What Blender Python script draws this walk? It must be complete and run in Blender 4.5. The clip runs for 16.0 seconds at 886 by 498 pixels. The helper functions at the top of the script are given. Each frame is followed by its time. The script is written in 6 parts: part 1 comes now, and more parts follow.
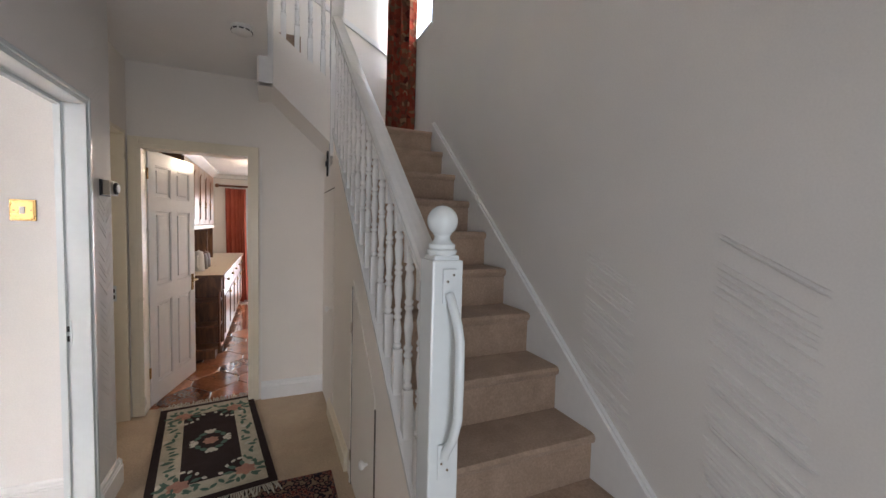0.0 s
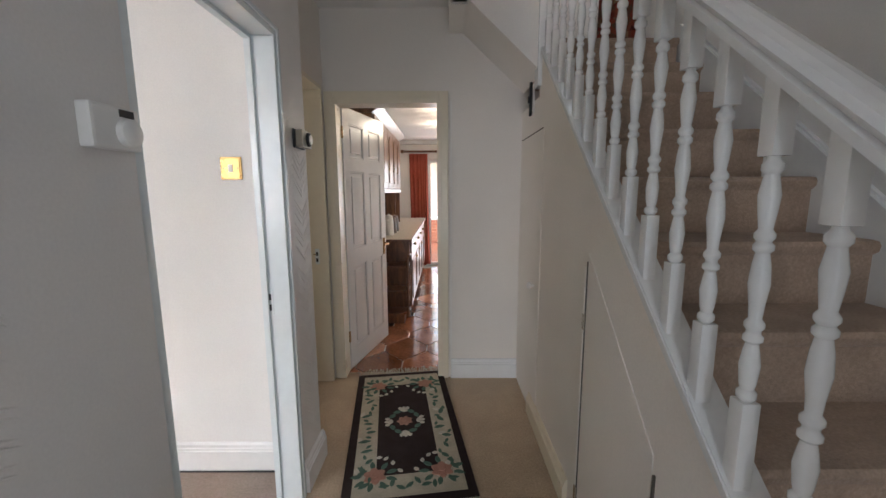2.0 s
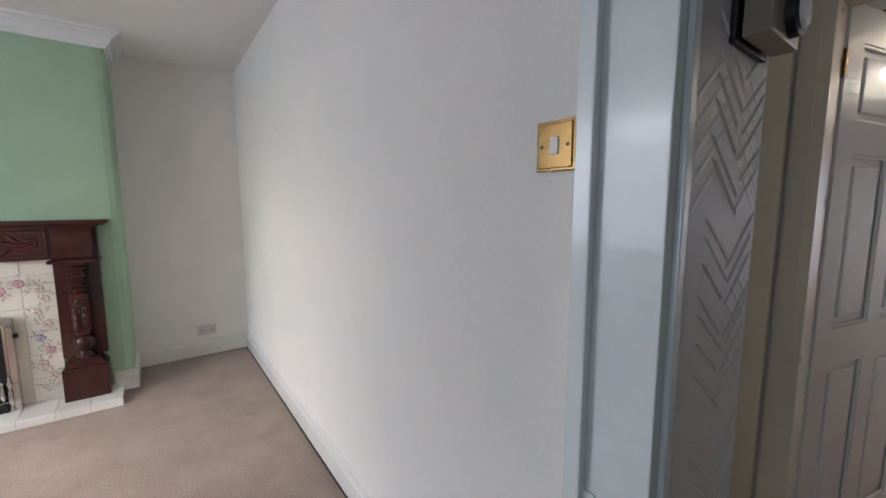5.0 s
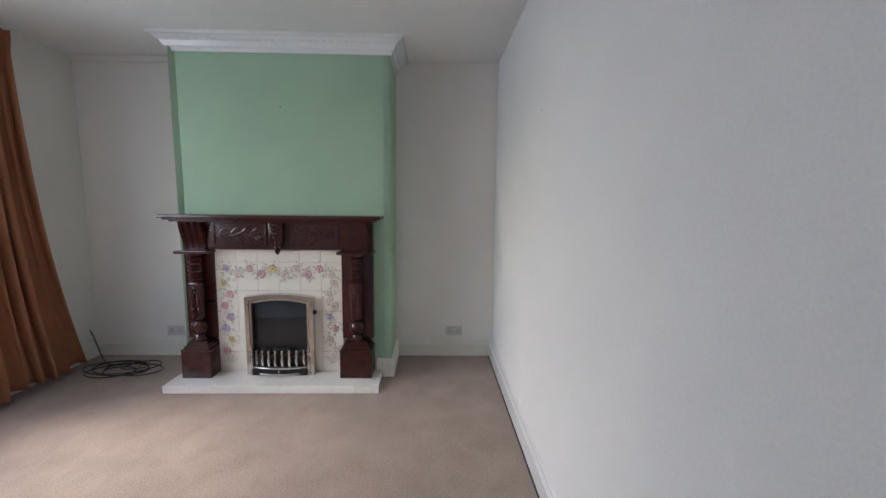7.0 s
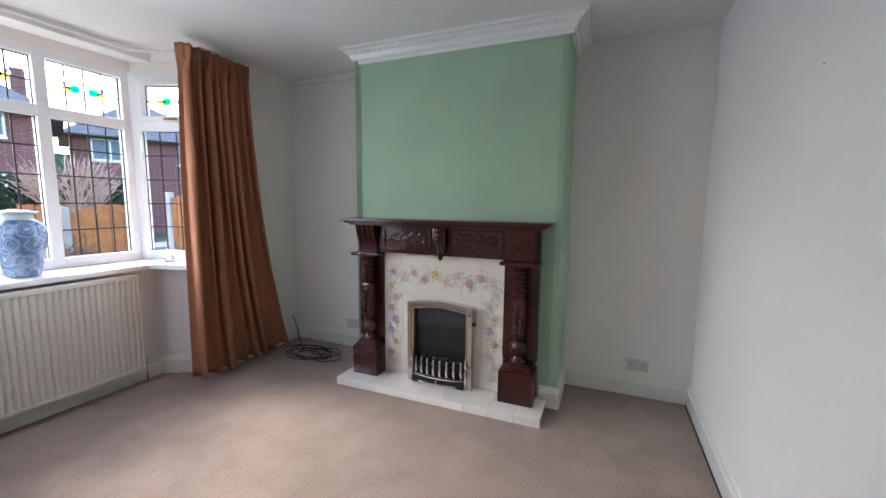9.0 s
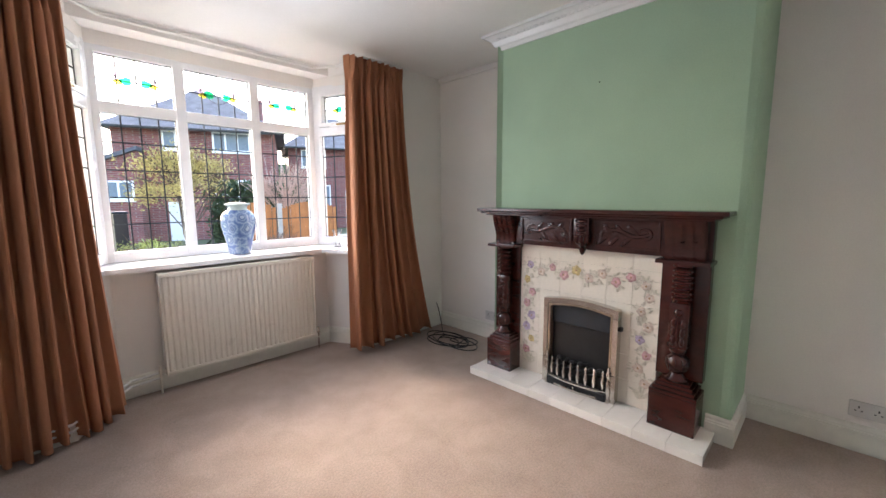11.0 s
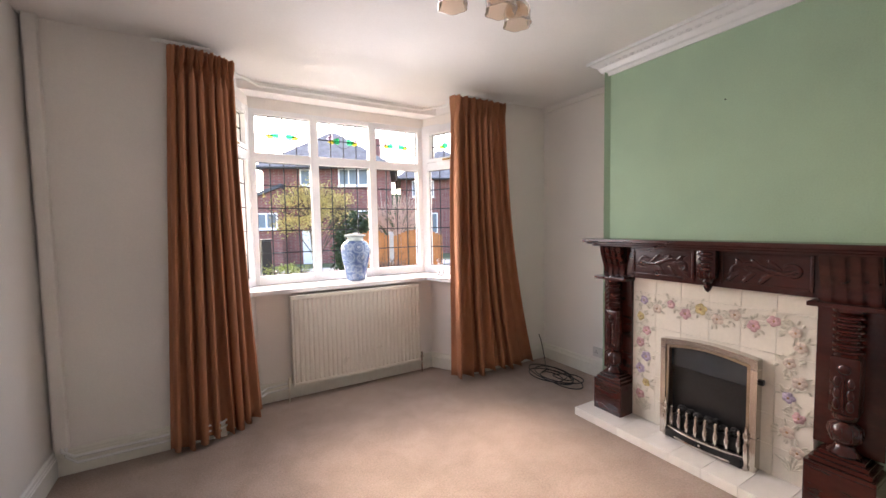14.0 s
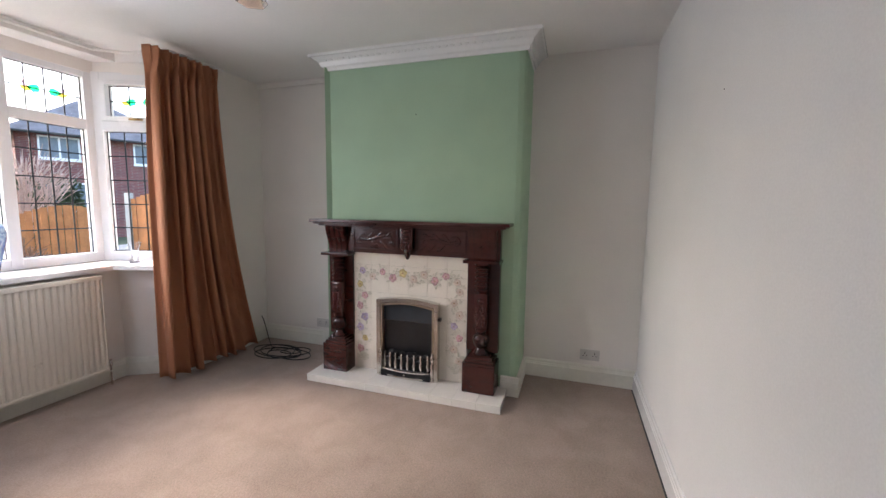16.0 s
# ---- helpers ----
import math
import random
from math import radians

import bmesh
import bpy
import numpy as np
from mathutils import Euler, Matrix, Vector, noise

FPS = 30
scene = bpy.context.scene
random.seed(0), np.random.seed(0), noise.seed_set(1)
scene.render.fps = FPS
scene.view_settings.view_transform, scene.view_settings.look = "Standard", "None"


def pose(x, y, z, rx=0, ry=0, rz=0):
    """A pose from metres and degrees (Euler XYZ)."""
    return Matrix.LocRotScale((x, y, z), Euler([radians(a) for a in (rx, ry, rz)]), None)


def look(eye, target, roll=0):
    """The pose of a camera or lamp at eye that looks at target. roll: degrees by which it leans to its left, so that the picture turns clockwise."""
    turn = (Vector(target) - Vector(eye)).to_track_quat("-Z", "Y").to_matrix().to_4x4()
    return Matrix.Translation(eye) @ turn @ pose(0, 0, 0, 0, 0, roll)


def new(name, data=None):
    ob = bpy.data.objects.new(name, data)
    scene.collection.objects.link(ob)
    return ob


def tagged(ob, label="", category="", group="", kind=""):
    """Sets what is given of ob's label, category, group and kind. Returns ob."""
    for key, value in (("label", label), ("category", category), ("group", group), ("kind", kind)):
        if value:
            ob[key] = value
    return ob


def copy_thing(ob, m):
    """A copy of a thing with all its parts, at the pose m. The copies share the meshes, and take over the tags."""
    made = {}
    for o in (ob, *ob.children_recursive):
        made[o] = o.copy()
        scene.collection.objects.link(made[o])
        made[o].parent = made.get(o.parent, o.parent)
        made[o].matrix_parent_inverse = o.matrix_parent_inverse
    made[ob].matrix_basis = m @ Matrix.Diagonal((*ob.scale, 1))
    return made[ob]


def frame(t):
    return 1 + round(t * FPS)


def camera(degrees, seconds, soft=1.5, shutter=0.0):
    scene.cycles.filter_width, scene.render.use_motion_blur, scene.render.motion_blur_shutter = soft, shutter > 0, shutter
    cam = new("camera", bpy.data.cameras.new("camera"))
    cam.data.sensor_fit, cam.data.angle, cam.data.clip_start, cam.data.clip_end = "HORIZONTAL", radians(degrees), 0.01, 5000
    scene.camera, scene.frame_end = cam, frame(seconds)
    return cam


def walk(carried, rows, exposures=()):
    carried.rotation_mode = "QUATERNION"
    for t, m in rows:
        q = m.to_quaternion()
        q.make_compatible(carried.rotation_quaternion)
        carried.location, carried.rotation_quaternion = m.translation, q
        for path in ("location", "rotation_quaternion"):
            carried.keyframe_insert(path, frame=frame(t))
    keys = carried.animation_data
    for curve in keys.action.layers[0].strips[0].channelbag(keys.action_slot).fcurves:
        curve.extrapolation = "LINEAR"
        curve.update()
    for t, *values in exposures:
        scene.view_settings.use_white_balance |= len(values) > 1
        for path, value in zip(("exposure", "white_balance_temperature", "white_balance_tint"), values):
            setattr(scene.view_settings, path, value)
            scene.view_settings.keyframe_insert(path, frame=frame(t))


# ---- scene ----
cam = camera(97.1, 16.0)

PATH = [
    (0, (0.104, -0.161, 1.459), (0.911, 1.665, 1.345), 1.5),
    (0.5, (0.079, -0.057, 1.426), (0.746, 1.817, 1.219), 1.7),
    (1, (0.008, 0.153, 1.422), (0.472, 2.079, 1.148), 1.4),
    (1.5, (-0.045, 0.312, 1.411), (0.187, 2.276, 1.116), 0.7),
    (2, (-0.017, 0.554, 1.383), (-0.02, 2.532, 1.088), -0.2),
    (2.5, (-0.008, 0.784, 1.385), (-0.118, 2.76, 1.094), -0.4),
    (3, (-0.081, 1.024, 1.364), (-0.315, 2.989, 1.077), -0.7),
    (3.5, (-0.2, 1.213, 1.389), (-0.72, 3.125, 1.111), -0.8),
    (4, (-0.276, 1.394, 1.37), (-1.173, 3.163, 1.112), -0.9),
    (4.3, (-0.332, 1.553, 1.378), (-1.462, 3.185, 1.132), -0.7),
    (4.5, (-0.345, 1.614, 1.382), (-1.636, 3.124, 1.153), -0.6),
    (5, (-0.458, 1.682, 1.372), (-2.056, 2.862, 1.139), -0.1),
    (5.2, (-0.531, 1.732, 1.405), (-2.222, 2.769, 1.151), 0.6),
    (7.5, (-1.28, 1.815, 1.37), (-3.257, 1.634, 1.127), 0.5),
    (8, (-1.419, 1.803, 1.411), (-3.357, 1.392, 1.136), 0.6),
    (8.5, (-1.443, 1.735, 1.402), (-3.337, 1.145, 1.15), 0.6),
    (11, (-1.613, 1.784, 1.336), (-3.021, 0.385, 1.083), -0.3),
    (11.5, (-1.617, 1.791, 1.336), (-2.888, 0.266, 1.097), -0.4),
    (12, (-1.625, 1.797, 1.347), (-2.775, 0.175, 1.133), -0.6),
    (12.5, (-1.634, 1.81, 1.366), (-2.69, 0.122, 1.176), -1.0),
    (13, (-1.613, 1.808, 1.366), (-2.624, 0.088, 1.217), -1.0),
    (13.5, (-1.618, 1.818, 1.363), (-2.601, 0.08, 1.248), -0.9),
    (14, (-1.617, 1.817, 1.376), (-2.616, 0.088, 1.258), -1.0),
    (14.5, (-1.628, 1.814, 1.368), (-2.741, 0.159, 1.224), -0.7),
    (15, (-1.608, 1.811, 1.356), (-2.953, 0.341, 1.185), -0.2),
    (15.5, (-1.459, 1.765, 1.362), (-3.129, 0.684, 1.158), 0.1),
    (16, (-1.327, 1.826, 1.38), (-3.215, 1.205, 1.162), 0.8),
]
walk(cam, [(t, look(eye, target, roll)) for t, eye, target, roll in PATH],
     [(0, 4.25, 6450, 15), (2, 4.15, 6200, 12), (3.2, 3.8, 5750, 9), (4, 3.45, 5700, 9), (5.2, 3.25, 5750, 11), (7.5, 2.95, 5500, 11), (8.7, 2.95, 5500, 11), (11, 3.2, 6050, 14), (13, 3.25, 6600, 20), (15.5, 3.1, 6500, 19), (16, 2.95, 6000, 15)])

# ---------- world, sun, lights ----------
world = bpy.data.worlds.new("world")
scene.world = world
world.use_nodes = True
wn = world.node_tree.nodes
sky = wn.new("ShaderNodeTexSky")
sky.sky_type, sky.sun_disc = "NISHITA", False
sky.sun_elevation, sky.sun_rotation = radians(42), radians(172)
sky.air_density, sky.dust_density = 1.4, 4.0
wn["Background"].inputs["Strength"].default_value = 0.13
world.node_tree.links.new(sky.outputs["Color"], wn["Background"].inputs["Color"])

sun = new("sun", bpy.data.lights.new("sun", "SUN"))
sun.data.energy, sun.data.angle, sun.data.color = 0.06, radians(25), (1.0, 0.95, 0.88)
sun.matrix_world = look((2.5, -18, 16), (0, 0, 0))


def area_lamp(name, eye, target, w, h, watts, colour=(0.86, 0.93, 1.0)):
    la = bpy.data.lights.new(name, "AREA")
    la.shape, la.size, la.size_y, la.energy, la.color = "RECTANGLE", w, h, watts, colour
    ob = new(name, la)
    ob.matrix_world = look(eye, target)
    return ob


# daylight of the front door, the bay, the stair window and the patio door
area_lamp("front_door_daylight", (0.15, -1.12, 1.05), (-0.3, 2.6, 0.7), 0.6, 1.5, 0.95)
area_lamp("bay_daylight", (-2.60, -1.12, 1.60), (-2.75, 2.0, 1.20), 1.42, 1.34, 1.35, (0.95, 0.965, 1.0)).data.spread = radians(140)
area_lamp("bay_side_daylight", (-2.05, -1.09, 1.52), (-4.5, -0.35, 1.30), 0.5, 1.1, 0.6, (0.95, 0.965, 1.0))
area_lamp("bay_side_daylight", (-3.15, -1.09, 1.52), (-0.77, -0.30, 1.25), 0.5, 1.1, 0.75, (0.95, 0.965, 1.0))
area_lamp("stair_window_daylight", (1.43, 3.48, 3.85), (0.0, 3.2, 3.4), 0.55, 1.0, 0.22)
area_lamp("patio_daylight", (0.65, 7.70, 1.0), (0.65, 5.0, 0.95), 1.7, 1.7, 1.8)
# added fill inside the windowless dining space, brightens the recess lining
area_lamp("dining_fill", (-2.15, 2.95, 1.4), (-0.9, 3.0, 1.1), 0.7, 1.2, 0.22, (1.0, 0.94, 0.84))


# ---------- materials ----------


def mat(name, colour, rough=0.5, var=0.08, scale=6.0, fine=60.0, bump=0.1, metal=0.0, spec=0.5, coat=0.0, tint=None):
    """A painted or plain surface: base colour, broad and fine variation, fine relief."""
    m = bpy.data.materials.new(name)
    m.use_nodes = True
    t = m.node_tree
    n, l = t.nodes, t.links
    b = n["Principled BSDF"]
    co = n.new("ShaderNodeTexCoord")
    big, small = n.new("ShaderNodeTexNoise"), n.new("ShaderNodeTexNoise")
    big.inputs["Scale"].default_value, big.inputs["Detail"].default_value = scale, 5
    small.inputs["Scale"].default_value, small.inputs["Detail"].default_value = fine, 3
    for x in (big, small):
        l.new(co.outputs["Object"], x.inputs["Vector"])
    add = n.new("ShaderNodeMath")
    add.operation = "MULTIPLY_ADD"
    add.inputs[1].default_value = 0.5
    l.new(small.outputs["Fac"], add.inputs[0])
    half = n.new("ShaderNodeMath")
    half.operation = "MULTIPLY"
    half.inputs[1].default_value = 0.5
    l.new(big.outputs["Fac"], half.inputs[0])
    l.new(half.outputs[0], add.inputs[2])
    ramp = n.new("ShaderNodeValToRGB")
    c = Vector(colour[:3])
    d = Vector(tint) if tint else c * (1 - 2.2 * var)
    lift = c * (1 + 1.2 * var)
    ramp.color_ramp.elements[0].position, ramp.color_ramp.elements[1].position = 0.3, 0.7
    ramp.color_ramp.elements[0].color = (*d, 1)
    ramp.color_ramp.elements[1].color = (min(lift[0], 0.95), min(lift[1], 0.95), min(lift[2], 0.95), 1)
    l.new(add.outputs[0], ramp.inputs[0])
    l.new(ramp.outputs[0], b.inputs["Base Color"])
    rr = n.new("ShaderNodeMapRange")
    rr.inputs["To Min"].default_value, rr.inputs["To Max"].default_value = max(rough - 0.08, 0.02), min(rough + 0.08, 1)
    l.new(big.outputs["Fac"], rr.inputs["Value"])
    l.new(rr.outputs[0], b.inputs["Roughness"])
    b.inputs["Metallic"].default_value = metal
    b.inputs["Specular IOR Level"].default_value = spec
    b.inputs["Coat Weight"].default_value = coat
    if bump:
        bu = n.new("ShaderNodeBump")
        bu.inputs["Strength"].default_value, bu.inputs["Distance"].default_value = bump, 0.004
        l.new(small.outputs["Fac"], bu.inputs["Height"])
        l.new(bu.outputs[0], b.inputs["Normal"])
    return m


def nodes_of(m):
    return m.node_tree.nodes, m.node_tree.links, m.node_tree.nodes["Principled BSDF"]


PAINT = mat("cream_wall_paint", (0.82, 0.785, 0.74), 0.75, 0.03, 2.0, 160, 0.15, spec=0.25)
HALLPAINT = mat("warm_cream_wall_paint", (0.80, 0.75, 0.69), 0.7, 0.03, 2.0, 160, 0.15, spec=0.25)
# rear wall paint, its colour cooled to carry the bluish daylight on it
DAYPAINT = mat("wall_paint_daylight_cool", (0.81, 0.80, 0.775), 0.72, 0.035, 1.6, 160, 0.18, spec=0.25)
CEIL = mat("ceiling_paint", (0.84, 0.82, 0.795), 0.85, 0.02, 3.0, 90, 0.35, spec=0.2)
GREEN = mat("green_wall_paint", (0.375, 0.515, 0.362), 0.75, 0.045, 3.5, 140, 0.2, spec=0.25)
GLOSS = mat("white_gloss_paint", (0.80, 0.80, 0.79), 0.22, 0.02, 5.0, 30, 0.05, coat=0.2)
CREAMGLOSS = mat("cream_gloss_paint", (0.78, 0.70, 0.55), 0.3, 0.02, 5.0, 30, 0.05)
# white gloss again, with the blue of daylight put into its colour
DAYGLOSS = mat("white_gloss_daylight_blue", (0.75, 0.80, 0.805), 0.2, 0.02, 5.0, 30, 0.04, coat=0.2)
UPVC = mat("white_window_plastic", (0.82, 0.83, 0.84), 0.25, 0.01, 4.0, 20, 0.0)
CARPET = mat("pink_beige_carpet", (0.375, 0.292, 0.243), 0.97, 0.09, 3.2, 170, 1.0, spec=0.05)
HALLCARPET = mat("tan_hall_carpet", (0.52, 0.395, 0.275), 0.97, 0.08, 2.0, 170, 0.9, spec=0.05)
STAIRCARPET = mat("beige_stair_carpet", (0.43, 0.315, 0.235), 0.97, 0.09, 3.0, 170, 0.9, spec=0.05)
MAHOG = mat("dark_mahogany", (0.060, 0.017, 0.011), 0.26, 0.28, 9.0, 60, 0.06, coat=0.15)
OAK = mat("oak_cabinet", (0.17, 0.075, 0.03), 0.32, 0.22, 8.0, 50, 0.06, coat=0.2)
WORKTOP = mat("cream_worktop", (0.62, 0.52, 0.40), 0.3, 0.05, 20, 200, 0.02)
TERRA = mat("terracotta_tile", (0.33, 0.125, 0.058), 0.16, 0.22, 5, 40, 0.05, coat=0.3)
GROUT = mat("pale_grout", (0.50, 0.40, 0.32), 0.8, 0.1, 20, 200, 0.3)
HEARTHTILE = mat("white_hearth_tile", (0.80, 0.77, 0.72), 0.12, 0.02, 5, 30, 0.02, coat=0.3)
CREAMTILE = mat("cream_fire_tile", (0.76, 0.70, 0.60), 0.15, 0.03, 8, 60, 0.03, coat=0.3)
CHROME = mat("polished_steel", (0.62, 0.58, 0.53), 0.2, 0.05, 10, 60, 0.02, metal=1.0)
BRASS = mat("polished_brass", (0.36, 0.225, 0.085), 0.28, 0.08, 10, 60, 0.03, metal=1.0)
BLACK = mat("black_fire_metal", (0.012, 0.012, 0.013), 0.35, 0.2, 10, 60, 0.05)
SMOKE = mat("blue_black_glass", (0.02, 0.028, 0.036), 0.08, 0.1, 5, 20, 0.0)
CURTAIN = mat("rust_brown_curtain", (0.425, 0.186, 0.096), 0.75, 0.08, 5, 300, 0.4, spec=0.25)
RADPAINT = mat("cream_radiator_enamel", (0.74, 0.69, 0.60), 0.3, 0.02, 5, 40, 0.02)
SKIRT = mat("aged_white_gloss", (0.76, 0.745, 0.67), 0.3, 0.03, 4.0, 30, 0.05)
SOCKETGREY = mat("pale_grey_socket_plastic", (0.60, 0.58, 0.55), 0.4, 0.03, 8, 40, 0.0)
PLASTIC = mat("white_plastic", (0.78, 0.77, 0.74), 0.35, 0.02, 8, 40, 0.0)
CABLE = mat("black_cable", (0.012, 0.012, 0.013), 0.5, 0.2, 20, 90, 0.0)
LEAD = mat("lead_came", (0.03, 0.03, 0.033), 0.5, 0.2, 20, 90, 0.1)
REDCURT = mat("terracotta_red_curtain", (0.46, 0.115, 0.075), 0.9, 0.12, 5, 200, 0.3, spec=0.1)


def glass_mat(name, colour=(1, 1, 1), rough=0.0):
    m = bpy.data.materials.new(name)
    m.use_nodes = True
    n, l, b = nodes_of(m)
    b.inputs["Base Color"].default_value = (*colour, 1)
    b.inputs["Roughness"].default_value = rough
    b.inputs["Transmission Weight"].default_value = 1.0
    b.inputs["IOR"].default_value = 1.02 if name == "window_glass" else 1.45
    return m


GLASS = glass_mat("window_glass")
CRYSTAL = glass_mat("cut_glass", (0.95, 0.97, 1.0))
PINKGLASS = glass_mat("peach_lamp_glass", (0.95, 0.80, 0.66), 0.22)
PINKGLASS.node_tree.nodes["Principled BSDF"].inputs["Transmission Weight"].default_value = 0.82
PINKGLASS.node_tree.nodes["Principled BSDF"].inputs["IOR"].default_value = 1.2


def ribbed(name, colour):
    """Wallpaper with slanting raised ribs in upright bands."""
    m = mat(name, colour, 0.55, 0.03, 2.0, 150, 0.1, spec=0.4)
    n, l, b = nodes_of(m)
    co = n.new("ShaderNodeTexCoord")
    sep = n.new("ShaderNodeSeparateXYZ")
    l.new(co.outputs["Object"], sep.inputs[0])

    def math_node(op, a, b_=None, c=None):
        x = n.new("ShaderNodeMath")
        x.operation = op
        for i, v in enumerate((a, b_, c)):
            if v is None:
                continue
            if isinstance(v, (int, float)):
                x.inputs[i].default_value = v
            else:
                l.new(v, x.inputs[i])
        return x.outputs[0]

    y, z = sep.outputs["Y"], sep.outputs["Z"]
    band = math_node("PINGPONG", y, 0.11)                       # herringbone on the pier
    chev = math_node("MULTIPLY_ADD", band, -0.8, z)
    slant = math_node("MULTIPLY_ADD", y, -0.42, z)              # slanting ribs elsewhere
    pier = math_node("GREATER_THAN", math_node("MULTIPLY", y, math_node("LESS_THAN", sep.outputs["X"], 0.0)), 2.15)
    slope = math_node("ADD", math_node("MULTIPLY", chev, pier), math_node("MULTIPLY", slant, math_node("SUBTRACT", 1.0, pier)))
    wob = n.new("ShaderNodeTexNoise")
    wob.inputs["Scale"].default_value = 3.0
    l.new(co.outputs["Object"], wob.inputs["Vector"])
    wave = math_node("SINE", math_node("MULTIPLY", slope, 190.0))
    ribs = math_node("POWER", math_node("MAXIMUM", wave, 0.0), 2.0)
    groups = math_node("GREATER_THAN", math_node("SINE", math_node("MULTIPLY", slope, 23.0)), -0.35)
    patch = math_node("SMOOTH_MIN", math_node("MAXIMUM", math_node("MULTIPLY_ADD", wob.outputs["Fac"], 5.0, -2.0), 0.0), 1.0, 0.2)
    h = math_node("MULTIPLY", math_node("MULTIPLY", ribs, groups), math_node("MULTIPLY", pier, patch))
    bu = n.new("ShaderNodeBump")
    bu.inputs["Strength"].default_value, bu.inputs["Distance"].default_value = 0.3, 0.003
    l.new(h, bu.inputs["Height"])
    l.new(bu.outputs[0], b.inputs["Normal"])
    return m


PAPER = ribbed("ribbed_wallpaper", (0.70, 0.675, 0.645))


def grained(m, base, dark, scale=(3.0, 3.0, 40.0)):
    """Turns a material's colour into wood grain along its short axis."""
    n, l, b = nodes_of(m)
    co = n.new("ShaderNodeTexCoord")
    mp = n.new("ShaderNodeMapping")
    mp.inputs["Scale"].default_value = scale
    w = n.new("ShaderNodeTexNoise")
    w.inputs["Scale"].default_value, w.inputs["Detail"].default_value, w.inputs["Distortion"].default_value = 2.0, 6, 0.6
    r = n.new("ShaderNodeValToRGB")
    r.color_ramp.elements[0].position, r.color_ramp.elements[1].position = 0.35, 0.68
    r.color_ramp.elements[0].color, r.color_ramp.elements[1].color = (*dark, 1), (*base, 1)
    l.new(co.outputs["Object"], mp.inputs[0])
    l.new(mp.outputs[0], w.inputs["Vector"])
    l.new(w.outputs["Fac"], r.inputs[0])
    l.new(r.outputs[0], b.inputs["Base Color"])
    return m


def piled(m, depth=0.16):
    """Trodden cut pile: cloudy patches of leaned tufts and a fine speckle over the base colour."""
    n, l, b = nodes_of(m)
    old = b.inputs["Base Color"].links[0].from_socket
    co = n.new("ShaderNodeTexCoord")
    cloud, tuft = n.new("ShaderNodeTexNoise"), n.new("ShaderNodeTexNoise")
    cloud.inputs["Scale"].default_value, cloud.inputs["Detail"].default_value, cloud.inputs["Distortion"].default_value = 5.5, 7, 0.8
    tuft.inputs["Scale"].default_value, tuft.inputs["Detail"].default_value = 95.0, 4
    for x, lo, k in ((cloud, 0.38, depth), (tuft, 0.35, 0.13)):
        l.new(co.outputs["Object"], x.inputs["Vector"])
        r = n.new("ShaderNodeMapRange")
        r.inputs["From Min"].default_value, r.inputs["From Max"].default_value = lo, 1 - lo
        r.inputs["To Min"].default_value, r.inputs["To Max"].default_value = 1 - k, 1 + 0.5 * k
        l.new(x.outputs["Fac"], r.inputs["Value"])
        mx = n.new("ShaderNodeVectorMath")
        mx.operation = "SCALE"
        l.new(old, mx.inputs[0])
        l.new(r.outputs[0], mx.inputs["Scale"])
        old = mx.outputs[0]
    l.new(old, b.inputs["Base Color"])
    b.inputs["Sheen Weight"].default_value = 0.15


for m_, k_ in ((CARPET, 0.07), (HALLCARPET, 0.06), (STAIRCARPET, 0.12)):
    piled(m_, k_)
# daylight glows through the curtain cloth
n, l, b = nodes_of(CURTAIN)
tr, mx = n.new("ShaderNodeBsdfTranslucent"), n.new("ShaderNodeMixShader")
mx.inputs[0].default_value = 0.06
tr.inputs["Color"].default_value = (0.45, 0.22, 0.11, 1)
l.new(b.outputs[0], mx.inputs[1])
l.new(tr.outputs[0], mx.inputs[2])
l.new(mx.outputs[0], n["Material Output"].inputs["Surface"])

grained(MAHOG, (0.050, 0.010, 0.0065), (0.037, 0.0075, 0.0052), (14, 4, 14))
n, l, b = nodes_of(MAHOG)
l.remove(b.inputs["Roughness"].links[0])
b.inputs["Roughness"].default_value = 0.22
grained(OAK, (0.24, 0.10, 0.038), (0.09, 0.036, 0.015), (16, 16, 2.5))

# ---------- building helpers ----------


def box(bm, x0, x1, y0, y1, z0, z1, bevel=0.0, m=None):
    v = [bm.verts.new((x, y, z)) for z in (z0, z1) for x, y in ((x0, y0), (x1, y0), (x1, y1), (x0, y1))]
    fs = [bm.faces.new([v[i] for i in q]) for q in ((3, 2, 1, 0), (4, 5, 6, 7), (0, 1, 5, 4), (1, 2, 6, 5), (2, 3, 7, 6), (3, 0, 4, 7))]
    geo = v
    if bevel:
        es = list({e for f in fs for e in f.edges})
        r = bmesh.ops.bevel(bm, geom=es, offset=bevel, segments=2, affect="EDGES", profile=0.6)
        geo = list({q for f in r["faces"] for q in f.verts} | {q for q in v if q.is_valid})
    if m is not None:
        bmesh.ops.transform(bm, matrix=m, verts=geo)
    return bm


def boxes(*rows, bevel=0.0):
    bm = bmesh.new()
    for r in rows:
        box(bm, *r, bevel=bevel)
    return bm


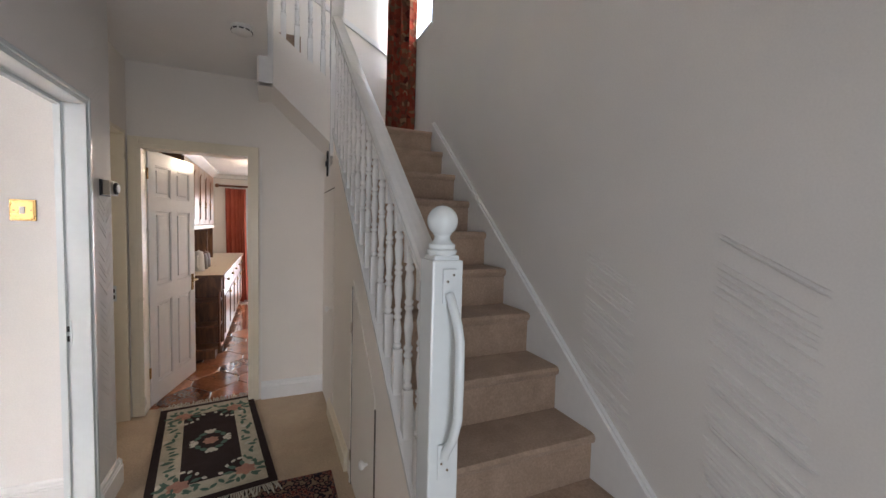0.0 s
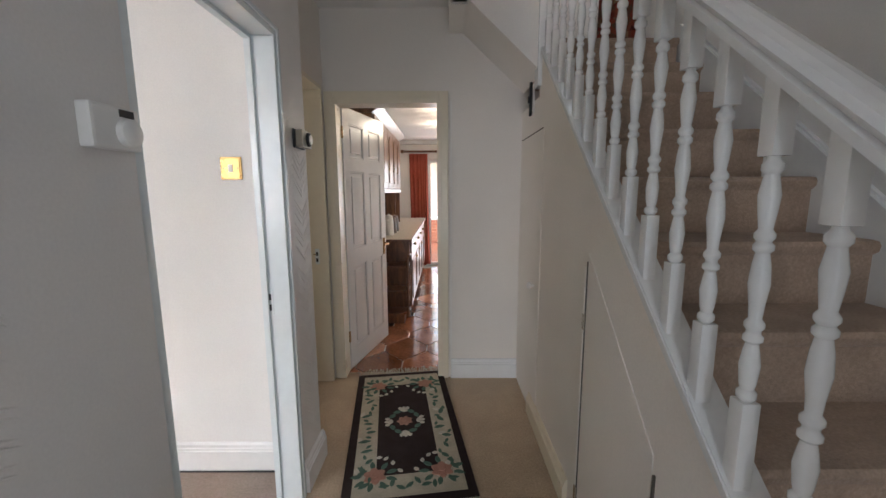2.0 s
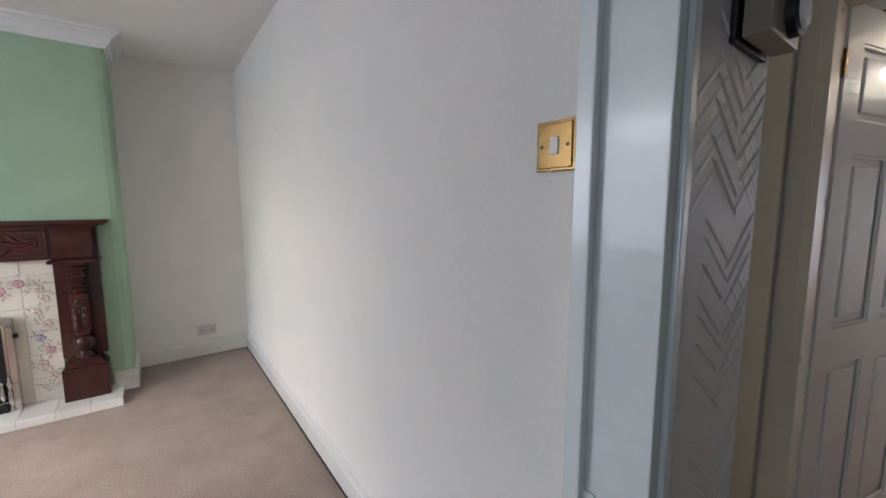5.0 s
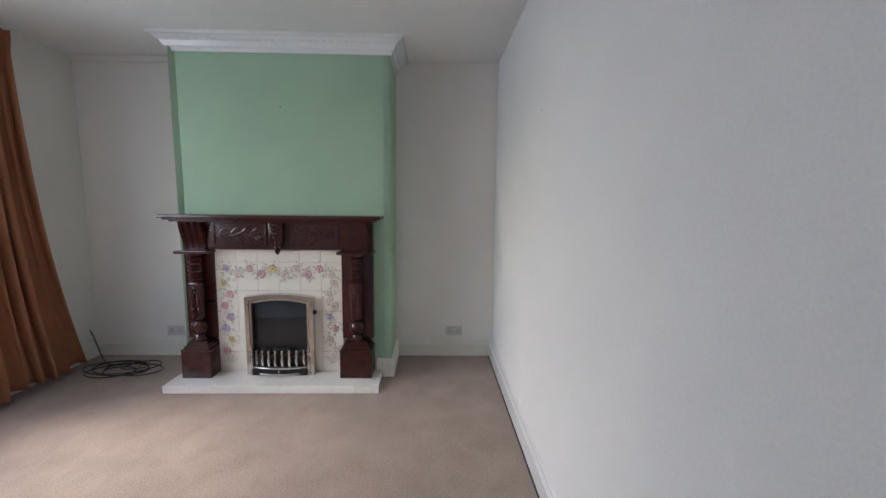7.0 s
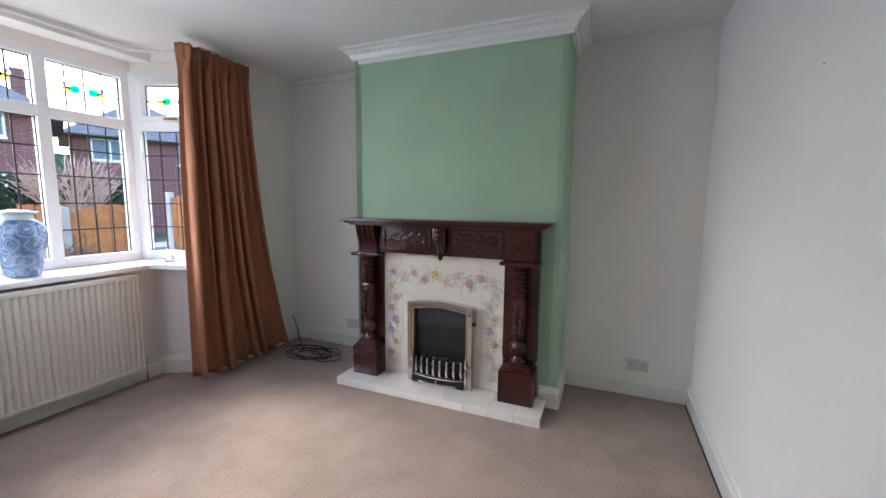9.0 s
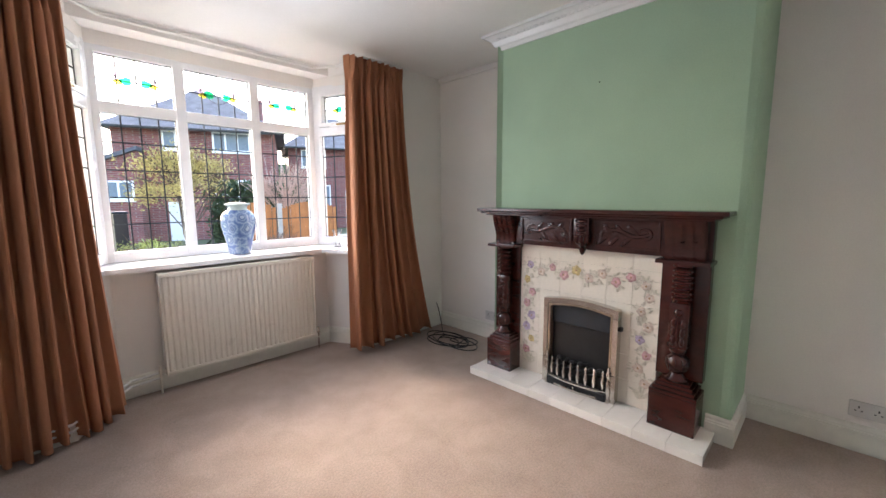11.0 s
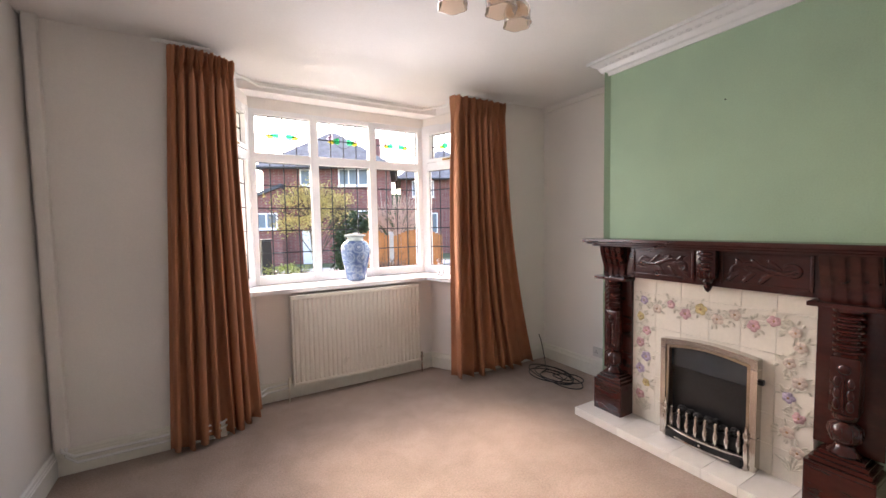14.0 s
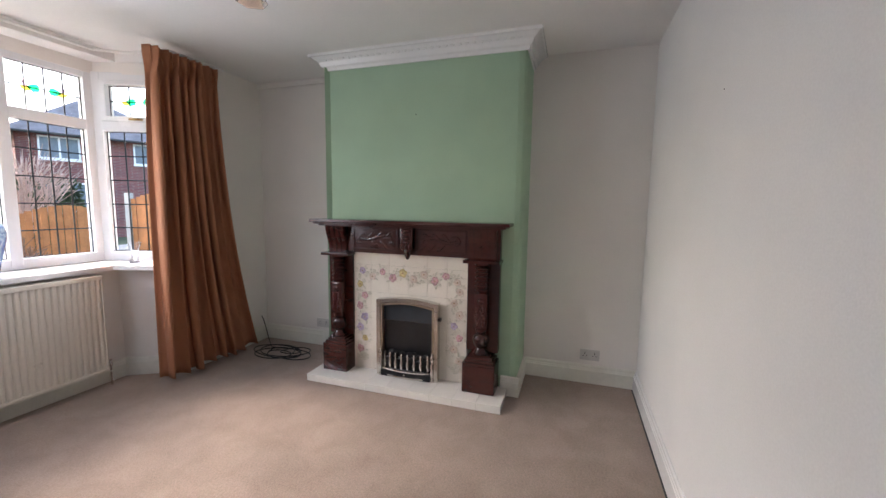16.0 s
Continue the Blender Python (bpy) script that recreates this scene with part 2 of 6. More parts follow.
def prism(bm, pts, axis, a, b):
    """A polygon of 2-D points drawn along an axis from a to b. The points are the two other axes in xyz order."""
    def at(p, w):
        q = list(p)
        q.insert("xyz".index(axis), w)
        return q
    lo, hi = [bm.verts.new(at(p, a)) for p in pts], [bm.verts.new(at(p, b)) for p in pts]
    bm.faces.new(lo)
    bm.faces.new(hi[::-1])
    for i in range(len(pts)):
        j = (i + 1) % len(pts)
        bm.faces.new([lo[j], lo[i], hi[i], hi[j]])
    bmesh.ops.recalc_face_normals(bm, faces=bm.faces)
    return bm


def lathe(bm, profile, cx, cy, cz, seg=16, squash=(1, 1)):
    rings = []
    for r, z in profile:
        rings.append([bm.verts.new((cx + r * squash[0] * math.cos(2 * math.pi * i / seg), cy + r * squash[1] * math.sin(2 * math.pi * i / seg), cz + z)) for i in range(seg)])
    for a, b in zip(rings, rings[1:]):
        for i in range(seg):
            j = (i + 1) % seg
            bm.faces.new([a[i], a[j], b[j], b[i]])
    bm.faces.new(rings[0][::-1])
    bm.faces.new(rings[-1])
    return bm


def tube(bm, pts, r, seg=8, closed=False):
    pts = [Vector(p) for p in pts]
    rings = []
    for i, p in enumerate(pts):
        a = pts[i - 1] if i or closed else p
        b = pts[(i + 1) % len(pts)] if i + 1 < len(pts) or closed else p
        d = (b - a).normalized()
        if i == 0:
            u = d.cross(Vector((0, 0, 1)))
            if u.length < 1e-3:
                u = Vector((1, 0, 0))
        else:
            u = u - d * u.dot(d)
        u.normalize()
        w = u.cross(d)
        rings.append([bm.verts.new(p + r * (math.cos(2 * math.pi * k / seg) * u + math.sin(2 * math.pi * k / seg) * w)) for k in range(seg)])
    pairs = list(zip(rings, rings[1:])) + ([(rings[-1], rings[0])] if closed else [])
    for a, b in pairs:
        for k in range(seg):
            j = (k + 1) % seg
            bm.faces.new([a[k], a[j], b[j], b[k]])
    if not closed:
        bm.faces.new(rings[0][::-1])
        bm.faces.new(rings[-1])
    bmesh.ops.recalc_face_normals(bm, faces=bm.faces)
    return bm


def ball(bm, c, r, s=(1, 1, 1), u=14, v=10):
    m = Matrix.Translation(c) @ Matrix.Diagonal((r * s[0], r * s[1], r * s[2], 1))
    bmesh.ops.create_uvsphere(bm, u_segments=u, v_segments=v, radius=1, matrix=m)
    return bm


def mesh_of(name, bm, material, smooth=False):
    me = bpy.data.meshes.new(name)
    bm.to_mesh(me)
    bm.free()
    me.materials.append(material)
    if smooth:
        me.shade_smooth()
        me.set_sharp_from_angle(angle=radians(40))
    return me


def thing(name, base, label, category, group=""):
    e = new(name)
    e.empty_display_size = 0.1
    e.location = base
    return tagged(e, label, category, group)


def under(ob, parent):
    ob.parent = parent
    ob.matrix_parent_inverse = Matrix.Translation(-Vector(parent.location))
    return ob


def part(name, bm, material, parent, label="", smooth=False):
    ob = new(name, mesh_of(name, bm, material, smooth))
    if label:
        ob["label"] = label
    return under(ob, parent)


def piece(name, me, where, parent, rot=0.0):
    ob = new(name, me)
    ob.location = where
    ob.rotation_euler[2] = rot
    return under(ob, parent)


def solo(name, bm, material, label, category, group="", smooth=False):
    return tagged(new(name, mesh_of(name, bm, material, smooth)), label, category, group)


def setting(name, bm, material, label="", smooth=False, category=""):
    return tagged(new(name, mesh_of(name, bm, material, smooth)), label, category, "", "structure")


# ---------- plan ----------
HX0, HX1 = -0.66, 1.40          # hall faces
RX = -0.765                     # living-room face of the hall wall
YF, YR = -1.14, 2.345           # living-room front and rear faces
XB, XC = -4.53, -4.10           # rear wall of the alcoves, chimney breast
ZL, ZH, ZU = 2.53, 2.57, 5.0    # ceilings
YE = 3.32                       # end wall of the hall
SX = 0.522                       # face of the panel under the stairs

# floors
setting("floor_living", boxes((-4.7, -0.735, -2.0, 2.5, -0.1, 0.0)), CARPET, "worn pink-beige cut-pile carpet", category="floor")
setting("floor_hall", boxes((-0.735, 1.55, -1.3, 3.40, -0.1, 0.0), (-2.2, -0.735, 2.5, 3.40, -0.1, 0.0)), HALLCARPET, "tan hall carpet", category="floor")
setting("floor_kitchen", boxes((-1.2, 2.4, 3.40, 7.9, -0.1, -0.006)), GROUT, "pale grout under terracotta tiles", category="floor")

# hall and living-room wall, with the open doorway
setting("wall_hall_west", boxes((RX, HX0, -1.3, 1.39, 0, ZH), (RX, HX0, 1.39, 2.16, 1.995, ZH), (RX, HX0, 2.16, 2.43, 0, ZH)), PAPER, "white wall with ribbed wallpaper")
setting("wall_living_rear", boxes((-4.7, RX, YR, 2.43, 0, ZH)), DAYPAINT, "plain off-white wall")
setting("wall_recess", boxes((-0.975, -0.83, 2.43, 2.60, 0, ZH), (-0.975, -0.83, 2.60, 3.28, 2.07, ZH), (-0.975, -0.83, 3.28, YE, 0, ZH)), HALLPAINT)
setting("wall_dining", boxes((-2.35, -2.2, 2.43, 3.45, 0, ZH)), PAINT)
setting("wall_hall_end", boxes((-2.2, -0.775, YE, 3.45, 0, ZH), (-0.775, -0.03, YE, 3.45, 1.995, ZH), (-0.03, 0.52, YE, 3.45, 0, ZH), (0.52, HX1, YE, 3.45, 0, 2.262)), HALLPAINT, "plain cream end wall of the hall")
setting("wall_stair_east", boxes((HX1, 1.55, -1.3, 3.15, 0, ZU), (HX1, 1.55, 3.15, 3.82, 0, 3.25), (HX1, 1.55, 3.15, 3.82, 4.4, ZU), (HX1, 1.55, 3.82, 4.05, 0, ZU)), PAPER, "pale wall with ribbed wallpaper beside the stairs")
setting("wall_stair_north", boxes((-1.0, HX1, 3.9, 4.05, 2.3, ZU)), PAINT)
setting("wall_hall_front", boxes((RX, -0.1, -1.3, YF, 0, ZU), (-0.1, 0.8, -1.3, YF, 2.1, ZU), (0.8, 1.55, -1.3, YF, 0, ZU), (-0.1, 0.8, -1.3, -1.2, 0, 2.1)), PAINT)
setting("wall_landing_west", boxes((-1.15, -1.0, -1.3, 4.05, ZH, ZU)), PAINT)
setting("ceiling_hall", boxes((-2.2, 0.085, -1.3, 2.83, ZH, 2.77), (-2.2, 0.02, 2.83, 3.9, ZH, 2.77)), CEIL)
setting("ceiling_upper", boxes((-1.15, 1.55, -1.3, 4.05, ZU, ZU + 0.1)), CEIL)

# living room
setting("wall_living_chimney_side", boxes((-4.7, XB, -1.3, YR, 0, ZH)), PAINT, "off-white alcove wall")
setting("wall_living_front", boxes((-4.7, -3.66, -1.3, YF, 0, ZH), (-1.58, RX, -1.3, YF, 0, ZH)), PAINT, "off-white wall beside the bay window")
setting("ceiling_living", boxes((-4.7, RX, -2.0, YR, ZL, ZL + 0.1)), CEIL, "textured white ceiling")
bm = bmesh.new()
prism(bm, [(XB, -0.075), (XC + 0.03, -0.075), (XC, -0.045), (XC, 1.44), (XC - 0.012, 1.475), (XC - 0.045, 1.49), (XB, 1.49)], "z", 0, ZL)
setting("chimney_breast", bm, GREEN, "pale green painted chimney breast")

# bay: low wall, sill and head
OUT = [(-1.55, -1.18), (-1.84, -1.90), (-3.52, -1.90), (-3.81, -1.18)]
INN = [(-1.60, -1.14), (-1.86, -1.52), (-3.40, -1.52), (-3.62, -1.14)]


def ring(bm, outer, inner, z0, z1):
    for i in range(len(outer) - 1):
        prism(bm, [outer[i], outer[i + 1], inner[i + 1], inner[i]], "z", z0, z1)
    return bm


setting("wall_bay", ring(bmesh.new(), OUT, INN, 0, 0.868), PAINT, "low plastered wall of the bay")
SILL_IN = [(-1.56, -1.08), (-1.83, -1.43), (-3.31, -1.43), (-3.44, -1.08)]
SILL_OUT = [(-1.56, -1.17), (-1.86, -1.86), (-3.50, -1.86), (-3.78, -1.17)]
setting("sill", ring(bmesh.new(), SILL_OUT, SILL_IN, 0.868, 0.90), GLOSS, "white painted window sill of the bay")
HEAD_IN = [(-1.56, -1.14), (-1.80, -1.62), (-3.55, -1.62), (-3.70, -1.14)]
setting("trim_bay_step", ring(bmesh.new(), [(-1.50, -1.16), (-1.80, -1.95), (-3.56, -1.95), (-3.86, -1.16)], HEAD_IN, 2.46, ZL), CEIL)
setting("wall_bay_head", ring(bmesh.new(), OUT, [(-1.62, -1.14), (-1.88, -1.79), (-3.49, -1.79), (-3.73, -1.14)], 2.37, 2.46), PAINT)

# ---------- skirtings, linings, cornices ----------


def skirting(bm, p, q, side, h=0.145, d=0.022):
    """A moulded skirting board from p to q on the floor; it stands out to the left (side 1) or right (-1) of the way."""
    p, q = Vector((*p, 0)), Vector((*q, 0))
    w = (q - p).normalized()
    n = Vector((-w.y, w.x, 0)) * side
    prof = [(0, 0), (d, 0), (d, h * 0.72), (d * 0.75, h * 0.75), (d * 0.75, h * 0.80), (d * 0.55, h * 0.84), (d * 0.5, h * 0.93), (d * 0.2, h), (0, h)]
    a = [bm.verts.new(p + n * x + Vector((0, 0, z))) for x, z in prof]
    b = [bm.verts.new(q + n * x + Vector((0, 0, z))) for x, z in prof]
    for i in range(len(prof)):
        j = (i + 1) % len(prof)
        bm.faces.new([a[i], a[j], b[j], b[i]])
    bm.faces.new(a)
    bm.faces.new(b[::-1])
    bmesh.ops.recalc_face_normals(bm, faces=bm.faces)
    return bm


def sk(name, p, q, side, material=None, h=0.145):
    return setting(name, skirting(bmesh.new(), p, q, side, h), material or GLOSS, "white gloss skirting board", category="skirting")


sk("baseboard_living_rear", (RX - 0.02, YR), (XB + 0.02, YR), 1)
sk("baseboard_alcove", (XB, YR), (XB, 1.51), 1, SKIRT)
sk("baseboard_alcove_far", (XB, -0.10), (XB, YF), 1, SKIRT)
sk("baseboard_chimney", (XC, 1.49), (XB, 1.49), -1, SKIRT)
sk("baseboard_chimney_front", (XC, 1.375), (XC, 1.512), -1, SKIRT)
sk("baseboard_chimney_front_far", (XC, -0.097), (XC, -0.02), -1, SKIRT)
sk("baseboard_chimney_far", (XB, -0.075), (XC, -0.075), -1, SKIRT)
sk("baseboard_front_far", (XB, YF), (-3.60, YF), 1, SKIRT)
sk("baseboard_front", (-1.62, YF), (RX, YF), 1, SKIRT)
sk("baseboard_living_hall", (RX, YF), (RX, 1.36), 1)
sk("baseboard_bay_side", INN[3], INN[2], 1, SKIRT)
sk("baseboard_bay", INN[2], INN[1], 1, SKIRT)
sk("baseboard_bay_near", INN[1], INN[0], 1, SKIRT)
sk("baseboard_hall_west", (HX0, -1.1), (HX0, 1.36), -1)
sk("baseboard_pier", (HX0, 2.18), (HX0, 2.452), -1)
sk("baseboard_pier_end", (HX0 + 0.02, 2.43), (-0.83, 2.43), -1)
sk("baseboard_hall_end", (0.035, YE), (SX, YE), -1)
sk("baseboard_understairs", (SX, 2.86), (SX, 2.10), -1, CREAMGLOSS, 0.13)

# dark strip on the carpet, draws the shaded crack under the skirting
setting("trim_carpet_gap_shade", boxes((XB + 0.03, RX - 0.03, YR - 0.031, YR - 0.0225, 0.0005, 0.004)), LEAD, "dark strip painted as the shade between carpet and skirting")

# living-room doorway: lining, stop and architrave
bm = boxes((RX - 0.004, HX0 + 0.004, 2.130, 2.16, 0, 1.965), (RX - 0.004, HX0 - 0.004, 1.39, 1.42, 0, 1.965), (RX - 0.004, HX0 + 0.004, 1.39, 2.16, 1.965, 1.995), bevel=0.002)
setting("door_lining_living", bm, DAYGLOSS, "white gloss door lining with no door hung")
bm = boxes((RX, RX + 0.025, 2.115, 2.130, 0, 1.95), (RX, RX + 0.025, 1.42, 1.435, 0, 1.95), (RX, RX + 0.025, 1.42, 2.13, 1.95, 1.965), bevel=0.002)
setting("trim_door_stop_living", bm, DAYGLOSS)
bm = boxes((HX0 + 0.004, HX0 + 0.012, 2.148, 2.166, 0, 2.002), (HX0 + 0.004, HX0 + 0.012, 1.392, 2.148, 1.984, 2.002), bevel=0.003)
setting("trim_door_bead_living", bm, DAYGLOSS)
# second doorway in the recess
bm = boxes((-0.98, -0.825, 3.255, 3.28, 0, 2.045), (-0.98, -0.825, 2.60, 2.625, 0, 2.045), (-0.98, -0.825, 2.60, 3.28, 2.045, 2.07), bevel=0.002)
setting("door_lining_dining", bm, CREAMGLOSS, "cream gloss door lining")
# kitchen doorway
bm = boxes((-0.775, -0.745, 3.30, 3.455, 0, 1.965), (-0.06, -0.03, 3.30, 3.455, 0, 1.965), (-0.775, -0.03, 3.30, 3.455, 1.965, 1.995), bevel=0.002)
setting("door_lining_kitchen", bm, CREAMGLOSS, "cream gloss lining of the kitchen doorway")
bm = boxes((-0.822, -0.760, YE - 0.018, YE, 0, 2.045), (-0.045, 0.017, YE - 0.018, YE, 0, 2.045), (-0.76, -0.045, YE - 0.018, YE, 1.98, 2.045), bevel=0.004)
setting("trim_architrave_kitchen", bm, CREAMGLOSS)
setting("trim_wall_panel_hall", boxes((0.03, 0.043, YE - 0.008, YE, 0.15, 1.98)), PAINT)


def strike(name, x, y, z):
    """A latch keep: a small painted plate with two dark mortices."""
    t = thing(name, (x, y, z - 0.05), "painted latch strike plate with two dark slots", "strike plate", "strike plates")
    part("plate", boxes((x - 0.014, x + 0.014, y - 0.003, y, z - 0.055, z + 0.055)), DAYGLOSS, t)
    for dz in (0.018, -0.026):
        part("slot", boxes((x - 0.008, x + 0.006, y - 0.005, y - 0.003, z + dz - 0.012, z + dz + 0.014)), CABLE, t, "dark slot")
    part("lip", boxes((x - 0.026, x - 0.008, y - 0.006, y - 0.003, z + 0.012, z + 0.017)), BRASS, t)
    return t


strike("strike_plate", -0.738, 2.130, 0.93)
strike("strike_plate", -0.90, 3.255, 0.93)

# cornice round the chimney breast and along the alcove
bm = bmesh.new()
CPROF = [(0, 0), (0.012, 0), (0.016, 0.022), (0.03, 0.03), (0.045, 0.06), (0.085, 0.088), (0.10, 0.09), (0.10, 0.108), (0, 0.108)]


def cornice(bm, path, z0):
    """A moulding along a path of (point, outward) pairs."""
    rings = [[bm.verts.new((p[0] + o[0] * a, p[1] + o[1] * a, z0 + h)) for a, h in CPROF] for p, o in path]
    for a, b in zip(rings, rings[1:]):
        for i in range(len(CPROF)):
            j = (i + 1) % len(CPROF)
            bm.faces.new([a[i], a[j], b[j], b[i]])
    bm.faces.new(rings[0])
    bm.faces.new(rings[-1][::-1])
    bmesh.ops.recalc_face_normals(bm, faces=bm.faces)
    return bm


cornice(bm, [((XB, -0.075), (0, -1)), ((XC, -0.075), (1, -1)), ((XC, 1.49), (1, 1)), ((XB, 1.49), (0, 1))], ZL - 0.108)
for i in range(30):
    y = -0.05 + i * 0.0515
    ball(bm, (XC + 0.056, y, ZL - 0.040), 0.012, (0.6, 1.5, 0.7), 8, 6)
setting("trim_cornice_chimney", bm, GLOSS, "white moulded plaster cornice", category="cornice")
setting("trim_cornice_alcove", boxes((XB, XB + 0.03, YF, -0.18, ZL - 0.05, ZL - 0.0), bevel=0.008), PAINT)

# ---------- bay window ----------


def bars(bm, rows, m=None):
    for r in rows:
        box(bm, *r, bevel=0.006, m=m)
    return bm


def tulip(parent, cx, cz, y, s, m):
    """A small stained-glass flower: a leaf, a sepal and petals."""
    for name, colour, dx, dz, w, h in (("leaf", GREENGLASS, -0.030, -0.004, 0.034, 0.020), ("sepal", YELLOWGLASS, 0.002, -0.012, 0.026, 0.014), ("petal", PINKGLASS2, 0.004, 0.016, 0.016, 0.022), ("petal", PINKGLASS2, 0.020, 0.010, 0.012, 0.016)):
        bm = bmesh.new()
        pts = [(cx + 1.35 * s * (dx + w * math.cos(a) * (0.75 + 0.25 * math.cos(3 * a))), cz + 1.35 * (dz + h * math.sin(a))) for a in [k * math.pi / 6 for k in range(12)]]
        prism(bm, pts, "y", y - 0.004, y + 0.004)
        bmesh.ops.transform(bm, matrix=m, verts=bm.verts)
        part(name, bm, colour, parent, "stained glass flower piece")


def stained(name, c):
    m = bpy.data.materials.new(name)
    m.use_nodes = True
    n, l, b = nodes_of(m)
    b.inputs["Base Color"].default_value = (*c, 1)
    b.inputs["Roughness"].default_value = 0.2
    b.inputs["Transmission Weight"].default_value = 0.75
    b.inputs["IOR"].default_value = 1.1
    return m


GREENGLASS = stained("green_glass", (0.03, 0.62, 0.22))
YELLOWGLASS = stained("yellow_glass", (0.95, 0.78, 0.06))
PINKGLASS2 = stained("pink_glass", (0.92, 0.72, 0.86))


def leaded(win, x0, x1, z0, z1, y, cols, rows, m, flowers=False):
    """One pane with its glass, lead grid and, in the upper lights, two flowers."""
    bm = box(bmesh.new(), x0 - 0.006, x1 + 0.006, y - 0.003, y + 0.003, z0 - 0.006, z1 + 0.006, m=m)
    g = part("pane", bm, GLASS, win)
    g.visible_shadow = False
    t = 0.0045
    bm = bmesh.new()
    for i in range(1, cols):
        x = x0 + (x1 - x0) * i / cols
        box(bm, x - t, x + t, y + 0.003, y + 0.008, z0, z1, m=m)
    for j in range(1, rows):
        z = z0 + (z1 - z0) * j / rows
        box(bm, x0, x1, y + 0.0035, y + 0.0075, z - t, z + t, m=m)
    for x in (x0, x1):
        box(bm, x - 0.005, x + 0.005, y + 0.003, y + 0.008, z0, z1, m=m)
    for z in (z0, z1):
        box(bm, x0, x1, y + 0.0035, y + 0.0075, z - 0.005, z + 0.005, m=m)
    part("lead_grid", bm, LEAD, win, "dark lead strips")
    if flowers:
        w = x1 - x0
        cz = z0 + (z1 - z0) * 0.52
        bm = bmesh.new()
        arc = [(x0 + w * (0.30 + 0.40 * k / 12), y + 0.006, cz - 0.012 - 0.055 * math.sin(math.pi * k / 12)) for k in range(13)]
        tube(bm, arc, 0.0025, 5)
        arc = [(x0 + w * (0.36 + 0.28 * k / 10), y + 0.006, cz + 0.012 + 0.03 * math.sin(math.pi * k / 10)) for k in range(11)]
        tube(bm, arc, 0.002, 5)
        bmesh.ops.transform(bm, matrix=m, verts=bm.verts)
        part("lead_scroll", bm, LEAD, win)
        tulip(win, x0 + w * 0.28, cz, y + 0.006, -1, m)
        tulip(win, x0 + w * 0.72, cz, y + 0.006, 1, m)


ID = Matrix.Identity(4)
win = thing("window_1", (-2.68, -1.83, 0.90), "white plastic bay window with leaded lights and stained tulips", "window")
win["kind"] = "structure"
fy0, fy1 = -1.87, -1.795
bm = bars(bmesh.new(), [(-3.49, -1.87, fy0, fy1, 0.90, 0.975), (-3.49, -1.87, fy0, fy1, 2.325, 2.385), (-3.49, -1.87, fy0, fy1, 1.935, 2.012), (-1.925, -1.865, fy0, fy1 + 0.002, 0.90, 2.385), (-3.495, -3.422, fy0, fy1 + 0.002, 0.90, 2.385), (-2.437, -2.367, fy0, fy1 + 0.002, 0.92, 2.36), (-2.98, -2.91, fy0, fy1 + 0.002, 0.92, 2.36)])
part("window_frame", bm, UPVC, win)
for x0, x1 in ((-3.42, -2.98), (-2.91, -2.437), (-2.367, -1.925)):
    leaded(win, x0, x1, 0.975, 1.935, -1.835, 4, 5, ID)
    leaded(win, x0, x1, 2.012, 2.325, -1.835, 4, 2, ID, True)


def cant(name, p, q):
    """An angled side light of the bay from p to q."""
    p, q = Vector((*p, 0)), Vector((*q, 0))
    ln = (q - p).length
    m = Matrix.Translation(p) @ Matrix.Rotation(math.atan2(q.y - p.y, q.x - p.x), 4, "Z")
    w = thing(name, (p.x, p.y, 0.9), "white plastic side light of the bay window with leaded glass", "window")
    w["kind"] = "structure"
    f = [(0, ln, -0.035, 0.035, 0.90, 0.975), (0, ln, -0.035, 0.035, 2.325, 2.385), (0, ln, -0.035, 0.035, 1.935, 2.012), (0, 0.085, -0.037, 0.037, 0.90, 2.385), (ln - 0.085, ln, -0.037, 0.037, 0.90, 2.385)]
    part("window_frame", bars(bmesh.new(), f, m), UPVC, w)
    f = [(0.085, ln - 0.085, -0.045, 0.045, 2.012, 2.05), (0.085, ln - 0.085, -0.045, 0.045, 2.29, 2.325), (0.085, 0.125, -0.046, 0.046, 2.012, 2.325), (ln - 0.125, ln - 0.085, -0.046, 0.046, 2.012, 2.325)]
    part("opening_light", bars(bmesh.new(), f, m), UPVC, w)
    leaded(w, 0.085, ln - 0.085, 0.975, 1.935, 0.0, 4, 5, m)
    leaded(w, 0.125, ln - 0.125, 2.05, 2.29, 0.0, 3, 2, m, True)
    for s in (-1, 1):
        bm = boxes((ln / 2 - 0.05, ln / 2 + 0.05, s * 0.05 - 0.012, s * 0.05 + 0.012, 2.018, 2.034), bevel=0.004)
        bmesh.ops.transform(bm, matrix=m, verts=bm.verts)
        part("window_handle", bm, BRASS, w, "brass window handle")
    return w


cant("window_2", (-3.50, -1.83), (-3.77, -1.19))
cant("window_3", (-1.86, -1.83), (-1.59, -1.19))
solo_post = boxes((-3.545, -3.49, -1.885, -1.79, 0.90, 2.385), (-1.87, -1.815, -1.885, -1.79, 0.90, 2.385), bevel=0.01)
setting("trim_bay_posts", solo_post, UPVC)

# ---------- curtains ----------


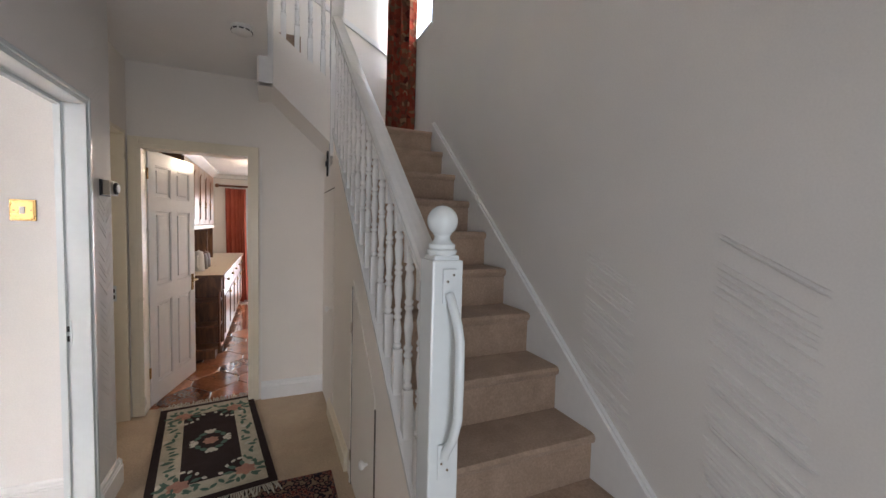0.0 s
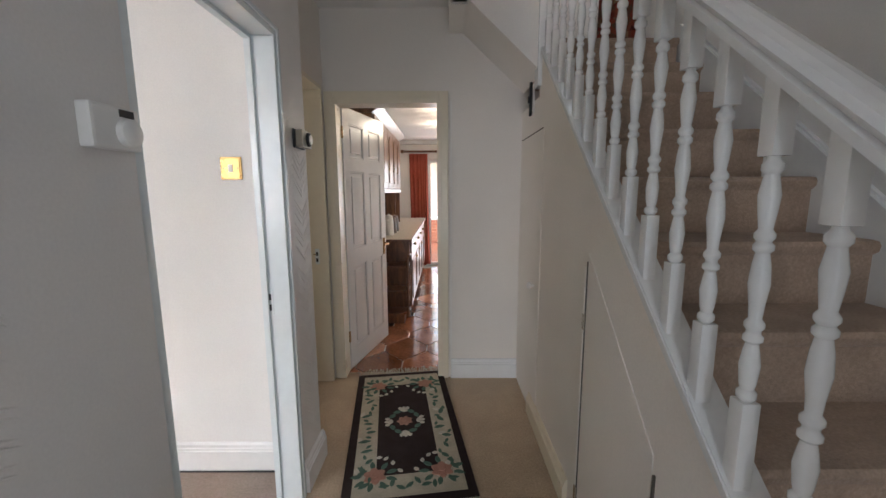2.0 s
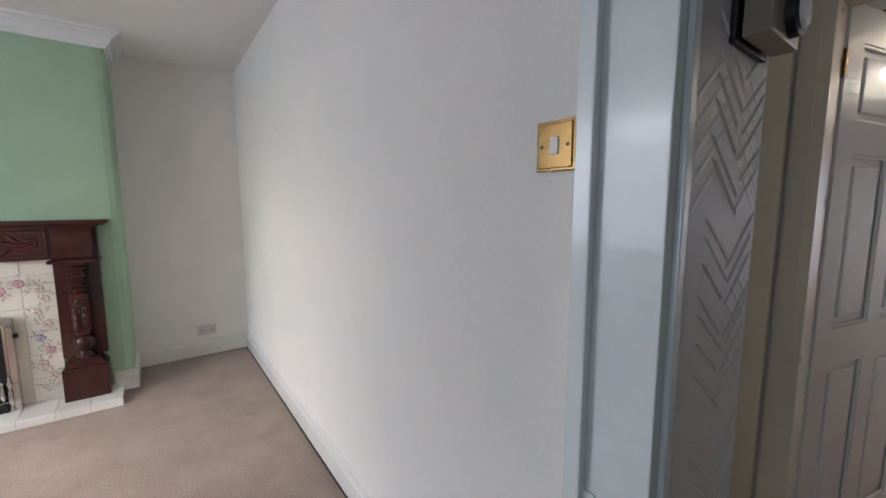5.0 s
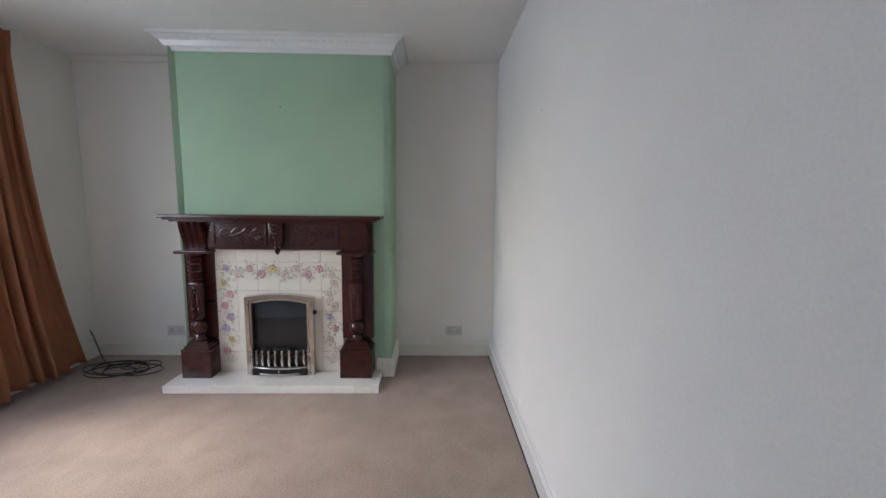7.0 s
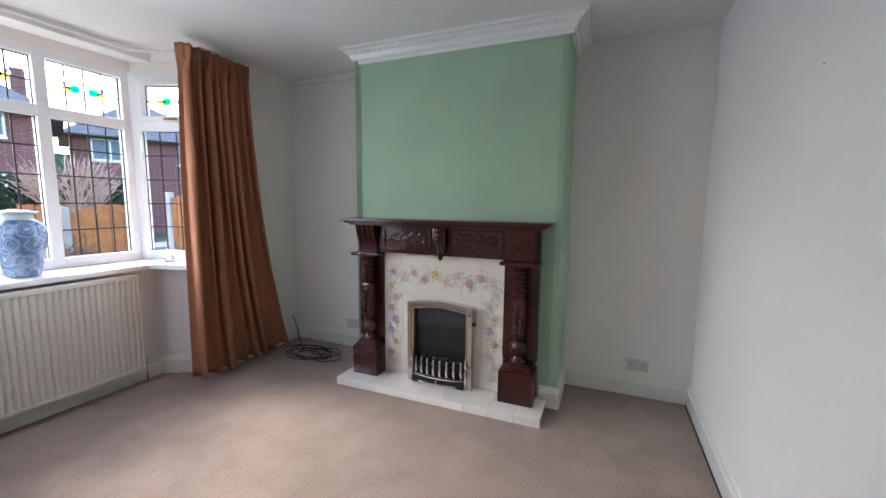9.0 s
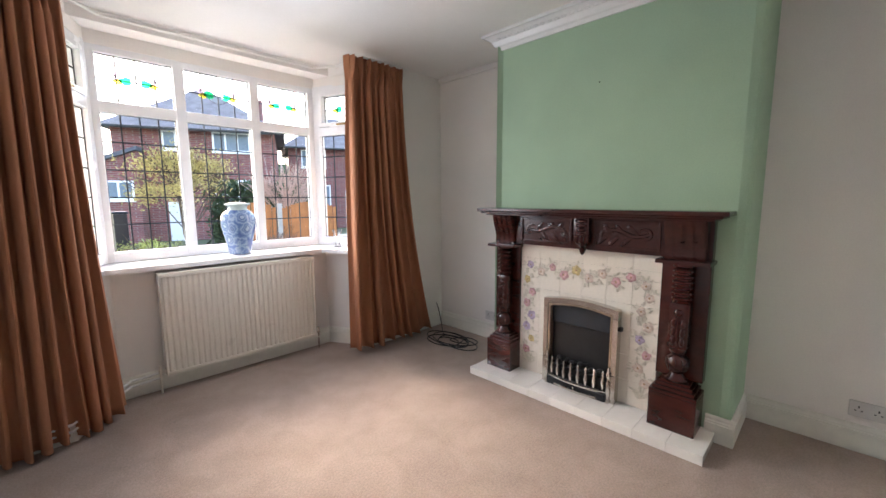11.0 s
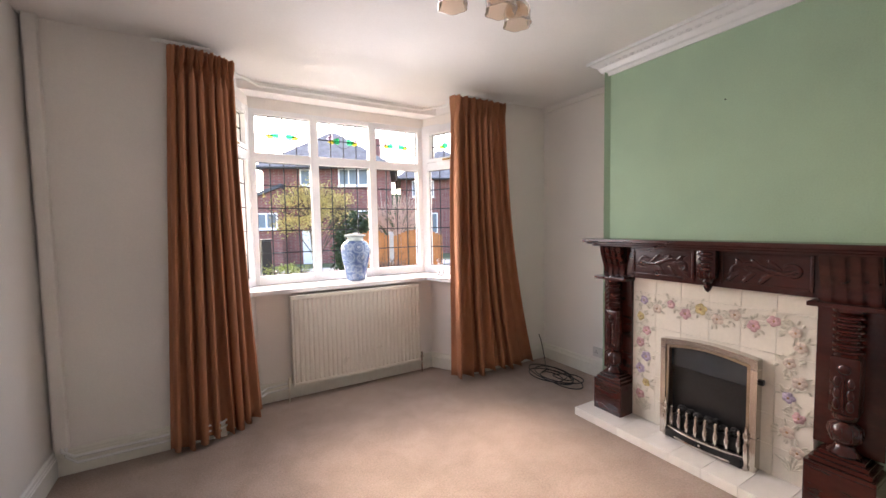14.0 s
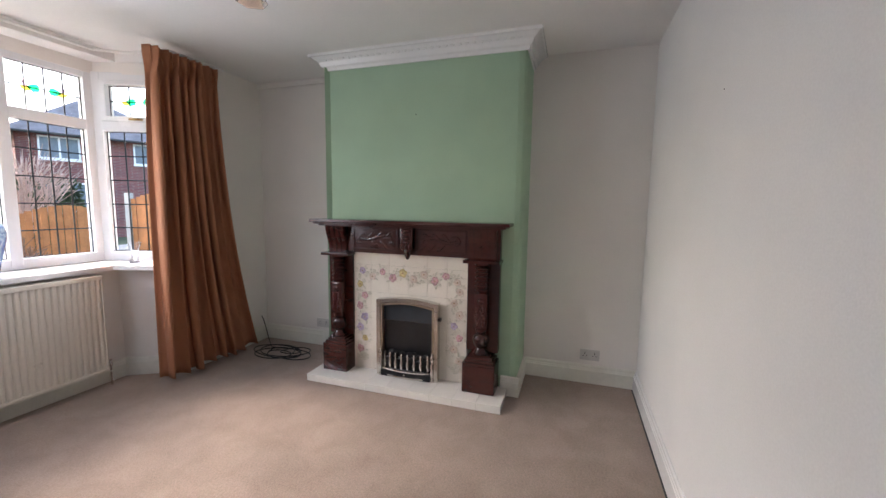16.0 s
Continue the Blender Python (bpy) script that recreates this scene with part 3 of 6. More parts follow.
def curtain(name, top, bottom, z1, z0, folds, label, seed, material, depth=0.036, parts=True, sag=(1.4, 1.4), bow=1.0):
    """A pleated hanging curtain between two plan lines: soft round folds of uneven width, pinched under a heading tape."""
    rnd = random.Random(seed)
    nu, nv = folds * 18, 44
    cut = [0.0]
    for _ in range(folds):
        cut.append(cut[-1] + rnd.uniform(0.55, 1.5))
    cut = [q / cut[-1] for q in cut]
    am = [rnd.uniform(0.6, 1.2) for _ in range(folds + 1)]
    lean = [rnd.uniform(-0.5, 0.5) for _ in range(folds + 1)]
    half = [rnd.uniform(0.15, 0.5) for _ in range(folds + 1)]
    (ax, ay), (bx, by) = top
    (cx, cy), (dx, dy) = bottom
    n = Vector((-(by - ay), bx - ax, 0)).normalized()
    w = Vector((bx - ax, by - ay, 0)).normalized()
    bm = bmesh.new()
    grid = []
    for j in range(nv + 1):
        v = (j / nv) ** 1.25
        va, vb = v ** sag[0], v ** sag[1]
        x0, y0, x1, y1 = ax + (cx - ax) * va, ay + (cy - ay) * va, bx + (dx - bx) * vb, by + (dy - by) * vb
        row = []
        for i in range(nu + 1):
            f, q = min(i // 18, folds - 1), (i - 18 * min(i // 18, folds - 1)) / 18
            u = cut[f] + (cut[f + 1] - cut[f]) * q
            e = q * q * (3 - 2 * q)
            a = depth * (am[f] * (1 - e) + am[f + 1] * e)
            ph = 2 * math.pi * q
            body = math.cos(ph) + half[f] * min(1.0, 1.4 * v) * 0.5 * (1 - math.cos(2 * ph)) * math.sin(ph + seed)
            body *= (0.55 + 0.45 * min(1.0, 3 * v)) * (1 - 0.22 * v)
            head = 0.55 * math.cos(ph) + 0.38 * math.cos(3 * ph)
            k = min(1.0, max(0.0, (v - 0.02) / 0.06))
            d = a * (head * (1 - k) + body * k)
            side = a * 0.55 * math.sin(ph) * k * (1 + 0.5 * lean[f] * v) + 0.010 * v * math.sin(2.6 * v + 5 * lean[f])
            p = Vector((x0 + (x1 - x0) * u, y0 + (y1 - y0) * u ** bow, 0)) + n * d + w * side
            z = z1 + (z0 - z1) * v
            if j == 0:
                z += 0.006 * math.cos(ph)
            if j == nv:
                z += 0.010 * math.sin(1.7 * f + seed) + 0.006 * math.cos(ph)
            row.append(bm.verts.new((p.x, p.y, z)))
        grid.append(row)
    for j in range(nv):
        for i in range(nu):
            bm.faces.new([grid[j][i], grid[j][i + 1], grid[j + 1][i + 1], grid[j + 1][i]])
    t = thing(name, ((cx + dx) / 2, (cy + dy) / 2, z0), label, "curtain", "living room curtains" if parts else "")
    ob = part("drape", bm, material, t, "", True)
    so = ob.modifiers.new("thickness", "SOLIDIFY")
    so.thickness = 0.003
    if parts:
        # stiff heading tape behind the pleats
        m = Matrix.Translation((ax, ay, 0)) @ Matrix.Rotation(math.atan2(by - ay, bx - ax), 4, "Z")
        ln = math.hypot(bx - ax, by - ay)
        bm = box(bmesh.new(), 0.01, ln - 0.01, 0.040, 0.043, z1 - 0.085, z1 - 0.006, m=m)
        part("heading_tape", bm, material, t)
    return t


curtain("curtain", ((-1.425, -1.03), (-1.775, -1.16)), ((-1.335, -1.02), (-1.86, -1.28)), 2.47, 0.03, 8, "long rust-brown pleated curtain hanging beside the bay", 3, CURTAIN, 0.052, True, (0.75, 1.7), 2.2)
curtain("curtain", ((-3.39, -1.03), (-3.94, -1.03)), ((-3.35, -1.04), (-4.27, -1.02)), 2.47, 0.04, 8, "long rust-brown pleated curtain flaring out at the hem", 8, CURTAIN, 0.068, True, (1.0, 2.0))
bm = bmesh.new()
tube(bm, [(-1.34, -1.05, 2.49), (-1.62, -1.06, 2.49), (-1.80, -1.42, 2.49), (-1.95, -1.58, 2.49), (-3.38, -1.58, 2.49), (-3.50, -1.42, 2.49), (-3.55, -1.06, 2.49), (-4.02, -1.04, 2.49)], 0.011, 8)
solo("curtain_rail", bm, PLASTIC, "white curtain track along the bay ceiling", "curtain rail", smooth=True)

# ---------- radiator ----------
rx0, rx1, ry, rz0, rz1 = -3.215, -2.095, -1.40, 0.125, 0.845
rad = thing("radiator", (-2.65, ry, 0.0), "cream panel radiator with upright flutes under the bay sill", "radiator")
bm = bmesh.new()
n = 30
prof = []
for i in range(n):
    a, w = rx0 + 0.012 + (rx1 - rx0 - 0.024) * i / n, (rx1 - rx0 - 0.024) / n
    prof += [(a, ry - 0.010), (a + w * 0.14, ry - 0.003), (a + w * 0.24, ry), (a + w * 0.62, ry), (a + w * 0.72, ry - 0.003), (a + w * 0.86, ry - 0.010)]
prof += [(rx1 - 0.012, ry - 0.010), (rx1 - 0.012, ry - 0.03), (rx0 + 0.012, ry - 0.03)]
prism(bm, prof, "z", rz0 + 0.025, rz1 - 0.03)
part("front_panel", bm, RADPAINT, rad)
bm = boxes((rx0, rx1, ry - 0.075, ry + 0.004, rz1 - 0.03, rz1), (rx0, rx0 + 0.012, ry - 0.075, ry + 0.004, rz0, rz1 - 0.03), (rx1 - 0.012, rx1, ry - 0.075, ry + 0.004, rz0, rz1 - 0.03), (rx0 + 0.012, rx1 - 0.012, ry - 0.03, ry + 0.002, rz0, rz0 + 0.025), bevel=0.004)
part("casing", bm, RADPAINT, rad)
part("rear_panel", boxes((rx0 + 0.012, rx1 - 0.012, ry - 0.07, ry - 0.06, rz0, rz1 - 0.03)), RADPAINT, rad)
for x, s in ((rx0, -1), (rx1, 1)):
    bm = bmesh.new()
    lathe(bm, [(0.008, 0.0), (0.008, 0.03), (0.013, 0.034), (0.013, 0.06), (0.010, 0.064), (0.010, 0.085)], x + s * 0.03, ry - 0.035, 0.11, 10)
    tube(bm, [(x, ry - 0.035, 0.155), (x + s * 0.03, ry - 0.035, 0.155)], 0.011, 8)
    tube(bm, [(x + s * 0.03, ry - 0.035, 0.10), (x + s * 0.03, ry - 0.035, 0.0)], 0.0075, 8)
    part("valve", bm, CHROME if s < 0 else RADPAINT, rad, "radiator valve", True)
for x in (rx0 + 0.2, rx1 - 0.2):
    part("bracket", boxes((x - 0.015, x + 0.015, -1.52, ry - 0.07, 0.55, 0.60)), RADPAINT, rad)

# pipes along the skirting and up the corner
for k, z in ((0, 0.112), (1, 0.075)):
    bm = tube(bmesh.new(), [(-0.815 - 0.018 * k, YF + 0.045, 0.17), (-0.815 - 0.018 * k, YF + 0.05, z + 0.04), (-0.87 - 0.01 * k, YF + 0.055, z), (-1.60, YF + 0.055, z), (-1.70, -1.23, z), (-1.90, -1.46, z + 0.02), (-2.06, -1.46, z + 0.03)], 0.0085, 8)
    solo("heating_pipe", bm, GLOSS, "white painted heating pipe clipped along the skirting", "pipe", "heating pipes", smooth=True)
setting("trim_pipe_boxing", boxes((-0.84, RX - 0.02, YF, YF + 0.05, 0.15, ZL), bevel=0.004), PAINT, "boxed-in pipes in the corner")

# ---------- fireplace ----------
hearth = thing("hearth", (-3.9, 0.665, 0), "raised hearth of glossy white tiles", "hearth")
part("core", boxes((XC, -3.81, -0.095, 1.425, 0, 0.046)), HEARTHTILE, hearth)
n = 9
w = 1.53 / n
bm = box(bmesh.new(), 0, 0.300, 0.0008, w - 0.0008, 0, 0.010, 0.0025)
me = mesh_of("tile", bm, HEARTHTILE)
mf = mesh_of("tile", box(bmesh.new(), 0, 0.010, 0.0008, w - 0.0008, 0, 0.052, 0.002), HEARTHTILE)
for i in range(n):
    piece("tile", me, (XC, -0.10 + i * w, 0.046), hearth)
    piece("tile", mf, (-3.8095, -0.10 + i * w, 0.002), hearth)

fp = thing("fire_surround", (-4.0, 0.655, 0.056), "carved dark mahogany fire surround with mantelshelf", "fire surround")
ZB = 0.056
# shelf with stepped edge
bm = boxes((XC + 0.001, -3.90, -0.125, 1.437, 1.244, 1.268), (XC + 0.001, -3.915, -0.10, 1.41, 1.230, 1.244), (XC + 0.001, -3.935, -0.065, 1.375, 1.216, 1.230), bevel=0.005)
part("mantelshelf", bm, MAHOG, fp)
bm = boxes((XC + 0.001, -4.005, 0.10, 1.20, 1.012, 1.216), bevel=0.003)
part("frieze", bm, MAHOG, fp)


def frond(bm, pts, r0, r1, x, flat=0.6):
    """A carved strand along pts of (y, z), thick in the middle and tapering to both tips."""
    k = len(pts)
    rings = []
    for i, (y, z) in enumerate(pts):
        y2, z2 = pts[min(i + 1, k - 1)]
        y1, z1 = pts[max(i - 1, 0)]
        ln = math.hypot(y2 - y1, z2 - z1) or 1.0
        ny, nz = -(z2 - z1) / ln, (y2 - y1) / ln
        r = r1 + (r0 - r1) * math.sin(math.pi * (0.12 + 0.80 * i / (k - 1)))
        rings.append([bm.verts.new((x + flat * r * math.sin(a) , y + ny * r * math.cos(a), z + nz * r * math.cos(a))) for a in [math.pi * q / 4 for q in range(5)]])
    for p, q in zip(rings, rings[1:]):
        for i in range(4):
            bm.faces.new([p[i], p[i + 1], q[i + 1], q[i]])


def curl(cy, cz, r, a0, turn, n=16, shrink=0.75):
    return [(cy + r * (1 - shrink * i / (n - 1)) * math.cos(a0 + turn * i / (n - 1)), cz + r * (1 - shrink * i / (n - 1)) * math.sin(a0 + turn * i / (n - 1))) for i in range(n)]


def scroll(bm, cy, cz, x, s):
    """Acanthus scroll: a waving stem that ends in volutes, with leaf strands curling off it."""
    stem = [(cy + s * (-0.135 + 0.27 * t), cz - 0.018 * math.sin(2 * math.pi * t) + 0.012) for t in [i / 20 for i in range(21)]]
    frond(bm, stem, 0.013, 0.006, x)
    frond(bm, [(cy + s * (p - cy), q) for p, q in curl(cy - 0.115, cz + 0.002, 0.042, 0.6, 5.2)], 0.011, 0.004, x)
    frond(bm, [(cy + s * (p - cy), q) for p, q in curl(cy + 0.120, cz - 0.012, 0.036, 2.6, -5.4)], 0.011, 0.004, x)
    for k in range(6):
        o = -0.075 + 0.036 * k
        up = 1 if k % 2 == 0 else -1
        pts = [(cy + s * (o + 0.060 * t + 0.014 * math.sin(3 * t)), cz + up * (0.006 + 0.050 * math.sin(1.9 * t)) - 0.004) for t in [i / 11 for i in range(12)]]
        frond(bm, pts, 0.012, 0.002, x)
        pts = [(cy + s * (o + 0.012 + 0.045 * t), cz + up * (0.004 + 0.030 * math.sin(2.3 * t))) for t in [i / 9 for i in range(10)]]
        frond(bm, pts, 0.008, 0.002, x + 0.001)
    bmesh.ops.recalc_face_normals(bm, faces=bm.faces)
    return bm


for cy in (0.40, 0.925):
    bm = boxes((-4.005, -3.995, cy - 0.195, cy - 0.18, 1.035, 1.205), (-4.005, -3.995, cy + 0.18, cy + 0.195, 1.035, 1.205), (-4.005, -3.995, cy - 0.18, cy + 0.18, 1.035, 1.05), (-4.005, -3.995, cy - 0.18, cy + 0.18, 1.19, 1.205), bevel=0.003)
    part("panel_moulding", bm, MAHOG, fp)
    part("carving", scroll(bmesh.new(), cy, 1.118, -4.0055, 1 if cy < 0.6 else -1), MAHOG, fp, "carved leaf scrolls", True)
# middle corbel with a hanging drop
bm = boxes((-4.005, -3.955, 0.625, 0.725, 1.06, 1.216), bevel=0.008)
for i in range(4):
    ball(bm, (-3.955, 0.675, 1.195 - 0.028 * i), 0.024, (0.7, 1.75 - 0.15 * i, 0.55), 10, 8)
for s in (-1, 0, 1):
    ball(bm, (-3.965, 0.675 + s * 0.026, 1.075), 0.02, (0.9, 0.8, 1.5), 8, 6)
lathe(bm, [(0.004, -0.03), (0.014, -0.02), (0.022, 0.0), (0.012, 0.012), (0.03, 0.03), (0.028, 0.05)], -3.985, 0.675, 1.01, 10)
part("centre_corbel", bm, MAHOG, fp, "carved corbel with a drop", True)


def pilaster(y0, y1):
    c = (y0 + y1) / 2
    part("plinth", boxes((XC + 0.001, -3.925, y0, y1, ZB, 0.255), bevel=0.006), MAHOG, fp)
    bm = bmesh.new()
    for k, (d, z) in enumerate(((0.0, 0.255), (0.014, 0.275), (0.028, 0.293), (0.042, 0.309))):
        box(bm, XC + 0.001, -3.925 - d, y0 + d, y1 - d, z, z + 0.02, 0.003)
    part("plinth_cap", bm, MAHOG, fp)
    part("back_board", boxes((XC + 0.0015, -4.035, y0 - 0.0, y1 + 0.0, 0.33, 1.216), bevel=0.004), MAHOG, fp)
    bm = bmesh.new()
    prof = [(0.055, 0.329), (0.060, 0.34), (0.040, 0.36), (0.034, 0.375), (0.052, 0.395), (0.060, 0.43), (0.052, 0.465), (0.032, 0.48), (0.044, 0.495), (0.044, 0.515)]
    lathe(bm, prof, -4.0, c, 0, 16)
    for k in range(10):
        a = 2 * math.pi * k / 10
        ball(bm, (-4.0 + 0.052 * math.cos(a), c + 0.052 * math.sin(a), 0.43), 0.014, (0.6, 0.6, 2.4), 6, 5)
    part("urn", bm, MAHOG, fp, "turned and gadrooned urn", True)
    bm = boxes((-4.035, -3.955, c - 0.052, c + 0.052, 0.515, 0.775), bevel=0.02)
    for s in (-1, 1):
        for k in range(3):
            ball(bm, (-3.953, c + s * 0.022, 0.56 + 0.05 * k), 0.02, (0.35, 0.7, 1.3), 8, 6)
    ball(bm, (-3.953, c, 0.72), 0.024, (0.4, 1.0, 1.0), 10, 6)
    tube(bm, [(-3.953, c, 0.53), (-3.95, c, 0.69)], 0.005, 6)
    part("carved_block", bm, MAHOG, fp, "carved leaf block", True)
    bm = bmesh.new()
    prof = [(0.05, 0.775)]
    for k in range(6):
        z = 0.785 + 0.03 * k
        prof += [(0.040, z), (0.054, z + 0.009), (0.054, z + 0.016), (0.040, z + 0.024)]
    prof += [(0.056, 0.972), (0.058, 0.985)]
    lathe(bm, prof, -4.0, c, 0, 16)
    part("ringed_column", bm, MAHOG, fp, "ringed turned column", True)
    part("capital", boxes((XC + 0.002, -3.935, y0 - 0.012, y1 + 0.012, 0.985, 1.006), bevel=0.004), MAHOG, fp)
    # fluted corbel under the shelf
    bm = bmesh.new()
    for k in range(4):
        ya, yb = y0 + 0.02 + (y1 - y0 - 0.04) * k / 4, y0 + 0.02 + (y1 - y0 - 0.04) * (k + 1) / 4
        side = [(-4.035, 1.006), (-3.99, 1.006), (-3.985, 1.03), (-3.99, 1.06), (-3.975, 1.10), (-3.955, 1.15), (-3.945, 1.19), (-3.94, 1.216), (-4.035, 1.216)]
        prism(bm, side, "y", ya + 0.004, yb - 0.004)
    core = [(-4.035, 1.006), (-4.0, 1.006), (-3.994, 1.03), (-3.999, 1.06), (-3.984, 1.10), (-3.964, 1.15), (-3.954, 1.19), (-3.949, 1.216), (-4.035, 1.216)]
    prism(bm, core, "y", y0 + 0.018, y1 - 0.018)
    bmesh.ops.bevel(bm, geom=[e for e in bm.edges if abs(e.verts[0].co.y - e.verts[1].co.y) < 1e-5 and min(v.co.x for v in e.verts) > -4.03], offset=0.006, segments=2, affect="EDGES")
    part("fluted_corbel", bm, MAHOG, fp, "fluted scroll corbel", True)


pilaster(-0.035, 0.180)
pilaster(1.125, 1.360)

# tiled panel
tiles = thing("fireplace_tiles", (-4.06, 0.655, ZB), "cream ceramic fireplace tiles with a relief flower border", "tile panel")
part("backing", boxes((XC + 0.001, -4.064, 0.178, 1.127, ZB, 1.012)), CREAMTILE, tiles)
ty0, ty1, tz0, tz1 = 0.18, 1.125, ZB + 0.001, 1.011
FY0, FY1, FZ1 = 0.415, 0.912, 0.66
cells = []
ys = [0.18, 0.337, 0.4945, 0.652, 0.8095, 0.967, 1.125]
zs = [tz0, 0.215, 0.375, 0.535, 0.695, 0.853, 1.011]
for i in range(6):
    for j in range(6):
        if 1 < i < 4 and j < 3:
            continue
        cells.append((ys[i], ys[i + 1], zs[j], zs[j + 1]))
for a, b, c, d in cells:
    part("tile", box(bmesh.new(), -4.066, -4.052, a + 0.0006, b - 0.0006, c + 0.0006, d - 0.0006, 0.0014), CREAMTILE, tiles)
PETALS = [mat("pink_petal_glaze", (0.68, 0.42, 0.42), 0.2, 0.3, 40, 200, 0.0), mat("mauve_petal_glaze", (0.57, 0.47, 0.60), 0.2, 0.3, 40, 200, 0.0), mat("yellow_petal_glaze", (0.72, 0.56, 0.27), 0.2, 0.3, 40, 200, 0.0), mat("pale_petal_glaze", (0.73, 0.60, 0.50), 0.2, 0.2, 40, 200, 0.0)]
EYEG = mat("brown_eye_glaze", (0.42, 0.24, 0.13), 0.25, 0.2, 60, 200, 0.0)
LEAFG = mat("pale_leaf_glaze", (0.68, 0.63, 0.52), 0.2, 0.15, 40, 200, 0.0)
STEMG = mat("relief_stem_glaze", (0.71, 0.65, 0.55), 0.2, 0.1, 60, 200, 0.0)
rnd = random.Random(5)


def petal(bm, y, z, a, ln, w, tilt=0.006):
    """A broad cupped petal or leaf blade lying on the tile."""
    mm = Matrix.Translation((-4.0505 + tilt * 0.3, y + 0.5 * ln * math.cos(a), z + 0.5 * ln * math.sin(a))) @ Matrix.Rotation(a, 4, "X") @ Matrix.Diagonal((tilt, ln * 0.5, w * 0.5, 1))
    bmesh.ops.create_uvsphere(bm, u_segments=8, v_segments=5, radius=1, matrix=mm)


def bloom(y, z, r, m):
    bm = bmesh.new()
    a0 = rnd.uniform(0, 6)
    for k in range(5):
        a = a0 + 2 * math.pi * k / 5 + rnd.uniform(-0.2, 0.2)
        petal(bm, y, z, a, r * rnd.uniform(0.95, 1.15), r * 1.05)
    part("flower", bm, m, tiles, "", True)
    part("flower_eye", ball(bmesh.new(), (-4.044, y, z), r * 0.2, (0.5, 1, 1), 8, 6), EYEG, tiles, "", True)


leaves, stems = bmesh.new(), bmesh.new()
run = [(0.258, 0.225 + 0.088 * k, 0) for k in range(7)] + [(0.262 + 0.087 * k, 0.842, 1) for k in range(10)] + [(1.046, 0.225 + 0.088 * k, 0) for k in range(7)]
for k, (y, z, hor) in enumerate(run):
    off = 0.021 * (1 if k % 2 else -1)
    fy, fz = (y, z + off) if hor else (y + off, z)
    bloom(fy, fz, rnd.uniform(0.027, 0.034), PETALS[(0, 1, 3, 2, 3, 0, 1, 3)[(k * 3 + k // 4) % 8]])
    for q in range(9):
        a = rnd.uniform(0, 6.28)
        d = rnd.uniform(0.028, 0.046)
        petal(leaves, fy + d * math.cos(a), fz + d * math.sin(a), a + rnd.uniform(-0.6, 0.6), rnd.uniform(0.022, 0.034), rnd.uniform(0.009, 0.014), 0.0045)
    a = [(-4.050, fy + 0.03 * math.sin(i), fz - 0.045 + 0.018 * i) if not hor else (-4.050, fy - 0.045 + 0.018 * i, fz + 0.03 * math.sin(i)) for i in range(6)]
    tube(stems, a, 0.0030, 5)
# sprays of blades at the foot of both columns
for y in (0.258, 1.046):
    for q in range(13):
        a = 0.35 + 2.45 * q / 12
        petal(leaves, y + 0.012 * math.cos(a), 0.115 + rnd.uniform(0, 0.05), a, rnd.uniform(0.045, 0.07), 0.012, 0.0045)
tagged(part("leaf_relief", leaves, LEAFG, tiles, "pale grey-green relief leaves", True), kind="stuff")
tagged(part("stem_relief", stems, STEMG, tiles, "relief stems", True), kind="stuff")
part("border_bead", boxes((-4.052, -4.046, 0.185, 1.12, 0.905, 0.913)), CREAMTILE, tiles)

# gas fire
fire = thing("gas_fire", (-4.03, 0.66, ZB), "inset gas fire with a polished steel arched frame and black coals", "fireplace")
fy0, fy1, fz0, fz1 = 0.41, 0.915, ZB, 0.655


def arch(bm, y0, y1, z0, z1, rise, t, x0, x1):
    """An upright frame with a slightly arched head."""
    n = 12
    o = [(y0, z0)] + [(y0 + (y1 - y0) * i / n, z1 + rise * math.sin(math.pi * i / n)) for i in range(n + 1)] + [(y1, z0)]
    i_ = [(y0 + t, z0)] + [(y0 + t + (y1 - y0 - 2 * t) * i / n, z1 - t + rise * math.sin(math.pi * i / n)) for i in range(n + 1)] + [(y1 - t, z0)]
    for k in range(len(o) - 1):
        prism(bm, [o[k], o[k + 1], i_[k + 1], i_[k]], "x", x0, x1)
    return bm


part("outer_frame", arch(bmesh.new(), fy0, fy1, fz0, fz1, 0.024, 0.030, -4.05, -3.992), CHROME, fire, "polished steel frame")
part("frame_gap", arch(bmesh.new(), fy0 + 0.030, fy1 - 0.030, fz0, fz1 - 0.030, 0.024, 0.004, -4.05, -4.000), BLACK, fire)
part("inner_frame", arch(bmesh.new(), fy0 + 0.034, fy1 - 0.034, fz0, fz1 - 0.034, 0.024, 0.013, -4.05, -3.998), mat("champagne_trim", (0.50, 0.41, 0.31), 0.3, 0.05, 10, 60, 0.0, metal=1.0), fire, "brushed champagne trim")
for z in (0.235, 0.60):
    for y in (fy0 - 0.0005, fy1 - 0.0305):
        part("frame_joint", boxes((-4.04, -3.9915, y, y + 0.031, z, z + 0.003)), BLACK, fire)
part("glass_hood", boxes((-4.05, -4.032, fy0 + 0.046, fy1 - 0.046, 0.49, 0.650), bevel=0.003), SMOKE, fire, "blue-black glass hood")
part("firebox", boxes((XC + 0.002, -4.047, fy0 + 0.046, fy1 - 0.046, ZB, 0.49), bevel=0.0), BLACK, fire)
part("coal_bed", boxes((-4.047, -3.99, fy0 + 0.07, fy1 - 0.07, ZB + 0.07, 0.20), bevel=0.01), BLACK, fire)
rnd = random.Random(4)
coal = bmesh.new()
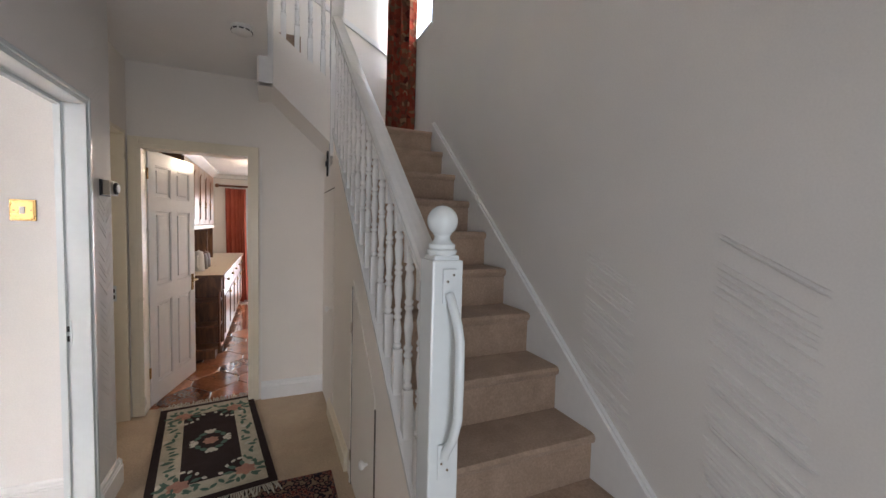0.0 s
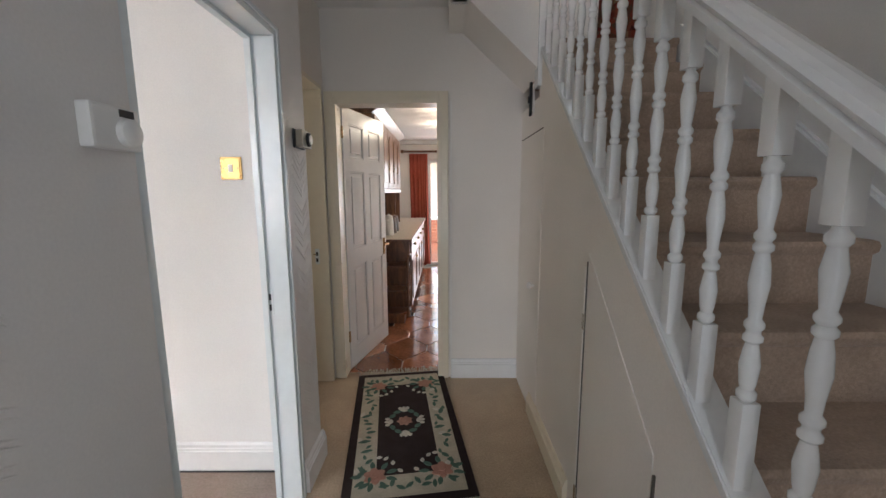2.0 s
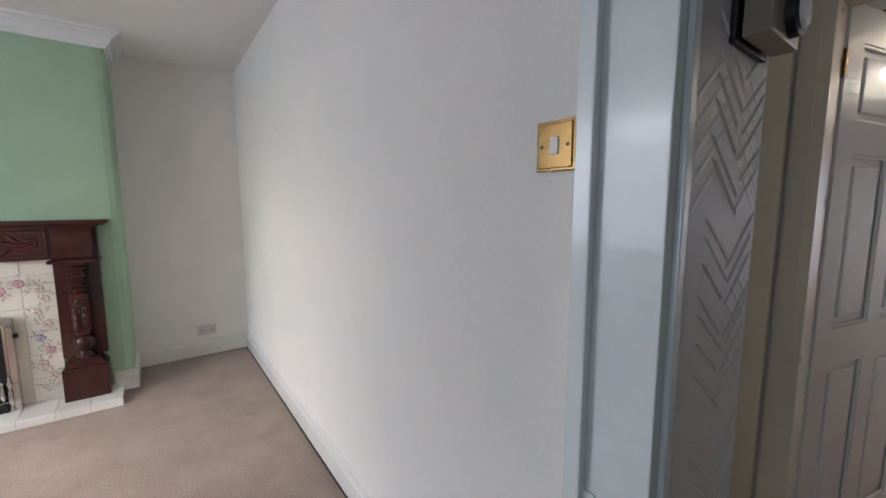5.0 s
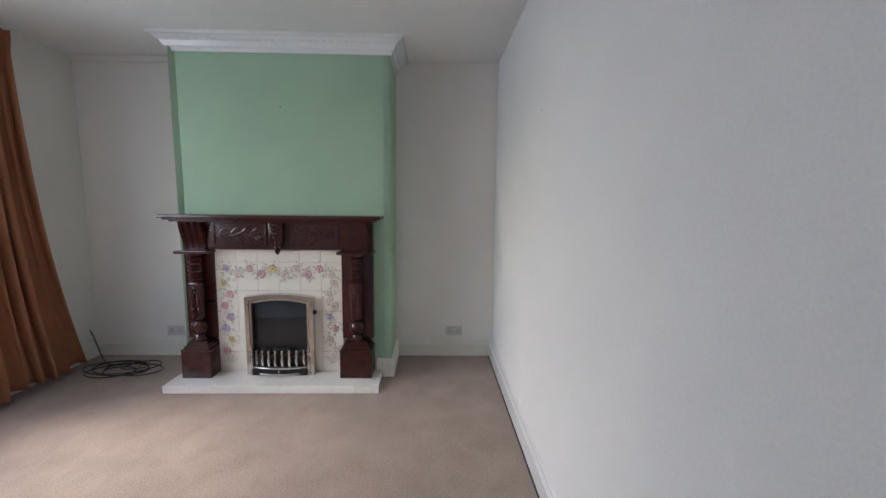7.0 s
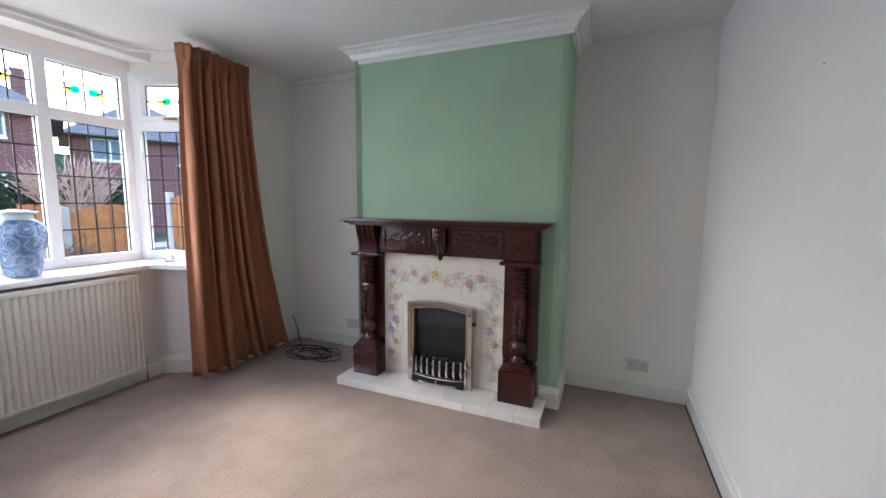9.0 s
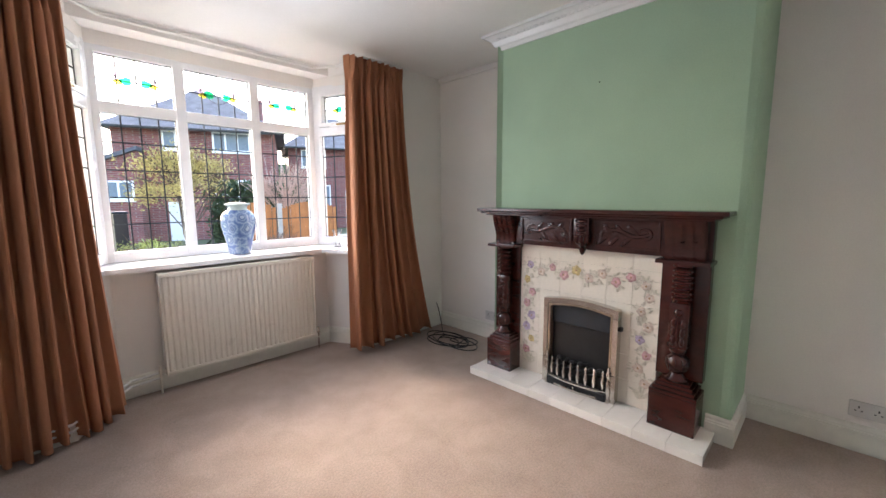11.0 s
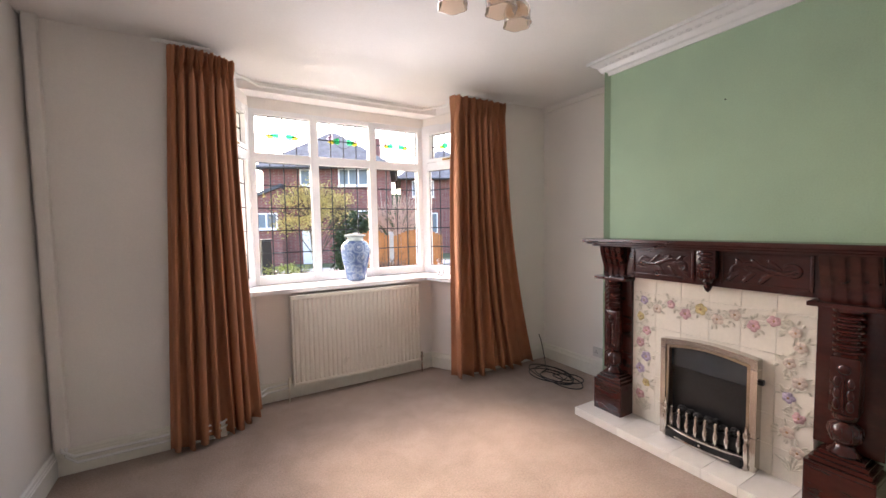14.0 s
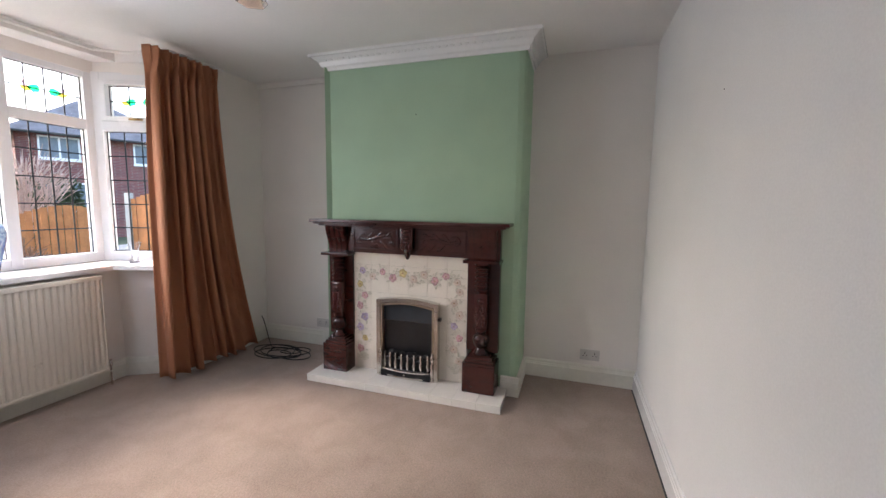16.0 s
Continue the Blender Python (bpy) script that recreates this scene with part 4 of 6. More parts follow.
for k in range(34):
    ball(coal, (rnd.uniform(-4.045, -4.0), rnd.uniform(fy0 + 0.09, fy1 - 0.09), rnd.uniform(0.19, 0.245)), rnd.uniform(0.016, 0.028), (1, rnd.uniform(0.8, 1.3), rnd.uniform(0.7, 1)), 6, 5)
tagged(part("coal_heap", coal, mat("coal", (0.03, 0.028, 0.027), 0.8, 0.4, 30, 90, 0.6), fire, "black ceramic coals"), kind="stuff")
# curved fret of turned bars
for k in range(8):
    y = fy0 + 0.075 + (fy1 - fy0 - 0.15) * k / 7
    x = -3.962 - 0.03 * (2 * k / 7 - 1) ** 2
    part("fret_bar", lathe(bmesh.new(), [(0.005, 0), (0.010, 0.02), (0.013, 0.05), (0.008, 0.08), (0.006, 0.10), (0.010, 0.115), (0.004, 0.13)], x, y, 0.125, 8), CHROME, fire, "", True)
for z, r in ((0.118, 0.008), (0.072, 0.009)):
    pts = [(-3.955 - 0.035 * (2 * k / 12 - 1) ** 2, fy0 + 0.045 + (fy1 - fy0 - 0.09) * k / 12, z) for k in range(13)]
    part("fret_rail", tube(bmesh.new(), pts, r, 8), CHROME, fire, "", True)
for y in (fy0 + 0.04, fy1 - 0.04):
    part("andiron", lathe(bmesh.new(), [(0.014, 0), (0.016, 0.015), (0.009, 0.03), (0.014, 0.06), (0.010, 0.10), (0.013, 0.13), (0.006, 0.15), (0.012, 0.17), (0.016, 0.19), (0.008, 0.21), (0.006, 0.235)], -3.985, y, ZB, 10), CHROME, fire, "", True)
part("ash_pan", boxes((-4.02, -3.965, fy0 + 0.05, fy1 - 0.05, ZB + 0.004, 0.11), bevel=0.006), BLACK, fire)
part("knob", ball(bmesh.new(), (-3.958, 0.66, 0.092), 0.009), CHROME, fire, "", True)
part("side_knob", boxes((-4.05, -4.025, fy1, fy1 + 0.012, 0.52, 0.545)), BLACK, fire)

# ---------- stairs ----------
def zs_(y):
    """Top of the outer string."""
    return 0.825 + 0.835 * (y - 1.213)


stairs = thing("staircase", (0.95, 0.56, 0), "white painted staircase with beige carpet and turned balusters", "staircase")
heights = [0.185, 0.385] + [0.59 + 0.2105 * k for k in range(9)]
for k, z in enumerate(heights):
    y0 = 0.562 + 0.245 * k
    y1 = y0 + 0.30 if k < 10 else 3.9
    low = heights[k - 1] - 0.02 if k else 0.0
    x0 = SX + 0.05 if k > 1 else (0.60 if k else 0.44)
    bm = bmesh.new()
    prism(bm, [(y0 + 0.022, low), (y0 + 0.022, z - 0.05), (y0 + 0.004, z - 0.036), (y0, z - 0.018), (y0 + 0.008, z - 0.004), (y0 + 0.03, z), (y1, z), (y1, low)], "x", x0, 1.376)
    part("tread", bm, STAIRCARPET, stairs, "carpeted step", True)
bm = bmesh.new()
top = lambda y: 0.478 + 0.834 * (y - 0.802)
prism(bm, [(0.50, 0), (0.50, top(0.50)), (3.01, top(3.01)), (3.01, 1.9), (1.0, 0)], "x", 1.376, HX1)
part("wall_string", bm, GLOSS, stairs, "white gloss wall string")
bm = bmesh.new()
prism(bm, [(0.50, top(0.5)), (0.50, top(0.5) + 0.022), (3.01, top(3.01) + 0.022), (3.01, top(3.01))], "x", 1.368, HX1)
prism(bm, [(0.50, top(0.5) + 0.022), (0.50, top(0.5) + 0.034), (3.01, top(3.01) + 0.034), (3.01, top(3.01) + 0.022)], "x", 1.382, HX1)
part("wall_string_moulding", bm, GLOSS, stairs)
bm = bmesh.new()
prism(bm, [(0.88, 0), (0.88, zs_(0.88) - 0.03), (2.84, zs_(2.84) - 0.03), (2.84, 1.9), (YE, 1.9), (YE, 0)], "x", SX, SX + 0.04)
part("side_panel", bm, HALLPAINT, stairs, "cream panelled side of the stairs")
bm = bmesh.new()
prism(bm, [(0.88, zs_(0.88) - 0.035), (0.88, zs_(0.88)), (2.86, zs_(2.86)), (2.86, zs_(2.86) - 0.035)], "x", SX - 0.012, SX + 0.07)
bmesh.ops.bevel(bm, geom=list(bm.edges), offset=0.004, segments=2, affect="EDGES")
part("string_capping", bm, GLOSS, stairs)
# handrail
bm = bmesh.new()
prof = [(-0.034, -0.058), (0.034, -0.058), (0.034, -0.04), (0.026, -0.034), (0.036, -0.018), (0.030, -0.004), (0.012, 0.0), (-0.012, 0.0), (-0.030, -0.004), (-0.036, -0.018), (-0.026, -0.034), (-0.034, -0.04)]
ends = [[bm.verts.new((0.538 + a, y, zs_(y) + 0.792 + b)) for a, b in prof] for y in (0.855, 2.86)]
for i in range(len(prof)):
    j = (i + 1) % len(prof)
    bm.faces.new([ends[0][i], ends[0][j], ends[1][j], ends[1][i]])
bm.faces.new(ends[0])
bm.faces.new(ends[1][::-1])
bmesh.ops.recalc_face_normals(bm, faces=bm.faces)
part("handrail", bm, GLOSS, stairs)
# newel with a ball finial
bm = boxes((0.482, 0.569, 0.755, 0.845, 0.0, 1.372), bevel=0.006)
box(bm, 0.489, 0.562, 0.762, 0.838, 1.366, 1.386, 0.009)
newel = part("newel_post", bm, DAYGLOSS, stairs, "square white newel post")
bm = lathe(bmesh.new(), [(0.036, 1.382), (0.040, 1.389), (0.041, 1.396), (0.035, 1.401), (0.036, 1.407), (0.036, 1.412), (0.028, 1.417), (0.022, 1.426), (0.021, 1.434), (0.026, 1.440)], 0.5255, 0.80, 0, 24)
ball(bm, (0.5255, 0.80, 1.474), 0.0415, (1, 1, 1), 28, 18)
part("ball_finial", bm, DAYGLOSS, newel, "white ball finial", True)
bm = tube(bmesh.new(), [(0.526, 0.747, 1.285), (0.529, 0.735, 1.265), (0.537, 0.713, 1.21), (0.539, 0.703, 1.17), (0.539, 0.700, 1.08), (0.539, 0.703, 0.97), (0.533, 0.715, 0.915), (0.526, 0.740, 0.87), (0.524, 0.747, 0.85)], 0.0125, 12)
box(bm, 0.509, 0.547, 0.747, 0.7545, 1.26, 1.35, 0.003)
box(bm, 0.507, 0.543, 0.747, 0.7545, 0.79, 0.885, 0.003)
gh = part("grab_handle", bm, DAYGLOSS, newel, "white tubular grab handle", True)
for x, z in ((0.538, 1.335), (0.521, 1.318), (0.516, 0.835), (0.533, 0.815)):
    bm = lathe(bmesh.new(), [(0.004, 0), (0.003, 0.003)], 0, 0, 0, 8)
    bmesh.ops.transform(bm, matrix=pose(x, 0.7475, z, 90, 0, 0), verts=bm.verts)
    part("screw", bm, CHROME, gh)
# balusters
def baluster_mesh():
    bm = bmesh.new()
    w = 0.017
    box(bm, -w, w, -w, w, -0.04, 0.165, 0.003)
    prof = [(0.012, 0.165), (0.019, 0.172), (0.019, 0.182), (0.013, 0.188), (0.016, 0.20), (0.0195, 0.235), (0.015, 0.262), (0.012, 0.275), (0.0185, 0.281), (0.0185, 0.289), (0.0135, 0.294), (0.0135, 0.300), (0.0185, 0.306), (0.0185, 0.314), (0.012, 0.322), (0.014, 0.345), (0.0195, 0.385), (0.0165, 0.42), (0.0125, 0.44), (0.0185, 0.446), (0.0185, 0.454), (0.013, 0.46), (0.0185, 0.467), (0.0185, 0.474), (0.0125, 0.482), (0.017, 0.515), (0.0195, 0.54), (0.013, 0.575), (0.019, 0.582), (0.019, 0.592), (0.012, 0.600), (0.012, 0.607)]
    prof = [(r * 0.86, z) for r, z in prof]
    lathe(bm, prof, 0, 0, 0, 14)
    box(bm, -w, w, -w, w, 0.605, 0.745, 0.003)
    return mesh_of("baluster", bm, GLOSS, True)


BAL = baluster_mesh()
for k in range(15):
    y = 0.975 + 0.127 * k
    piece("baluster", BAL, (0.540, y, zs_(y) - 0.005), stairs)
# turn, second flight and upper landing
bm = boxes((0.30, 0.56, 2.87, 3.9, 2.44, 2.48))
part("tread", bm, STAIRCARPET, stairs)
bm = boxes((-0.95, 0.30, 2.87, 3.9, 2.62, 2.775))
part("landing", bm, STAIRCARPET, stairs)
bm = bmesh.new()
prism(bm, [(0.53, 2.02), (0.115, 2.40), (0.02, 2.40), (0.02, 2.60), (0.09, 2.60), (0.09, 2.80), (0.50, 2.49), (0.53, 2.45)], "y", 2.82, 2.862)
part("upper_string", bm, PAINT, stairs)
bm = bmesh.new()
prism(bm, [(0.53, 2.03), (0.115, 2.41), (0.02, 2.41), (0.02, 2.60), (0.53, 2.60)], "y", 2.862, YE)
part("soffit", bm, PAINT, stairs, "sloping plaster soffit")
part("upper_newel", boxes((0.500, 0.590, 2.80, 2.89, 1.95, 3.18), bevel=0.006), GLOSS, stairs)
part("upper_newel", boxes((0.03, 0.12, 2.80, 2.89, 2.40, 3.45), bevel=0.006), GLOSS, stairs)
for k in range(4):
    x = 0.185 + 0.088 * k
    piece("baluster", BAL, (x, 2.845, 2.785 - 0.756 * (x - 0.11)), stairs)
bm = tube(bmesh.new(), [(0.52, 2.845, 3.26), (0.09, 2.845, 3.585)], 0.032, 10)
part("upper_handrail", bm, GLOSS, stairs, "", True)
bm = bmesh.new()
prism(bm, [(1.40, 3.10), (1.40, 3.155), (0.1, 3.83), (0.1, 3.775)], "y", 3.878, 3.90)
part("dado_rail", bm, GLOSS, stairs)
# cupboard doors under the stairs
def slab_door(name, pts, knob, label):
    t = thing(name, (SX, knob[0], 0.02), label, "cupboard door", "understairs doors")
    bm = prism(bmesh.new(), pts, "x", SX - 0.004, SX - 0.0005)
    part("leaf", bm, HALLPAINT, t)
    bm = lathe(bmesh.new(), [(0.007, 0), (0.008, 0.014), (0.019, 0.022), (0.021, 0.032), (0.013, 0.041)], 0, 0, 0, 12)
    bmesh.ops.transform(bm, matrix=pose(SX - 0.008, knob[0], knob[1], 0, -90, 0), verts=bm.verts)
    part("knob", bm, PLASTIC, t, "small pale knob", True)
    return t


slab_door("cupboard_door", [(2.70, 0.02), (2.70, 1.71), (3.285, 1.71), (3.285, 0.02)], (2.80, 0.83), "tall cream cupboard door under the stairs, shut")
slab_door("cupboard_door", [(1.47, 0.02), (1.47, zs_(1.47) - 0.33), (1.975, zs_(1.975) - 0.31), (1.975, 0.02)], (1.56, 0.36), "low cream cupboard door with a raked top, shut")
# dark strips on the panel face paint the shade of the door gaps
bm = boxes((SX - 0.006, SX, 1.977, 1.985, 0.0, 1.12), (SX - 0.005, SX, 2.72, 3.28, 1.712, 1.717), (SX - 0.006, SX, 1.455, 1.462, 0.0, 0.66))
setting("trim_cupboard_gap_shade", bm, mat("shadow_gap", (0.10, 0.085, 0.07), 0.8, 0.2), "dark strips painted as the shade at the door edges")
setting("trim_cupboard_edge", boxes((SX - 0.010, SX, 1.985, 2.005, 0, 1.10), bevel=0.003), HALLPAINT)
for z in (0.14, 0.86):
    solo("hinge", boxes((SX - 0.014, SX - 0.008, 1.972, 1.99, z, z + 0.06), bevel=0.001), CHROME, "small steel butt hinge on a cupboard door", "hinge", "cupboard hinges")

# black catch on the panel above
t = thing("door_catch", (SX, 3.0, 1.82), "black iron catch on a small white plate", "catch")
part("plate", boxes((SX - 0.006, SX, 2.96, 3.05, 1.835, 2.005), bevel=0.002), PLASTIC, t)
part("bar", boxes((SX - 0.022, SX - 0.008, 2.99, 3.015, 1.825, 2.018), bevel=0.003), CABLE, t, "black iron bar")
part("knob", boxes((SX - 0.030, SX - 0.022, 2.992, 3.020, 1.90, 1.94), bevel=0.004), CABLE, t)

# stair window and its curtain
w = thing("window_4", (1.47, 3.48, 3.25), "white framed stair window", "window")
w["kind"] = "structure"
bm = bars(bmesh.new(), [(1.44, 1.50, 3.15, 3.82, 3.25, 3.30), (1.44, 1.50, 3.15, 3.82, 4.35, 4.40), (1.438, 1.502, 3.15, 3.20, 3.25, 4.40), (1.438, 1.502, 3.77, 3.82, 3.25, 4.40)])
part("window_frame", bm, UPVC, w)
g = part("pane", boxes((1.455, 1.461, 3.2, 3.77, 3.30, 4.35)), GLASS, w)
g.visible_shadow = False
setting("trim_stair_sill", boxes((1.385, 1.44, 3.12, 3.85, 3.235, 3.25), bevel=0.003), GLOSS)
FLORAL = mat("dark_red_floral_cloth", (0.20, 0.05, 0.03), 0.9, 0.1, 5, 200, 0.3, spec=0.1)
n, l, b = nodes_of(FLORAL)
co, vo, ra = n.new("ShaderNodeTexCoord"), n.new("ShaderNodeTexVoronoi"), n.new("ShaderNodeValToRGB")
vo.inputs["Scale"].default_value = 22
l.new(co.outputs["Object"], vo.inputs["Vector"])
l.new(vo.outputs["Color"], ra.inputs[0])
ra.color_ramp.elements[0].color, ra.color_ramp.elements[1].color = (0.035, 0.012, 0.012, 1), (0.34, 0.20, 0.12, 1)
ra.color_ramp.elements.new(0.35).color = (0.25, 0.045, 0.025, 1)
ra.color_ramp.elements.new(0.7).color = (0.10, 0.05, 0.03, 1)
l.new(ra.outputs[0], b.inputs["Base Color"])
curtain("stair_curtain", ((1.17, 3.80), (1.37, 3.50)), ((1.16, 3.80), (1.36, 3.50)), 4.6, 2.30, 4, "dark red floral curtain beside the stair window", 5, FLORAL, 0.03, False)

# ---------- kitchen door ----------
def six_panel(name, hinge, angle, w, h, label):
    t = thing(name, (hinge[0], hinge[1], 0.01), label, "door")
    t["kind"] = "structure"
    m = Matrix.Translation((hinge[0], hinge[1], 0.008)) @ Matrix.Rotation(radians(angle), 4, "Z")
    th, st = 0.018, 0.095
    mid = w / 2
    rows = [(0.10 + 0.05, 0.80), (0.93, 1.52), (1.62, h - 0.11)]
    bm = bmesh.new()
    for x0, x1 in ((0, st), (mid - 0.045, mid + 0.045), (w - st, w)):
        box(bm, x0, x1, -th, th, 0, h)
    for z0, z1 in ((0, rows[0][0]), (rows[0][1], rows[1][0]), (rows[1][1], rows[2][0]), (rows[2][1], h)):
        for a, c in ((st, mid - 0.045), (mid + 0.045, w - st)):
            box(bm, a, c, -th, th, z0, z1)
    bmesh.ops.transform(bm, matrix=m, verts=bm.verts)
    part("leaf", bm, GLOSS, t)
    for z0, z1 in rows:
        for a, c in ((st, mid - 0.045), (mid + 0.045, w - st)):
            bm = bmesh.new()
            box(bm, a, c, -0.006, 0.006, z0, z1)
            box(bm, a + 0.035, c - 0.035, -0.014, 0.014, z0 + 0.035, z1 - 0.035, 0.006)
            for s in (-1, 1):
                box(bm, a, a + 0.012, s * 0.012 - 0.004, s * 0.012 + 0.004, z0, z1, 0.003)
                box(bm, c - 0.012, c, s * 0.012 - 0.004, s * 0.012 + 0.004, z0, z1, 0.003)
                box(bm, a, c, s * 0.012 - 0.004, s * 0.012 + 0.004, z0, z0 + 0.012, 0.003)
                box(bm, a, c, s * 0.012 - 0.004, s * 0.012 + 0.004, z1 - 0.012, z1, 0.003)
            bmesh.ops.transform(bm, matrix=m, verts=bm.verts)
            part("panel", bm, GLOSS, t)
    for s in (-1, 1):
        bm = bmesh.new()
        box(bm, w - 0.075, w - 0.035, s * 0.018, s * 0.024, 0.80, 0.95, 0.002)
        tube(bm, [(w - 0.055, s * 0.022, 0.90), (w - 0.055, s * 0.065, 0.90), (w - 0.07, s * 0.07, 0.90), (w - 0.16, s * 0.066, 0.897)], 0.009, 8)
        bmesh.ops.transform(bm, matrix=m, verts=bm.verts)
        part("door_handle", bm, BRASS, t, "brass lever handle", True)
    bm = bmesh.new()
    for z in (0.22, 1.75):
        box(bm, -0.012, 0.004, -th - 0.004, -th + 0.006, z, z + 0.085, 0.002)
    bmesh.ops.transform(bm, matrix=m, verts=bm.verts)
    part("hinge", bm, BRASS, t)
    return t


six_panel("door_1", (-0.755, 3.445), math.degrees(math.atan2(0.735, 0.185)), 0.755, 1.975, "white six-panel door standing open into the kitchen")

# ---------- small fittings ----------
def brass_switch(c, axis, w, h, label, rockers=1):
    """A square brass plate with a rocker, on a wall facing +x or -y."""
    t = thing("light_switch", c, label, "light switch", "brass switches")
    m = Matrix.Translation(c) @ (Matrix.Rotation(radians(90), 4, "Z") if axis == "x" else Matrix.Identity(4))
    def put(name, rows, material, lab="", bevel=0.002):
        bm = bmesh.new()
        for r in rows:
            box(bm, *r, bevel=bevel, m=m)
        part(name, bm, material, t, lab)
    put("plate", [(-w / 2, w / 2, -0.008, 0, -h / 2, h / 2), (-w / 2 + 0.006, w / 2 - 0.006, -0.011, -0.008, -h / 2 + 0.006, h / 2 - 0.006)], BRASS)
    for k in range(rockers):
        o = (k - (rockers - 1) / 2) * 0.028
        put("rocker", [(o - 0.010, o + 0.010, -0.0145, -0.011, -0.017, 0.017)], PLASTIC, "white rocker")
    for s in (-1, 1):
        put("screw", [(s * w * 0.33 - 0.003, s * w * 0.33 + 0.003, -0.0125, -0.011, -0.003, 0.003)], BLACK, "", 0.0)
    return t


brass_switch((-0.967, YR, 1.485), "y", 0.094, 0.10, "square brass light switch on the white wall")
brass_switch((HX0, 1.02, 1.482), "x", 0.10, 0.10, "square brass double light switch on grey wallpaper", 2)

t = thing("thermostat", (HX0, 1.32, 1.46), "white room thermostat with a dial and small display", "thermostat")
part("body", boxes((HX0, HX0 + 0.028, 1.262, 1.375, 1.462, 1.543), bevel=0.006), PLASTIC, t)
bm = lathe(bmesh.new(), [(0.027, 0), (0.026, 0.012), (0.022, 0.015)], 0, 0, 0, 24)
bmesh.ops.transform(bm, matrix=pose(HX0 + 0.028, 1.340, 1.495, 0, 90, 0), verts=bm.verts)
part("dial", bm, PLASTIC, t, "round white dial", True)
part("display", boxes((HX0 + 0.028, HX0 + 0.0295, 1.325, 1.360, 1.524, 1.538)), CABLE, t, "dark display")

t = thing("dial_timer", (HX0, 2.34, 1.57), "small cream and black box with a round dial", "thermostat")
part("back_plate", boxes((HX0, HX0 + 0.008, 2.272, 2.395, 1.568, 1.648), bevel=0.003), CABLE, t)
part("body", boxes((HX0 + 0.012, HX0 + 0.042, 2.276, 2.391, 1.572, 1.644), bevel=0.004), mat("aged_cream_plastic", (0.36, 0.315, 0.25), 0.4, 0.06), t)
bm = lathe(bmesh.new(), [(0.030, 0), (0.029, 0.010), (0.024, 0.012)], 0, 0, 0, 24)
bmesh.ops.transform(bm, matrix=pose(HX0 + 0.042, 2.345, 1.608, 0, 90, 0), verts=bm.verts)
part("dial", bm, CABLE, t, "black dial ring", True)
bm = lathe(bmesh.new(), [(0.021, 0), (0.019, 0.004)], 0, 0, 0, 24)
bmesh.ops.transform(bm, matrix=pose(HX0 + 0.054, 2.345, 1.608, 0, 90, 0), verts=bm.verts)
part("dial_face", bm, PLASTIC, t, "white dial face", True)

t = thing("smoke_alarm", (-0.047, 2.43, ZH), "round white smoke alarm on the hall ceiling", "smoke alarm")
part("body", lathe(bmesh.new(), [(0.045, -0.036), (0.054, -0.030), (0.056, -0.018), (0.050, -0.014), (0.060, -0.011), (0.060, 0.0)], -0.047, 2.43, ZH, 24), PLASTIC, t, "", True)
bm = bmesh.new()
for a in range(10):
    an = a * 0.628
    box(bm, -0.012, 0.012, 0.0515, 0.0565, -0.0285, -0.0215, m=Matrix.Translation((-0.047, 2.43, ZH)) @ Matrix.Rotation(an, 4, "Z"))
part("vents", bm, BLACK, t)


def socket(y, z, label):
    t = thing("wall_socket", (XB, y, z - 0.04), label, "wall socket", "sockets")
    part("plate", boxes((XB, XB + 0.010, y - 0.073, y + 0.073, z - 0.043, z + 0.043), bevel=0.003), SOCKETGREY, t)
    for s in (-1, 1):
        bm = boxes((XB + 0.010, XB + 0.0112, y + s * 0.036 - 0.003, y + s * 0.036 + 0.003, z + 0.006, z + 0.018), (XB + 0.010, XB + 0.0112, y + s * 0.036 - 0.016, y + s * 0.036 - 0.008, z - 0.010, z - 0.005), (XB + 0.010, XB + 0.0112, y + s * 0.036 + 0.008, y + s * 0.036 + 0.016, z - 0.010, z - 0.005))
        part("holes", bm, BLACK, t, "dark pin holes")
        part("rocker", boxes((XB + 0.010, XB + 0.014, y + s * 0.012 - 0.006, y + s * 0.012 + 0.006, z + 0.018, z + 0.034), bevel=0.002), SOCKETGREY, t)


socket(2.005, 0.228, "white double wall socket above the skirting")
socket(-0.455, 0.222, "white double wall socket behind the fire surround")
part_nail = ball(bmesh.new(), (XC + 0.004, 0.69, 2.05), 0.0045)
solo("nail", part_nail, BLACK, "small dark nail head in the green chimney wall", "nail")
solo("nail", ball(bmesh.new(), (-3.1, YR - 0.003, 1.83), 0.0022), BLACK, "small dark nail head in the white wall", "nail")

# hall radiator
t = thing("hall_radiator", (HX0 + 0.05, 0.85, 0), "white panel radiator with a grille top in the hall", "radiator")
bm = bmesh.new()
prof = []
for i in range(18):
    a, w_ = 0.42 + 0.76 * i / 18, 0.76 / 18
    prof += [(HX0 + 0.088, a), (HX0 + 0.098, a + w_ * 0.2), (HX0 + 0.098, a + w_ * 0.62), (HX0 + 0.088, a + w_ * 0.82)]
prof += [(HX0 + 0.088, 1.18), (HX0 + 0.07, 1.18), (HX0 + 0.07, 0.42)]
prism(bm, prof, "z", 0.13, 0.69)
part("front_panel", bm, RADPAINT, t)
part("casing", boxes((HX0 + 0.03, HX0 + 0.10, 0.41, 0.42, 0.12, 0.71), (HX0 + 0.03, HX0 + 0.10, 1.18, 1.19, 0.12, 0.71), (HX0 + 0.09, HX0 + 0.10, 0.42, 1.18, 0.69, 0.71), (HX0 + 0.03, HX0 + 0.04, 0.42, 1.18, 0.69, 0.71), bevel=0.002), RADPAINT, t)
